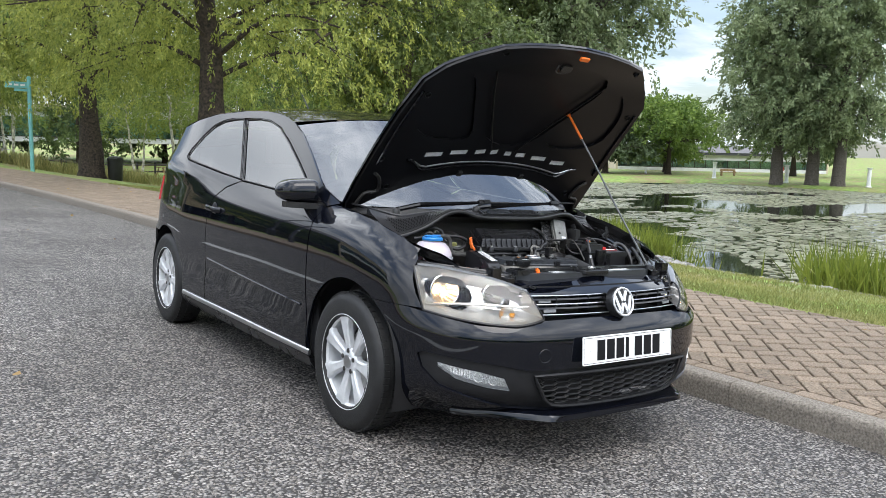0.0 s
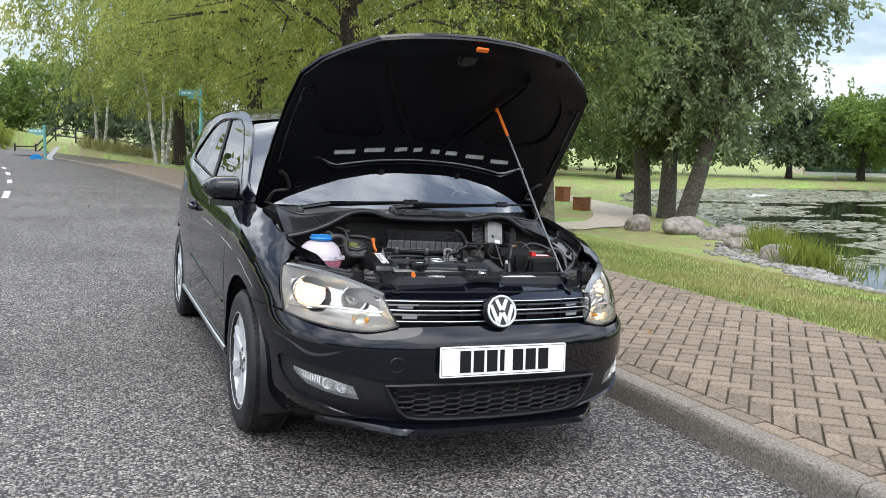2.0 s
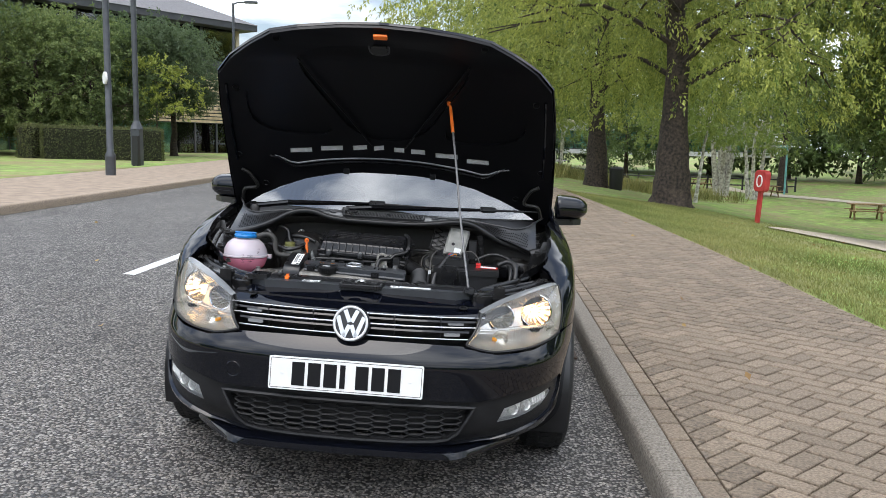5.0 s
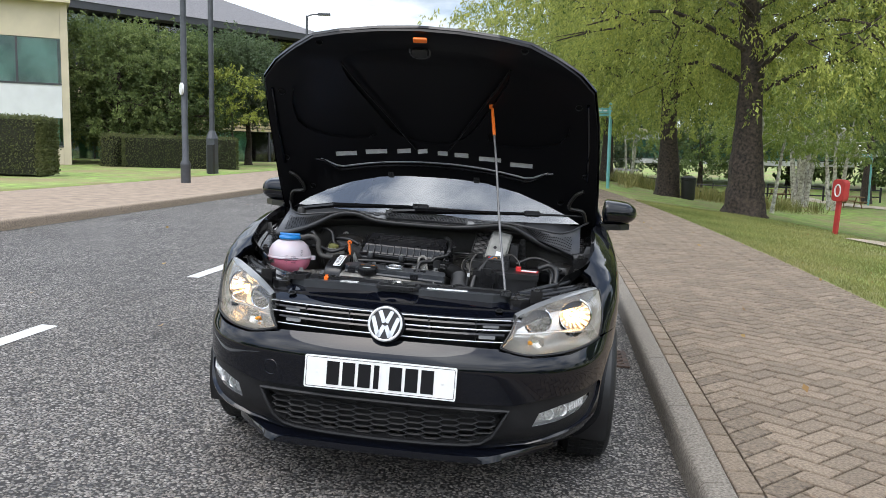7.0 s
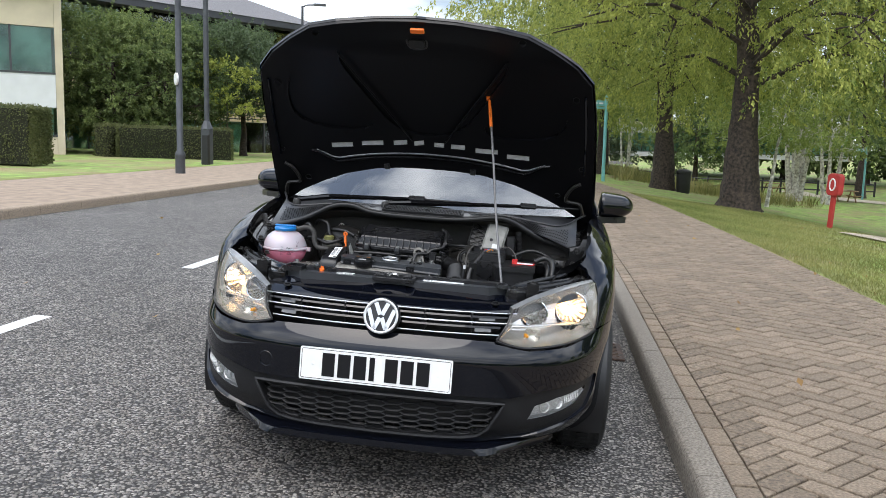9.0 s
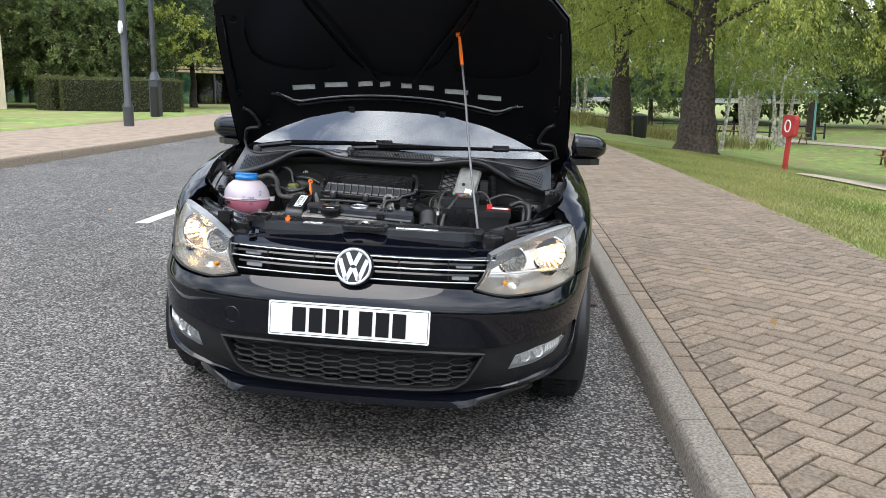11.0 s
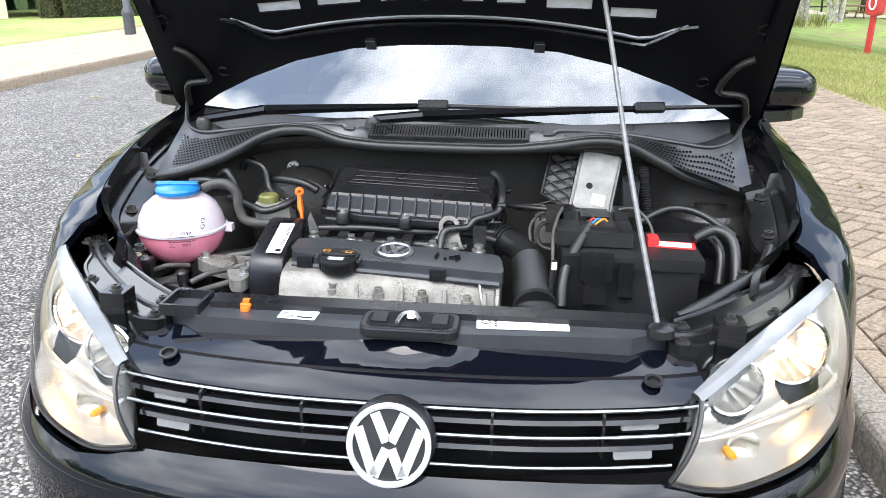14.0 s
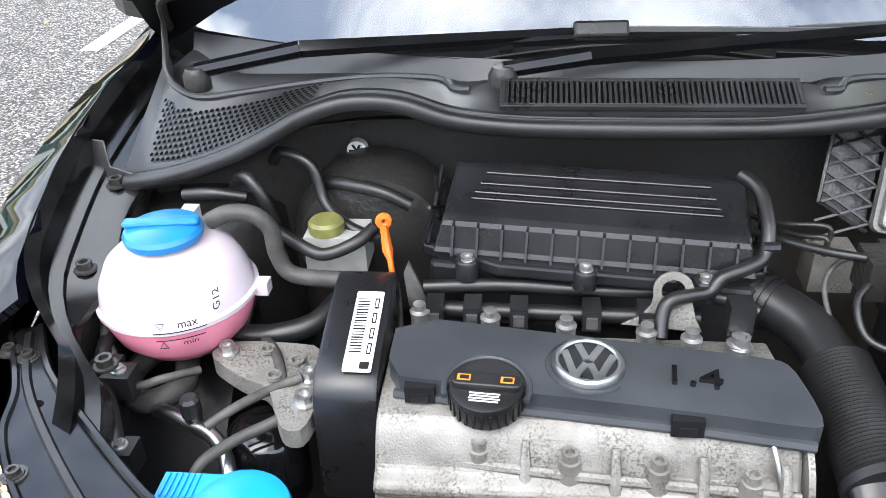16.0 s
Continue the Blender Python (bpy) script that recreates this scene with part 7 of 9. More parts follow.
# mount and plumbing at the driver's side
mount = part("engine_mount", (lambda bm: (prism(bm, chaikin([(-0.492, 0.572), (-0.480, 0.598), (-0.411, 0.600), (-0.352, 0.592), (-0.346, 0.46), (-0.372, 0.452), (-0.388, 0.480), (-0.406, 0.522), (-0.430, 0.528), (-0.462, 0.548)], 2), 0.690, 0.713), bm)[1])(bmesh.new()), M_CAST, car, "cast aluminium engine mount", bevel=0.005)
for x, y, r in ((-0.470, 0.577, 0.009), (-0.366, 0.538, 0.010), (-0.361, 0.498, 0.010)):
    bolt(x, y, 0.713, r, 0.012, mount, M_STEEL)
for x, y in ((-0.424, 0.580), (-0.404, 0.535), (-0.385, 0.562)):
    bm = bmesh.new(); lathe(bm, [(0.009, 0.715), (0.009, 0.719), (0.006, 0.719), (0.005, 0.712), (0, 0.712)], 12, Matrix.Translation((x, y, 0)), caps=False)
    part("mount_hole", bm, M_CAST, mount, smooth=True)
bm = bmesh.new(); lathe(bm, [(0.044, 0.56), (0.046, 0.640), (0.040, 0.652), (0.026, 0.660), (0, 0.660)], 24, Matrix.Translation((-0.420, 0.522, 0)), caps=False)
part("mount_bush", bm, M_GLOSS, mount, smooth=True)
hose("alloy_pipe", [(-0.552, 0.540, 0.655), (-0.530, 0.522, 0.668), (-0.500, 0.504, 0.672), (-0.470, 0.489, 0.672), (-0.446, 0.466, 0.668), (-0.433, 0.438, 0.655), (-0.430, 0.41, 0.60)], 0.0085, M_SATIN, None, "bare aluminium air conditioning pipe")
bm = bmesh.new(); lathe(bm, [(0.009, 0.69), (0.009, 0.705), (0.011, 0.708), (0.011, 0.728), (0.008, 0.732), (0, 0.732)], 10, Matrix.Translation((-0.490, 0.502, -0.022)), caps=False)
part("valve_cap", bm, M_PLASTIC_D, car)
hose("thin_hose", [(-0.372, 0.494, 0.705), (-0.395, 0.483, 0.696), (-0.430, 0.460, 0.690), (-0.456, 0.430, 0.684), (-0.470, 0.41, 0.65)], 0.0065, M_HOSE_G)
wash = part("washer_cap", (lambda bm: (lathe(bm, [(0.046, 0.69), (0.05, 0.702), (0.048, 0.708), (0.03, 0.716), (0.0, 0.718)], 28, Matrix.Translation((-0.392, 0.362, -0.004)), caps=False), bm)[1])(bmesh.new()), M_BLUE_L, car, "bright blue washer bottle flap cap", smooth=True)
block("cap_tab", -0.474, -0.415, 0.366, 0.400, 0.697, 0.706, M_BLUE_L, wash, bevel=0.004)
for k in range(6):
    block("tab_rib", -0.470 + k * 0.006, -0.468 + k * 0.006, 0.369, 0.398, 0.706, 0.708, M_BLUE_L, wash, bevel=0)
hose("washer_neck", [(-0.405, 0.375, 0.70), (-0.41, 0.38, 0.60), (-0.43, 0.40, 0.5)], 0.034, M_PLASTIC_D)
M_UNIT0 = material("greyed translucent plastic", (0.30, 0.30, 0.28), 0.4, vary=0.15, scale=40)
# brake servo, reservoir and hoses behind the tank
bm = bmesh.new(); lathe(bm, [(0.11, -0.05), (0.115, 0.0), (0.10, 0.03), (0.03, 0.05), (0.0, 0.05)], 28, frame_of((-0.33, 0.80, 0.74), (1, 0, 0), (0, 0, 1)), caps=False)
part("brake_servo", bm, M_DARK, car, smooth=True)
block("fluid_reservoir", -0.40, -0.325, 0.69, 0.74, 0.755, 0.80, M_UNIT0, None, "pale grey brake fluid reservoir", 0.008)
bm = bmesh.new(); lathe(bm, [(0.022, 0.80), (0.022, 0.812), (0.018, 0.816), (0, 0.816)], 18, Matrix.Translation((-0.375, 0.71, 0)), caps=False)
part("fluid_cap", bm, material("olive cap", (0.15, 0.15, 0.045), 0.5, vary=0.2, scale=80), car, "olive yellow fluid cap", smooth=True)
for pts, r in (([(-0.46, 0.80, 0.85), (-0.44, 0.78, 0.872), (-0.40, 0.765, 0.86), (-0.385, 0.75, 0.82), (-0.35, 0.72, 0.80), (-0.31, 0.71, 0.79)], 0.0075),
               ([(-0.40, 0.785, 0.83), (-0.36, 0.76, 0.838), (-0.31, 0.745, 0.835), (-0.275, 0.74, 0.82)], 0.0085),
               ([(-0.47, 0.73, 0.80), (-0.43, 0.70, 0.80), (-0.40, 0.68, 0.795), (-0.37, 0.67, 0.79), (-0.335, 0.68, 0.80), (-0.315, 0.70, 0.81)], 0.008),
               ([(-0.50, 0.76, 0.84), (-0.475, 0.74, 0.855), (-0.455, 0.73, 0.83), (-0.45, 0.74, 0.79)], 0.008),
               ([(-0.56, 0.74, 0.83), (-0.52, 0.735, 0.835), (-0.48, 0.74, 0.828)], 0.008),
               ([(-0.61, 0.53, 0.70), (-0.585, 0.50, 0.71), (-0.56, 0.46, 0.70), (-0.55, 0.43, 0.66)], 0.012),
               ([(-0.62, 0.62, 0.72), (-0.61, 0.56, 0.72), (-0.59, 0.50, 0.69), (-0.57, 0.46, 0.64)], 0.009)):
    hose("bay_hose", pts, r)
M_WIRE = material("dusty grey cable wrap", (0.05, 0.047, 0.043), 0.6, vary=0.4, scale=60)
for pts, r in (([(0.225, 0.64, 0.822), (0.20, 0.645, 0.81), (0.185, 0.63, 0.79), (0.19, 0.60, 0.76), (0.21, 0.57, 0.72)], 0.003), ([(0.245, 0.61, 0.836), (0.235, 0.57, 0.826), (0.228, 0.53, 0.80), (0.23, 0.49, 0.75)], 0.0035),
               ([(0.355, 0.62, 0.836), (0.385, 0.615, 0.84), (0.41, 0.60, 0.82), (0.42, 0.585, 0.795)], 0.003), ([(-0.50, 0.56, 0.70), (-0.53, 0.53, 0.71), (-0.565, 0.53, 0.70), (-0.60, 0.56, 0.715)], 0.005),
               ([(-0.61, 0.68, 0.75), (-0.625, 0.63, 0.745), (-0.615, 0.58, 0.725), (-0.575, 0.54, 0.69)], 0.006), ([(-0.44, 0.62, 0.70), (-0.41, 0.57, 0.715), (-0.385, 0.51, 0.705), (-0.36, 0.46, 0.69)], 0.006), ([(-0.46, 0.47, 0.70), (-0.43, 0.49, 0.712), (-0.40, 0.52, 0.712), (-0.37, 0.53, 0.72)], 0.0055)):
    hose("bay_cable", pts, r, M_WIRE)
for x, y, z in ((-0.595, 0.535, 0.715), (-0.575, 0.525, 0.712), (-0.545, 0.445, 0.68)):
    block("connector", x - 0.016, x + 0.016, y - 0.014, y + 0.014, z - 0.02, z + 0.012, M_PLASTIC_D, None, "", 0.003)
    bolt(x, y, z + 0.012, 0.006, 0.006, None, material("pale plastic plug", (0.35, 0.33, 0.24), 0.6, vary=0.2, scale=50) if x < -0.59 else M_STEEL)
# intake pipe with bellows
trunk_pts = [(0.112, 0.668, 0.758), (0.128, 0.654, 0.756), (0.152, 0.632, 0.752), (0.174, 0.602, 0.746), (0.186, 0.562, 0.737)]
intake = hose("intake_pipe", trunk_pts, 0.0275, M_HOSE, None, "smooth black intake elbow", 20)
for k in range(4):
    q = Vector(trunk_pts[0]).lerp(Vector(trunk_pts[2]), 0.15 + 0.17 * k); d_ = (Vector(trunk_pts[2]) - Vector(trunk_pts[0])).normalized()
    bm = bmesh.new(); tube(bm, [q - d_ * 0.0025, q + d_ * 0.0025], 0.0315, 20)
    part("cuff_ring", bm, M_HOSE, intake, smooth=True)
bm = bmesh.new(); pts, rad = [], []
for k in range(65):
    t = k / 64
    pts.append((0.186 + 0.012 * t, 0.562 - 0.128 * t, 0.737 - 0.037 * t)); rad.append(0.0325 + 0.003 * t + (0.0028 if k % 2 else 0.0))
tube(bm, pts, rad, 24)
part("bellows", bm, M_HOSE, intake, "ribbed rubber bellows", smooth=True)
bm = bmesh.new(); tube(bm, [(0.198, 0.437, 0.7005), (0.199, 0.428, 0.698)], 0.0395, 24)
part("bellows_cuff", bm, M_PLASTIC_D, intake, smooth=True)
# the snout flattens from round into a wide rectangle
bm = bmesh.new(); rows = []
for t in np.linspace(0, 1, 6):
    c_ = Vector((0.199, 0.430, 0.698)).lerp(Vector((0.222, 0.355, 0.655)), float(t))
    w_, h_, e_ = 0.037 + 0.012 * t, 0.037 - 0.015 * t, 1 - 0.55 * t
    rows.append([bm.verts.new(c_ + Vector((1, 0, -0.1)) * (w_ * math.copysign(abs(math.cos(a)) ** e_, math.cos(a))) + Vector((0, 0.45, 0.9)) * (h_ * math.copysign(abs(math.sin(a)) ** e_, math.sin(a)))) for a in np.linspace(0, 2 * math.pi, 29)[:-1]])
for a, b in zip(rows, rows[1:]):
    for k in range(28):
        bm.faces.new((a[k], a[(k + 1) % 28], b[(k + 1) % 28], b[k]))
bmesh.ops.recalc_face_normals(bm, faces=bm.faces)
part("intake_snout", bm, M_PLASTIC, intake, smooth=True)

# brake pressure block and pipes
block("valve_block", 0.195, 0.245, 0.70, 0.745, 0.735, 0.785, M_CAST, None, "aluminium brake valve block", 0.004)
for k in range(2):
    y = 0.70 + 0.02 * k
    hose("brake_pipe", [(0.205 + 0.008 * k, y, 0.785), (0.205 + 0.008 * k, y + 0.004, 0.805 + 0.004 * k), (0.18 - 0.01 * k, y + 0.02, 0.80 + 0.004 * k), (0.16 - 0.01 * k, y + 0.06, 0.79), (0.13, 0.86, 0.77)], 0.003, M_DARK)
# battery with its fuse carrier
battery = block("battery", 0.250, 0.490, 0.475, 0.635, 0.55, 0.775, M_PLASTIC_D, None, "black car battery in a plastic tray", 0.006)
block("battery_lid", 0.244, 0.496, 0.470, 0.64, 0.765, 0.787, M_PLASTIC_D, battery, "", 0.005)
part("battery_label", prismed(rounded(0.075, 0.034, 0.003), 0, 0.0012, Matrix.Translation((0.455, 0.552, 0.789)) @ pose(0, 0, 0, 4, 0, -6)), M_RED, battery, "red-edged white warning label")
part("label_field", prismed(rounded(0.062, 0.023, 0.002), 0.0012, 0.0018, Matrix.Translation((0.455, 0.552, 0.789)) @ pose(0, 0, 0, 4, 0, -6)), M_LABEL, battery)
block("terminal_cover", 0.405, 0.425, 0.545, 0.575, 0.787, 0.803, M_RED, battery, "red terminal cover", 0.003)
fuse = block("fuse_carrier", 0.235, 0.375, 0.52, 0.665, 0.790, 0.818, M_PLASTIC_D, None, "black fuse carrier on the battery", 0.004)
for x0, x1, y0, y1, z1 in ((0.24, 0.27, 0.60, 0.66, 0.832), (0.28, 0.335, 0.59, 0.65, 0.828), (0.29, 0.35, 0.53, 0.575, 0.826), (0.345, 0.372, 0.60, 0.655, 0.834)):
    block("fuse_lid", x0, x1, y0, y1, 0.815, z1, M_PLASTIC, fuse, "", 0.003)
block("relay", 0.215, 0.248, 0.60, 0.645, 0.79, 0.835, M_DARK, fuse, "grey-black relay", 0.003)
block("fuse_clip", 0.285, 0.325, 0.458, 0.475, 0.70, 0.80, M_PLASTIC, fuse, "black retaining clip", 0.003)
for x in (0.283, 0.327):
    block("clip_ear", x - 0.007, x + 0.007, 0.455, 0.47, 0.745, 0.80, M_PLASTIC, fuse, "", 0.002)
block("fuse_clip", 0.345, 0.372, 0.462, 0.475, 0.715, 0.78, M_PLASTIC, fuse, "", 0.003)
hose("cable_loom", [(0.245, 0.44, 0.70), (0.25, 0.47, 0.755), (0.275, 0.515, 0.80), (0.295, 0.545, 0.826)], 0.010, M_HOSE)
for k, mt in enumerate((M_RED, M_BLUE, M_YEL)):
    hose("wire", [(0.292 + 0.006 * k, 0.54, 0.827), (0.30 + 0.01 * k, 0.555, 0.834), (0.316 + 0.006 * k, 0.558, 0.829)], 0.0022, mt)
for pts, r in (([(0.24, 0.62, 0.80), (0.215, 0.60, 0.81), (0.20, 0.58, 0.80), (0.205, 0.55, 0.78), (0.235, 0.53, 0.775)], 0.004), ([(0.225, 0.62, 0.83), (0.19, 0.63, 0.83), (0.15, 0.66, 0.825), (0.12, 0.69, 0.82)], 0.005),
               ([(0.23, 0.46, 0.78), (0.225, 0.45, 0.70), (0.235, 0.44, 0.60)], 0.006), ([(0.49, 0.56, 0.80), (0.53, 0.575, 0.815), (0.56, 0.55, 0.80), (0.56, 0.50, 0.74), (0.55, 0.47, 0.66)], 0.010),
               ([(0.50, 0.60, 0.79), (0.53, 0.60, 0.79), (0.545, 0.57, 0.77), (0.54, 0.54, 0.72)], 0.009), ([(0.40, 0.66, 0.80), (0.46, 0.68, 0.825), (0.52, 0.67, 0.82), (0.58, 0.62, 0.79)], 0.007),
               ([(0.43, 0.33, 0.735), (0.47, 0.36, 0.745), (0.53, 0.42, 0.755), (0.60, 0.50, 0.765), (0.63, 0.56, 0.79)], 0.010)):
    hose("bay_hose", pts, r)
block("cable_clip", 0.225, 0.235, 0.452, 0.462, 0.765, 0.779, M_GREYLABEL, None, "pale cable clip", 0.002)
# control unit on its lattice bracket
um = frame_of((0.318, 0.762, 0.852), (1, -0.05, -0.18), (0.5, 0.5, 0.85))
M_UNIT = material("grey cast housing", (0.22, 0.22, 0.205), 0.5, 0.4, vary=0.15, scale=50, bump=0.2, bump_scale=200)
ecu = part("control_unit", prismed(rounded(0.078, 0.128, 0.008), 0, 0.014, um), M_UNIT, car, "silver aluminium engine control unit", bevel=0.003)
part("unit_rim", prismed(rounded(0.088, 0.136, 0.01), -0.008, 0.003, um), M_UNIT, ecu)
part("unit_label", prismed(rounded(0.028, 0.024, 0.002), 0.0142, 0.015, um @ Matrix.Translation((0.012, -0.038, 0))), M_LABEL, ecu, "white label")
# black disc painted for the shade in a hole
bm = bmesh.new(); lathe(bm, [(0.007, 0.0142), (0.007, 0.0148), (0, 0.0148)], 14, um @ Matrix.Translation((-0.012, -0.012, 0)), caps=False)
part("unit_hole_shade", bm, M_INK, ecu)
bracket = part("unit_bracket", tubed([um @ Vector(v) for v in ((-0.045, -0.07, -0.008), (-0.105, -0.045, -0.01), (-0.105, 0.05, -0.01), (-0.085, 0.07, -0.01), (-0.045, 0.06, -0.008))], 0.003, 5, 1), M_DARK, ecu, "black lattice bracket")
for k in range(6):
    for d in (-1, 1):
        part("lattice_bar", tubed([um @ Vector((-0.045, -0.06 + k * 0.022, -0.006)), um @ Vector((-0.105, -0.06 + k * 0.022 + d * 0.03, -0.01))], 0.002, 4, 1), M_PLASTIC, ecu)
part("bracket_sheet", prismed([(-0.10, -0.042), (-0.045, -0.065), (-0.045, 0.055), (-0.10, 0.047)], -0.02, -0.016, um), M_DARK, ecu)
block("unit_plug", 0.372, 0.402, 0.70, 0.76, 0.80, 0.872, M_PLASTIC_D, None, "black control unit plug", 0.004)
bm = bmesh.new(); pts, rad = [], []
for k in range(45):
    t = k / 44
    pts.append((0.415 + 0.012 * t, 0.77 - 0.05 * t, 0.888 - 0.11 * t + 0.0 * t)); rad.append(0.0115 + (0.0022 if k % 2 else 0))
tube(bm, pts, rad, 12)
part("conduit", bm, M_HOSE, car, "ribbed black conduit", smooth=True)
block("wheel_house_pad", 0.43, 0.60, 0.64, 0.80, 0.74, 0.775, M_GLOSS, None, "crumpled shiny black cover", 0.02)

# cabin seen through the glass
block("dashboard", -0.62, 0.62, 1.16, 1.62, 0.62, 0.90, M_INTERIOR, None, "dark grey dashboard", 0.05)
bm = bmesh.new(); tube(bm, [Vector((-0.36 + 0.18 * math.cos(a), 1.68 + 0.06 * math.sin(a), 0.86 + 0.165 * math.sin(a))) for a in np.linspace(0, 2 * math.pi, 33)[:-1]], 0.015, 8, closed=True)
tube(bm, [(-0.54, 1.68, 0.86), (-0.18, 1.68, 0.86)], 0.02, 8)
part("steering_wheel", bm, M_INTERIOR, car, "dark steering wheel", smooth=True)
for x in (-0.36, 0.36):
    seat = block("seat", x - 0.24, x + 0.24, 1.95, 2.45, 0.38, 0.58, M_INTERIOR, None, "dark cloth front seat", 0.06)
    block("seat_back", x - 0.23, x + 0.23, 2.36, 2.5, 0.5, 1.08, M_INTERIOR, seat, "", 0.06)
    block("headrest", x - 0.12, x + 0.12, 2.42, 2.52, 1.10, 1.27, M_INTERIOR, seat, "", 0.04)
block("rear_seat", -0.6, 0.6, 2.95, 3.2, 0.45, 1.0, M_INTERIOR, None, "dark rear bench", 0.06)
block("cabin_floor", -0.72, 0.72, 1.1, 3.6, 0.24, 0.30, M_INTERIOR, None, "", 0)
block("rear_mirror", -0.10, 0.10, 1.66, 1.69, 1.26, 1.32, M_PLASTIC_D, None, "interior mirror", 0.01)
bm = bmesh.new(); tube(bm, [(0, 2.9, 1.44), (0, 3.05, 1.58)], [0.006, 0.003], 6)
part("aerial", bm, M_PLASTIC_D, car, "short black roof aerial")

# ---- plants ----
rng = np.random.default_rng(7)


def leaf_mat(name, c1, c2, rough=0.6):
    m = bpy.data.materials.new(name)
    m.use_nodes = True
    n, l = m.node_tree.nodes, m.node_tree.links
    b = n["Principled BSDF"]
    g = n.new("ShaderNodeNewGeometry")
    r = n.new("ShaderNodeValToRGB")
    r.color_ramp.elements[0].color, r.color_ramp.elements[1].color = (*c1, 1), (*c2, 1)
    tc = n.new("ShaderNodeTexCoord"); t = n.new("ShaderNodeTexNoise"); t.inputs["Scale"].default_value = 0.5; t.inputs["Detail"].default_value = 3
    l.new(tc.outputs["Object"], t.inputs["Vector"])
    mx = n.new("ShaderNodeMath"); mx.operation = "MULTIPLY_ADD"; mx.inputs[1].default_value = 0.55
    l.new(g.outputs["Random Per Island"], mx.inputs[0])
    ml = n.new("ShaderNodeMapRange"); ml.inputs[1].default_value, ml.inputs[2].default_value, ml.inputs[3].default_value, ml.inputs[4].default_value = 0.3, 0.7, -0.05, 0.5
    l.new(t.outputs["Fac"], ml.inputs[0]); l.new(ml.outputs[0], mx.inputs[2])
    l.new(mx.outputs[0], r.inputs[0]); l.new(r.outputs[0], b.inputs["Base Color"])
    b.inputs["Roughness"].default_value = rough
    tr = n.new("ShaderNodeBsdfTranslucent"); l.new(r.outputs[0], tr.inputs[0])
    ms = n.new("ShaderNodeMixShader"); ms.inputs[0].default_value = 0.45
    l.new(b.outputs[0], ms.inputs[1]); l.new(tr.outputs[0], ms.inputs[2]); l.new(ms.outputs[0], n["Material Output"].inputs[0])
    return m


def leaves_mesh(pos, along, length, width, mat, parent, name="crown", label=""):
    """Many small folded leaves: one diamond of two triangles at each place."""
    k = len(pos)
    along = along / (np.linalg.norm(along, axis=1, keepdims=True) + 1e-9)
    side = np.cross(along, rng.normal(size=(k, 3)))
    side = side / (np.linalg.norm(side, axis=1, keepdims=True) + 1e-9)
    ln, wd = (length * rng.uniform(0.6, 1.3, k))[:, None], (width * rng.uniform(0.6, 1.3, k))[:, None]
    nrm = np.cross(along, side)
    v = np.stack([pos, pos + along * ln * 0.5 + side * wd + nrm * wd * 0.3, pos + along * ln, pos + along * ln * 0.5 - side * wd + nrm * wd * 0.3], 1).reshape(-1, 3)
    idx = np.arange(k)[:, None] * 4
    f = np.concatenate([idx + (0, 1, 2), idx + (0, 2, 3)])
    me = bpy.data.meshes.new(name)
    me.vertices.add(len(v)); me.vertices.foreach_set("co", v.ravel().astype(np.float32))
    me.loops.add(len(f) * 3); me.loops.foreach_set("vertex_index", f.ravel().astype(np.int32))
    me.polygons.add(len(f)); me.polygons.foreach_set("loop_start", np.arange(0, len(f) * 3, 3, dtype=np.int32)); me.polygons.foreach_set("loop_total", np.full(len(f), 3, np.int32))
    me.update(); me.validate()
    me.materials.append(mat)
    ob = new(name, me)
    ob.parent = parent
    if label:
        ob["label"] = label
    return ob


M_BARK = material("dark ridged bark", (0.046, 0.033, 0.025), 0.9, vary=0.7, scale=14, bump=1.0, bump_scale=26, colour2=(0.012, 0.010, 0.009))
M_BARK_G = material("grey-brown bark", (0.10, 0.085, 0.07), 0.9, vary=0.4, scale=9, bump=1.0, bump_scale=35, colour2=(0.05, 0.042, 0.035))
M_BIRCH = material("white birch bark", (0.55, 0.53, 0.49), 0.8, vary=0.3, scale=6, bump=0.4, bump_scale=30, colour2=(0.22, 0.2, 0.18))
L_CYPRESS = leaf_mat("yellowing feathery needles", (0.066, 0.125, 0.026), (0.54, 0.56, 0.135))
L_OAK = leaf_mat("mid green leaves", (0.061, 0.122, 0.024), (0.245, 0.337, 0.072))
L_WILLOW = leaf_mat("grey green willow leaves", (0.091, 0.139, 0.061), (0.347, 0.408, 0.214))
L_ALDER = leaf_mat("dull green leaves", (0.034, 0.068, 0.018), (0.27, 0.33, 0.11))
L_DARK = leaf_mat("dark green leaves", (0.040, 0.076, 0.026), (0.19, 0.25, 0.085))
L_PINE = leaf_mat("blue green needles", (0.035, 0.066, 0.034), (0.15, 0.20, 0.09))
L_LIME = leaf_mat("lime yellow leaves", (0.16, 0.215, 0.035), (0.50, 0.54, 0.12))
L_BIRCH = leaf_mat("pale green birch leaves", (0.102, 0.163, 0.041), (0.388, 0.449, 0.122))


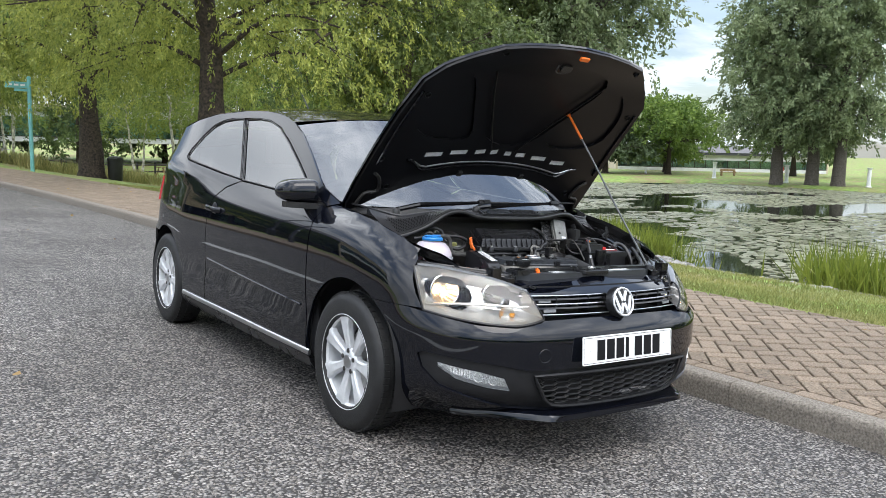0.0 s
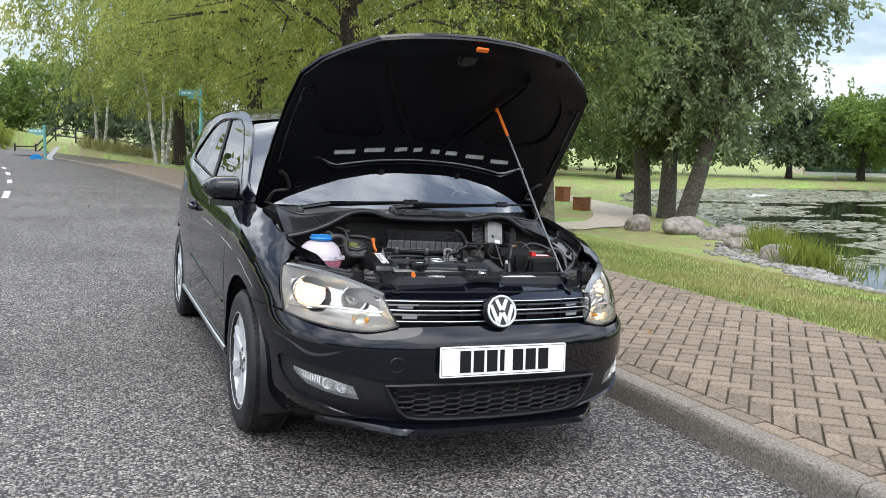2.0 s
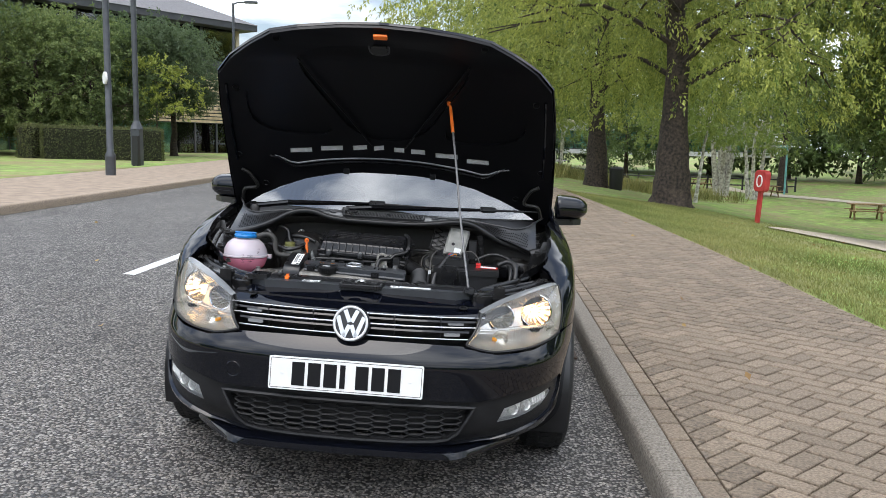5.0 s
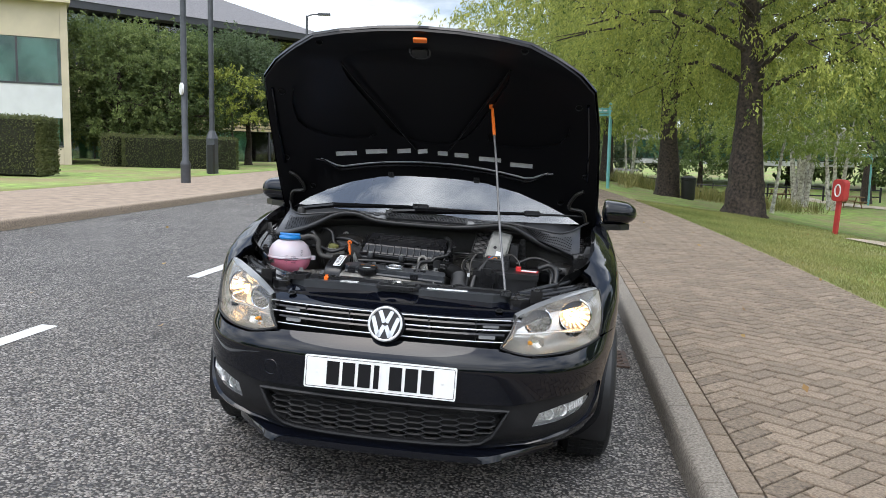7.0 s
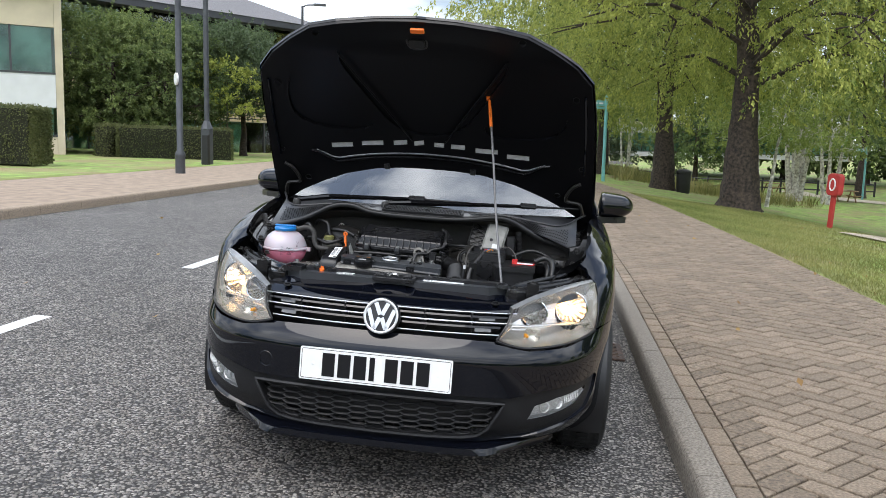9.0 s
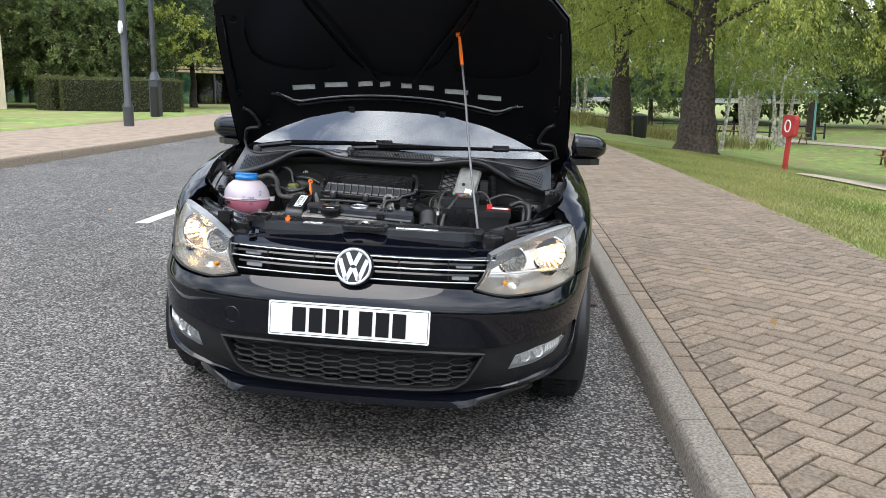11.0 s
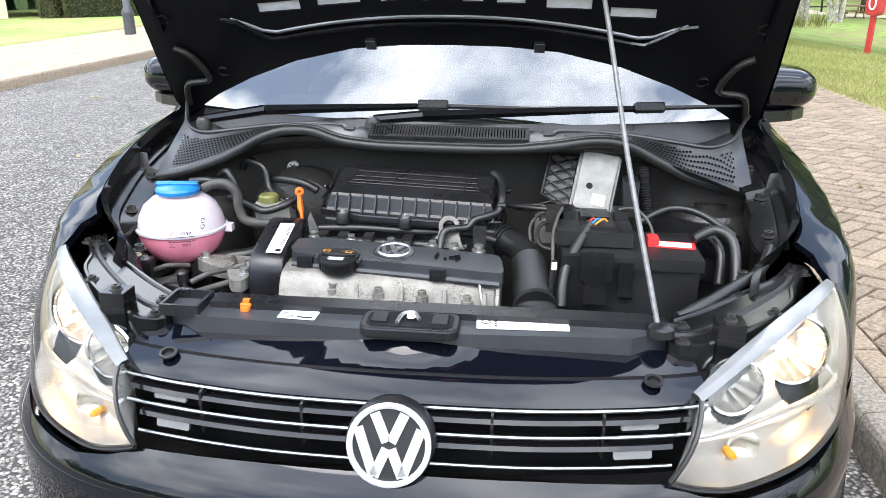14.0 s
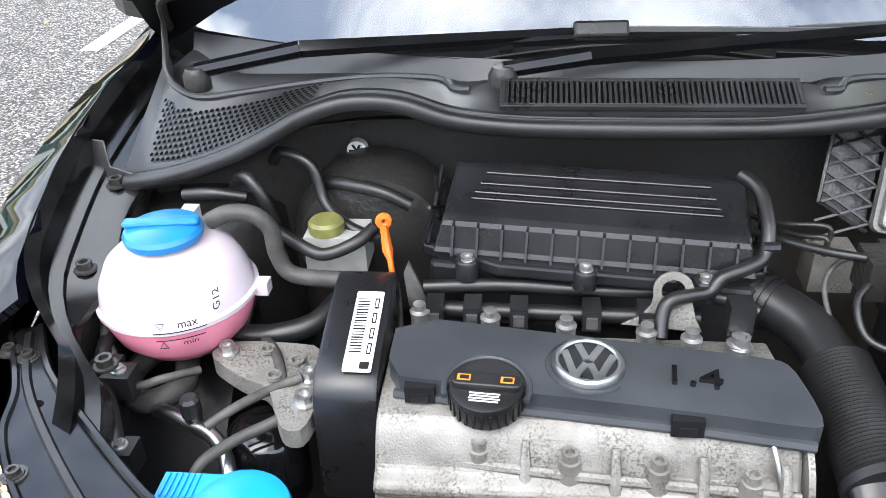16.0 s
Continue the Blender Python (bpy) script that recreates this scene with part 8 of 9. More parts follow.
def tree(x, y, height, radius, crown0, leaf, bark, label, n=14000, leaf_len=0.16, leaf_wid=0.03, trunk_r=0.3, droop=0.6, stems=1, limbs=16, seed=1, category="tree", shape="round", flare=1.5, group="", lean_to=(0, 0), knobs=0.0):
    """A tapered trunk with limbs and a crown of many small leaves in loose clumps."""
    r_ = np.random.default_rng(seed)
    z0 = land_z(x, y) - 0.05
    t = thing("tree", label, category, Matrix.Translation((x, y, z0)), group)
    bm = bmesh.new(); ends = []
    for s in range(stems):
        a = 2 * math.pi * s / max(1, stems) + r_.uniform(0, 1)
        lean = (0.0 if stems == 1 else 0.22) * height
        base = np.array((0.25 * math.cos(a), 0.25 * math.sin(a), 0)) * (stems > 1)
        top = base + np.array((math.cos(a) * lean * 0.5 + lean_to[0], math.sin(a) * lean * 0.5 + lean_to[1], height * 0.9))
        pts, rad = [], []
        for k in range(11):
            u = k / 10
            p = base + (top - base) * u + np.array((r_.normal(), r_.normal(), 0)) * 0.012 * height * u
            pts.append(tuple(p)); rad.append(trunk_r * ((1 - 0.88 * u) if k else flare) * (1.12 if k == 1 and flare > 1.2 else 1))
        pts.insert(1, tuple(base + (top - base) * 0.025)); rad.insert(1, trunk_r * (1 + (flare - 1) * 0.45))
        if knobs:
            # a burred, fluted bole
            fine = [pts[0]] + [tuple(p) for p in catmull(pts, 5)[1:]]
            girth = np.interp(np.linspace(0, 1, len(fine)), np.linspace(0, 1, len(rad)), rad)
            tube(bm, fine, [float(g) for g in girth], 36)
            for v in bm.verts:
                q = v.co.copy(); ax = Vector(base + (top - base) * q.z / max(0.1, top[2])); ax.z = q.z
                out = q - ax; ang = math.atan2(out.y, out.x)
                lump = 0.55 * max(0.0, noise.noise(q * 1.7)) + 0.5 * abs(noise.noise(q * 5.5)) + 0.10 * math.sin(9 * ang + 2 * noise.noise(q)) + 0.2 * abs(noise.noise(q * 14))
                v.co = q + out * knobs * lump * max(0.3, 1 - q.z / 3.5)
        else:
            tube(bm, pts, rad, 12)
        for k in range(limbs):
            u = crown0 / height + (0.93 - crown0 / height) * ((k + r_.uniform(0, 0.9)) / limbs)
            p = base + (top - base) * u
            ang = k * 2.4 + r_.uniform(-0.4, 0.4)
            prof = (math.sin(math.pi * min(1, 0.22 + 0.72 * (u - crown0 / height) / (1 - crown0 / height))) if shape == "round" else (1.02 - (u - crown0 / height) / (1 - crown0 / height)) if shape == "cone" else 0.85 * math.sin(math.pi * min(1, 0.3 + 0.62 * (u - crown0 / height) / (1 - crown0 / height))))
            ln = radius * max(0.25, prof) * r_.uniform(0.8, 1.12)
            d = np.array((math.cos(ang), math.sin(ang), 0.35 if shape == "round" else 0.1 if shape == "cone" else 0.9))
            q1 = p + d * ln * 0.5 + (0, 0, 0.05 * ln); q2 = p + d * ln + (0, 0, -droop * 0.25 * ln)
            lr = max(0.012, trunk_r * 0.30 * (1 - u))
            tube(bm, catmull([tuple(p), tuple(q1), tuple(q2)], 3), [lr * (1 - 0.13 * i) for i in range(7)], 6)
            for w in (0.35, 0.55, 0.75, 0.9, 1.0):
                c = p + (q2 - p) * w + (0, 0, 0.1 * ln * math.sin(math.pi * w))
                for _ in range(2):
                    off = r_.normal(size=3) * (0.22, 0.22, 0.12) * ln
                    ends.append(c + off)
                    if lr > 0.02 and w > 0.5:
                        tube(bm, [tuple(p + (q2 - p) * (w - 0.1) + (0, 0, 0.08 * ln * math.sin(math.pi * w))), tuple(c + off)], [lr * 0.4, 0.006], 5)
    part("trunk", bm, bark, t, smooth=True)
    ends = np.array(ends)
    per = 20
    k = n // per
    pick = r_.integers(0, len(ends), k)
    spread = radius * 0.13
    root = ends[pick] + r_.normal(size=(k, 3)) * (spread, spread, spread * 0.8)
    out = root - (0, 0, height * 0.5); out[:, 2] *= 0.2
    out = out / (np.linalg.norm(out, axis=1, keepdims=True) + 1e-6)
    # each spray hangs outwards and down, and carries its leaves in a loose row
    run = out * 0.55 + r_.normal(size=(k, 3)) * 0.45 + np.array((0, 0, -droop * 0.9))
    run = run / np.linalg.norm(run, axis=1, keepdims=True) * (leaf_len * r_.uniform(2.0, 4.2, k))[:, None]
    w = r_.uniform(0, 1, (k, per, 1))
    pos = (root[:, None] + run[:, None] * w + r_.normal(size=(k, per, 3)) * leaf_len * 0.42 * (1.1 - 0.6 * w) + np.array((0, 0, -0.35 * leaf_len)) * w * w).reshape(-1, 3)
    along = (run[:, None] / leaf_len * 0.25 + r_.normal(size=(k, per, 3)) * 0.55 + np.array((0, 0, -droop * 0.5))).reshape(-1, 3)
    keep = pos[:, 2] > crown0 * 0.62
    pos, along = pos[keep], along[keep]
    leaves_mesh(pos, along, leaf_len, leaf_wid, leaf, t)
    return t


TALL = "tall swamp cypress with feathery yellowing green foliage"
tree(5.4, 19.4, 14.5, 6.0, 3.3, L_CYPRESS, M_BARK, TALL + " and dark burred trunk", 190000, 0.11, 0.021, 0.37, 0.9, limbs=34, seed=11, flare=1.5, knobs=0.55)
tree(5.0, 31.5, 14.0, 6.2, 4.1, L_CYPRESS, M_BARK, TALL + " beside the paved walk", 120000, 0.145, 0.026, 0.38, 0.8, limbs=30, seed=12, flare=1.35, knobs=0.4)
tree(3.4, 46, 13.0, 7.2, 4.4, L_CYPRESS, M_BARK, TALL + " far along the walk", 60000, 0.24, 0.04, 0.35, 1.0, limbs=22, seed=13)
tree(*far(13.5, 36), 19, 9.0, 4.2, L_DARK, M_BARK, "broad dark green tree behind the cypresses", 20000, 0.34, 0.08, 0.3, 0.3, limbs=22, seed=14)
tree(*far(13.5, 24.5), 18, 7.5, 4.5, L_OAK, M_BARK_G, "leafy green tree on the lawn", 20000, 0.26, 0.06, 0.28, 0.4, limbs=22, seed=15)
tree(12.0, 20.1, 14.0, 3.5, 2.6, L_ALDER, M_BARK_G, "leafy green alder on the bank below the walk", 56000, 0.165, 0.042, 0.27, 0.6, limbs=30, seed=16, flare=1.6, shape="tall")
for x, y, s, lf, to, r in ((21.8, 28.0, 21, L_ALDER, (-0.8, 0.6), 2.6), (22.0, 26.6, 22, L_ALDER, (0.5, -0.4), 2.6), (21.3, 24.6, 23, L_WILLOW, (3.4, -2.7), 3.2)):
    tree(x, y, 17.0, r, 2.9, lf, M_BARK_G, "grey green willow at the pond's edge" if lf is L_WILLOW else "tall leafy green tree at the pond's edge", 46000, 0.23, 0.052, 0.36, 0.5, limbs=34, seed=s, group="trees by the pond", flare=1.25, shape="tall", lean_to=to)
for x, y, s, h in ((67.9, 42.3, 31, 25), (69.3, 39.6, 32, 27), (69.5, 37.2, 33, 26)):
    tree(x, y, h, 5.2, 4.2, L_WILLOW, M_BARK_G, "grey green willow on the far bank", 42000, 0.38, 0.085, 0.52, 0.5, limbs=30, seed=s, group="willows on the far bank", flare=1.3)
for x, y, h, lf, s in ((38, 43, 7.0, L_OAK, 41), (43, 40, 6.2, L_PINE, 42), (47, 37.5, 6.0, L_OAK, 43), (34, 46, 8.4, L_DARK, 44), (51, 41, 5.8, L_DARK, 45), (56, 33, 6.5, L_DARK, 46), (30, 49, 9.0, L_OAK, 47), (60, 22, 10, L_DARK, 48), (64, 10, 11, L_OAK, 49), (25, 52, 9.5, L_PINE, 50)):
    tree(*far(x, y), h * 1.55, 5.4, 2.4, lf, M_BARK, "spreading green tree beyond the pond", 9000, 0.50, 0.13, 0.34, 0.4, limbs=18, seed=s, shape="cone" if lf is L_PINE else "round", group="trees beyond the pond")
# trees that close the far end of the road
for k, (x, y, h, lf) in enumerate(((-34, 74, 10, L_DARK), (-29, 82, 10.5, L_OAK), (-24, 78, 9.0, L_OAK), (-19, 86, 8.8, L_OAK), (-14, 84, 6.9, L_OAK), (-9.5, 88, 6.7, L_OAK), (-5, 84, 6.5, L_OAK), (-1, 80, 7.0, L_PINE), (3.5, 78, 9.0, L_PINE), (8, 82, 9.5, L_PINE), (-39, 66, 11, L_DARK), (13, 72, 9, L_DARK))):
    tree(x, y, h * 1.15, 4.0, 1.4, lf, M_BARK, "full green tree at the far end of the road", 15000, 0.27, 0.075, 0.22, 0.4, limbs=18, seed=60 + k, shape="cone" if lf is L_PINE else "round", group="trees at the road's end")
tree(-7.4, 66, 2.9, 0.8, 0.9, L_LIME, M_BARK_G, "small yellowing tree at the junction", 3000, 0.14, 0.04, 0.08, 0.4, limbs=12, seed=80)
# birches
for k, (x, y, st) in enumerate(((2.0, 40.5, 3), (10.5, 38, 2), (-0.6, 53, 2), (5.5, 55, 3), (17, 49, 3), (13.5, 56, 2))):
    tree(x, y, 7.8, 2.4, 3.2, L_BIRCH, M_BIRCH, "white-stemmed birch with thin pale foliage", 9000, 0.14, 0.034, 0.15 if x > 15 else 0.10, 0.9, stems=st, limbs=9, seed=90 + k, group="birches", flare=1.15)
tree(15.8, 51.7, 11, 3.0, 4.5, L_BIRCH, M_BIRCH, "white-stemmed birch with several spreading stems", 6000, 0.25, 0.06, 0.21, 0.9, stems=5, limbs=7, seed=97, group="birches", flare=1.15)
# dark trees that close the far lawn
for k, (x, y, h) in enumerate(((22, 78, 9), (28, 74, 10), (33.5, 72, 9), (40, 70, 11), (46, 64, 10))):
    tree(x, y, h, 4.2, 1.2, L_DARK, M_BARK, "dark green tree along the far lawn", 6500, 0.48, 0.13, 0.25, 0.4, limbs=18, seed=170 + k, group="trees along the far lawn")
# trees across the road
for k, (x, y, h, r, lf) in enumerate(((-16.9, 28.6, 6.3, 2.3, L_ALDER), (-15.8, 30.9, 6.2, 2.2, L_DARK), (-15.1, 33.6, 6.6, 2.2, L_PINE), (-14.5, 36.2, 6.6, 2.0, L_PINE), (-18.8, 31.4, 5.8, 2.2, L_DARK))):
    tree(x, y, h, r, 2.3 if lf is L_PINE else 0.7, lf, M_BARK, "dense evergreen in front of the offices", 42000, 0.105, 0.030, 0.16, 0.3, limbs=22, seed=110 + k, group="evergreens by the offices")
tree(-13.6, 32.0, 4.7, 1.5, 2.0, L_LIME, M_BARK_G, "small lime yellow tree with an open crown", 5200, 0.10, 0.032, 0.06, 0.2, limbs=11, seed=120)
# a belt of trees on the side that only the paintwork mirrors
for k in range(16):
    a = radians(196 + k * 10.5)
    tree(46 * math.cos(a) - 4, 44 * math.sin(a) - 6, 6.0 + 1.2 * math.sin(k * 2.1), 4.4, 1.0, L_DARK if k % 2 else L_OAK, M_BARK, "leafy green tree of the park behind", 3200, 0.7, 0.2, 0.25, 0.4, limbs=16, seed=140 + k, group="trees behind")

# hedges
L_HEDGE = leaf_mat("clipped hedge leaves", (0.038, 0.056, 0.018), (0.21, 0.22, 0.085))
# dark colour of the solid core carries the shade inside the hedge
M_HEDGE_IN = material("shaded hedge twigs", (0.020, 0.022, 0.010), 0.9, vary=0.5, scale=30)


def hedge(x0, y0, x1, y1, width, height, label):
    d = Vector((x1 - x0, y1 - y0, 0)); ln = d.length; d.normalize(); s = Vector((-d.y, d.x, 0))
    z0 = land_z((x0 + x1) / 2, (y0 + y1) / 2) - 0.05
    t = thing("hedge", label, "hedge", Matrix.Translation((x0, y0, z0)))
    m = frame_of((0, 0, 0), d, s)
    bm = boxed(0.05, ln - 0.05, 0.05, width - 0.05, 0, height - 0.05, m)
    part("hedge_core", bm, M_HEDGE_IN, t)
    n = int(2600 * (ln * width + 2 * height * (ln + width)) / 3)
    face = rng.integers(0, 5, n)
    a, b, h = rng.uniform(0, ln, n), rng.uniform(0, width, n), rng.uniform(0, height, n)
    p = np.stack([a, b, h], 1)
    out = np.zeros((n, 3))
    for k, (ax, val) in enumerate(((1, 0.0), (1, width), (2, height), (0, 0.0), (0, ln))):
        w = face == k
        p[w, ax] = val + rng.normal(size=w.sum()) * 0.03
        out[w, ax] = 1 if val > 0 else -1
    mm = np.array(m.to_3x3())
    leaves_mesh(p @ mm.T, (out * 0.6 + rng.normal(size=(n, 3)) * 0.7) @ mm.T, 0.055, 0.019, L_HEDGE, t, "hedge_leaves")
    return t


hedge(-12.5, 17.5, -24, 15.0, 1.3, 1.42, "clipped box hedge across the road")
hedge(-15.0, 25.4, -11.6, 27.6, 1.2, 1.2, "long clipped hedge in front of the offices")
hedge(-16.1, 25.6, -15.4, 25.4, 1.0, 1.2, "short clipped hedge block by the offices")

# long ornamental grasses on the bank
M_STRAW = leaf_mat("straw and green grass blades", (0.12, 0.15, 0.04), (0.46, 0.40, 0.17))
M_REED = leaf_mat("fresh green reed blades", (0.06, 0.11, 0.012), (0.28, 0.32, 0.05))
M_TURF = leaf_mat("short turf blades", (0.09, 0.13, 0.025), (0.38, 0.36, 0.13))


def blades(name, spots, per, reach, height, width, mat, label, category, kind="stuff"):
    k = len(spots) * per
    base = np.repeat(np.array(spots, float), per, 0) + np.c_[rng.normal(size=(k, 2)) * reach, np.zeros(k)]
    up = np.c_[rng.normal(size=(k, 2)) * 0.35, np.ones(k)]
    ob = leaves_mesh(base, up, height, width, mat, None, name)
    return tagged(ob, label, category, kind=kind)


spots = []
for x0, y0, x1, y1, n in ((-1.6, 49.5, 4.0, 47.5, 20), (3.5, 44.5, 9.5, 46.0, 22), (4.0, 51.5, 12, 50, 22), (8.5, 42.5, 14, 44, 18)):
    for k in range(n):
        t = rng.uniform()
        x, y = x0 + (x1 - x0) * t + rng.normal() * 0.8, y0 + (y1 - y0) * t + rng.normal() * 2.2
        spots.append((x, y, land_z(x, y)))
blades("ornamental_grass", spots, 70, 0.22, 0.75, 0.02, M_STRAW, "tufts of straw-coloured ornamental grass on the bank", "grass")
spots = []
for k in range(50):
    y = rng.uniform(-3.0, 2.4)
    x = centre(y) + shore(y) - 0.35 + rng.normal() * 0.35
    x, y = far(x, y)
    spots.append((x, y, max(land_z(x, y), POND_Z - 0.05)))
for k in range(16):
    y = rng.uniform(6.0, 10.5)
    x = centre(y) + shore(y) - 0.2 + rng.normal() * 0.25
    x, y = far(x, y)
    spots.append((x, y, max(land_z(x, y), POND_Z - 0.05)))
blades("reeds", spots, 90, 0.30, 0.80, 0.016, M_REED, "green reeds and sedge along the pond's edge", "reeds")
k = 110000
yy = rng.uniform(-3, 19, k); uu = PAVE_R + 0.02 + np.abs(rng.normal(size=k)) * 2.0
P = np.stack([np.array([centre(b) for b in yy]) + uu, yy, np.zeros(k)], 1)
P[:, 2] = [land_z(a, b) - 0.005 for a, b in P[:, :2]]
tagged(leaves_mesh(P, np.c_[rng.normal(size=(k, 2)) * 0.5, np.ones(k)], 0.05, 0.0035, M_TURF, None, "turf"), "short uneven turf beside the paved walk", "grass", kind="stuff")

# lily pads
L_PAD = leaf_mat("pale lily pads", (0.22, 0.24, 0.14), (0.56, 0.56, 0.42), 0.35)
pads_v, pads_f = [], []
cnt = 0
while cnt < 38000:
    x, y = rng.uniform(4, 42), rng.uniform(-10, 34)
    u = x - centre(y)
    if u < shore(y) - 0.1:
        continue
    dens = noise.noise(Vector((x * 0.16, y * 0.30, 3.3))) + 0.45 * noise.noise(Vector((x * 0.55, y * 0.8, 9.1)))
    if dens < -0.22:
        continue
    r = rng.uniform(0.10, 0.22)
    x, y = far(x, y)
    a0 = rng.uniform(0, 6.28)
    n0 = len(pads_v)
    tilt = rng.normal(size=2) * 0.06
    pads_v.append((x, y, POND_Z + 0.006))
    for q in range(8):
        a = a0 + 0.25 + q * (5.8 / 7)
        pads_v.append((x + r * math.cos(a), y + r * math.sin(a), POND_Z + 0.008 + r * (tilt[0] * math.cos(a) + tilt[1] * math.sin(a)) + 0.004))
    pads_f += [(n0, n0 + 1 + q, n0 + 2 + q) for q in range(7)]
    cnt += 1
tagged(mesh_part("lily_pads", pads_v, pads_f, L_PAD, None, "", smooth=False), "pale green lily pads crowding the pond", "lily pads", kind="stuff")

# boulders
M_ROCK = material("weathered boulder stone", (0.26, 0.235, 0.21), 0.9, vary=0.3, scale=5, bump=0.6, bump_scale=25, colour2=(0.15, 0.12, 0.10))


def boulder(x, y, sx_, sy_, sz_, seed):
    bm = bmesh.new()
    bmesh.ops.create_icosphere(bm, subdivisions=4, radius=1)
    for v in bm.verts:
        c = v.co.copy()
        k = 1 + 0.22 * noise.noise(c * 1.3 + Vector((seed * 7.1, 0, 0))) + 0.07 * noise.noise(c * 4 + Vector((0, seed * 3.3, 0)))
        v.co = Vector((c.x * sx_ * k, c.y * sy_ * k, c.z * sz_ * k + sz_ * 0.45))
    t = part("boulder", bm, M_ROCK, None, smooth=True)
    t.matrix_world = Matrix.Translation((x, y, max(land_z(x, y), POND_Z) - 0.05)) @ pose(0, 0, 0, 0, 0, seed * 47)
    return tagged(t, "large weathered grey-brown boulder on the bank", "boulder", group="boulders on the bank")


for k, (x, y, a, b, c) in enumerate(((8.0, 4.6, 0.48, 0.32, 0.26), (9.1, 7.5, 0.55, 0.42, 0.36), (10.0, 9.4, 0.4, 0.3, 0.26), (10.9, 12.0, 0.85, 0.5, 0.42), (10.3, 12.9, 0.5, 0.4, 0.42), (11.3, 10.9, 0.7, 0.4, 0.32), (10.8, 10.9, 0.42, 0.3, 0.25))):
    boulder(*far(x, y), a * 1.1, b * 1.1, c * 1.1, k + 1)
M_PEBBLE = material("pale pebbles", (0.22, 0.21, 0.195), 0.85, vary=0.3, scale=40, island=0.35)
bm = bmesh.new()
for k in range(900):
    y = rng.uniform(1.5, 13)
    x = centre(y) + shore(y) - 0.95 + rng.normal() * 0.32
    x, y = far(x, y)
    r = rng.uniform(0.04, 0.11)
    bmesh.ops.create_icosphere(bm, subdivisions=1, radius=r, matrix=Matrix.Translation((x, y, land_z(x, y) + r * 0.3)) @ Matrix.Diagonal((1.2, 1, 0.6, 1)))
tagged(part("shore_pebbles", bm, M_PEBBLE, None), "pale pebbles strewn along the shore", "pebbles", kind="stuff")

# winding path through the lawn
M_PATH = material("pale gravel path", (0.42, 0.36, 0.28), 0.9, vary=0.15, scale=4, bump=0.3, bump_scale=80)
pp = catmull([(6.9, 13.1, 0), (8.0, 14.9, 0), (11.0, 20.0, 0), (14.9, 23.7, 0), (17.6, 24.6, 0), (20.6, 28.2, 0), (23.6, 34.2, 0), (24.8, 41.7, 0), (23.5, 48, 0), (20, 56, 0), (19, 64, 0)], 8)
v_, f_ = [], []
for i, p in enumerate(pp):
    d = (pp[min(i + 1, len(pp) - 1)] - pp[max(i - 1, 0)]).normalized()
    for s in (-1.1, -0.4, 0.4, 1.1):
        x, y = p.x - d.y * s, p.y + d.x * s
        v_.append((x, y, land_z(x, y) + 0.035))
for i in range(len(pp) - 1):
    f_ += [(i * 4 + k, i * 4 + k + 4, i * 4 + k + 5, i * 4 + k + 1)[::-1] for k in range(3)]
tagged(mesh_part("path", v_, f_, M_PATH, None), "pale winding path across the lawn", "path", kind="structure")

# ---- street and park furniture ----
M_POLE = material("dark grey painted steel", (0.065, 0.07, 0.08), 0.45, 0.2, vary=0.15, scale=6)
M_TEAL = material("teal painted steel", (0.16, 0.42, 0.42), 0.5, vary=0.1, scale=8)
M_WOOD = material("weathered timber", (0.26, 0.17, 0.085), 0.8, vary=0.25, scale=9, bump=0.3, bump_scale=60)
M_RUST = material("rust brown steel", (0.20, 0.075, 0.03), 0.85, vary=0.3, scale=8)
M_BLACK = material("black painted metal", (0.012, 0.012, 0.013), 0.5, vary=0.2, scale=10)
M_REDPAINT = material("faded red paint", (0.38, 0.03, 0.028), 0.45, vary=0.15, scale=6)
M_WHITE = material("white painted steel", (0.72, 0.73, 0.74), 0.5, vary=0.05, scale=8)


def on_land(x, y, turn=0.0):
    return Matrix.Translation((x, y, land_z(x, y) - 0.02)) @ pose(0, 0, 0, 0, 0, turn)


def street_lamp(x, y, h, boxy, turn, z=None):
    t = thing("street_lamp", "tall dark grey street lamp on the pavement" if not boxy else "tall dark grey street lamp with a box base", "street lamp", on_land(x, y, turn))
    if boxy:
        bm = bmesh.new(); prism(bm, rounded(0.30, 0.30, 0.03), 0, 1.15)
        part("lamp_base", bm, M_POLE, t)
        bm = bmesh.new(); lathe(bm, [(0.20, 1.15), (0.10, 1.40), (0.10, 1.42)], 8, pose(0, 0, 0, 0, 0, 22.5))
        part("lamp_collar", bm, M_POLE, t)
        part("lamp_pole", tubed([(0, 0, 1.3), (0, 0, h * 0.6), (0, 0, h)], 0.085, 12, 2), M_POLE, t, smooth=True)
    else:
        bm = bmesh.new(); lathe(bm, [(0.115, 0), (0.115, 1.25), (0.12, 1.27), (0.12, 1.32), (0.075, 1.40), (0.07, h * 0.6), (0.055, h)], 16)
        part("lamp_pole", bm, M_POLE, t, smooth=True)
    part("lamp_arm", tubed([(0, 0, h - 0.05), (0.25, 0, h + 0.05), (0.7, 0, h + 0.07)], 0.035, 8, 4), M_POLE, t, smooth=True)
    part("lamp_head", boxed(0.55, 1.15, -0.14, 0.14, h + 0.03, h + 0.12), M_POLE, t, bevel=0.03)
    return t


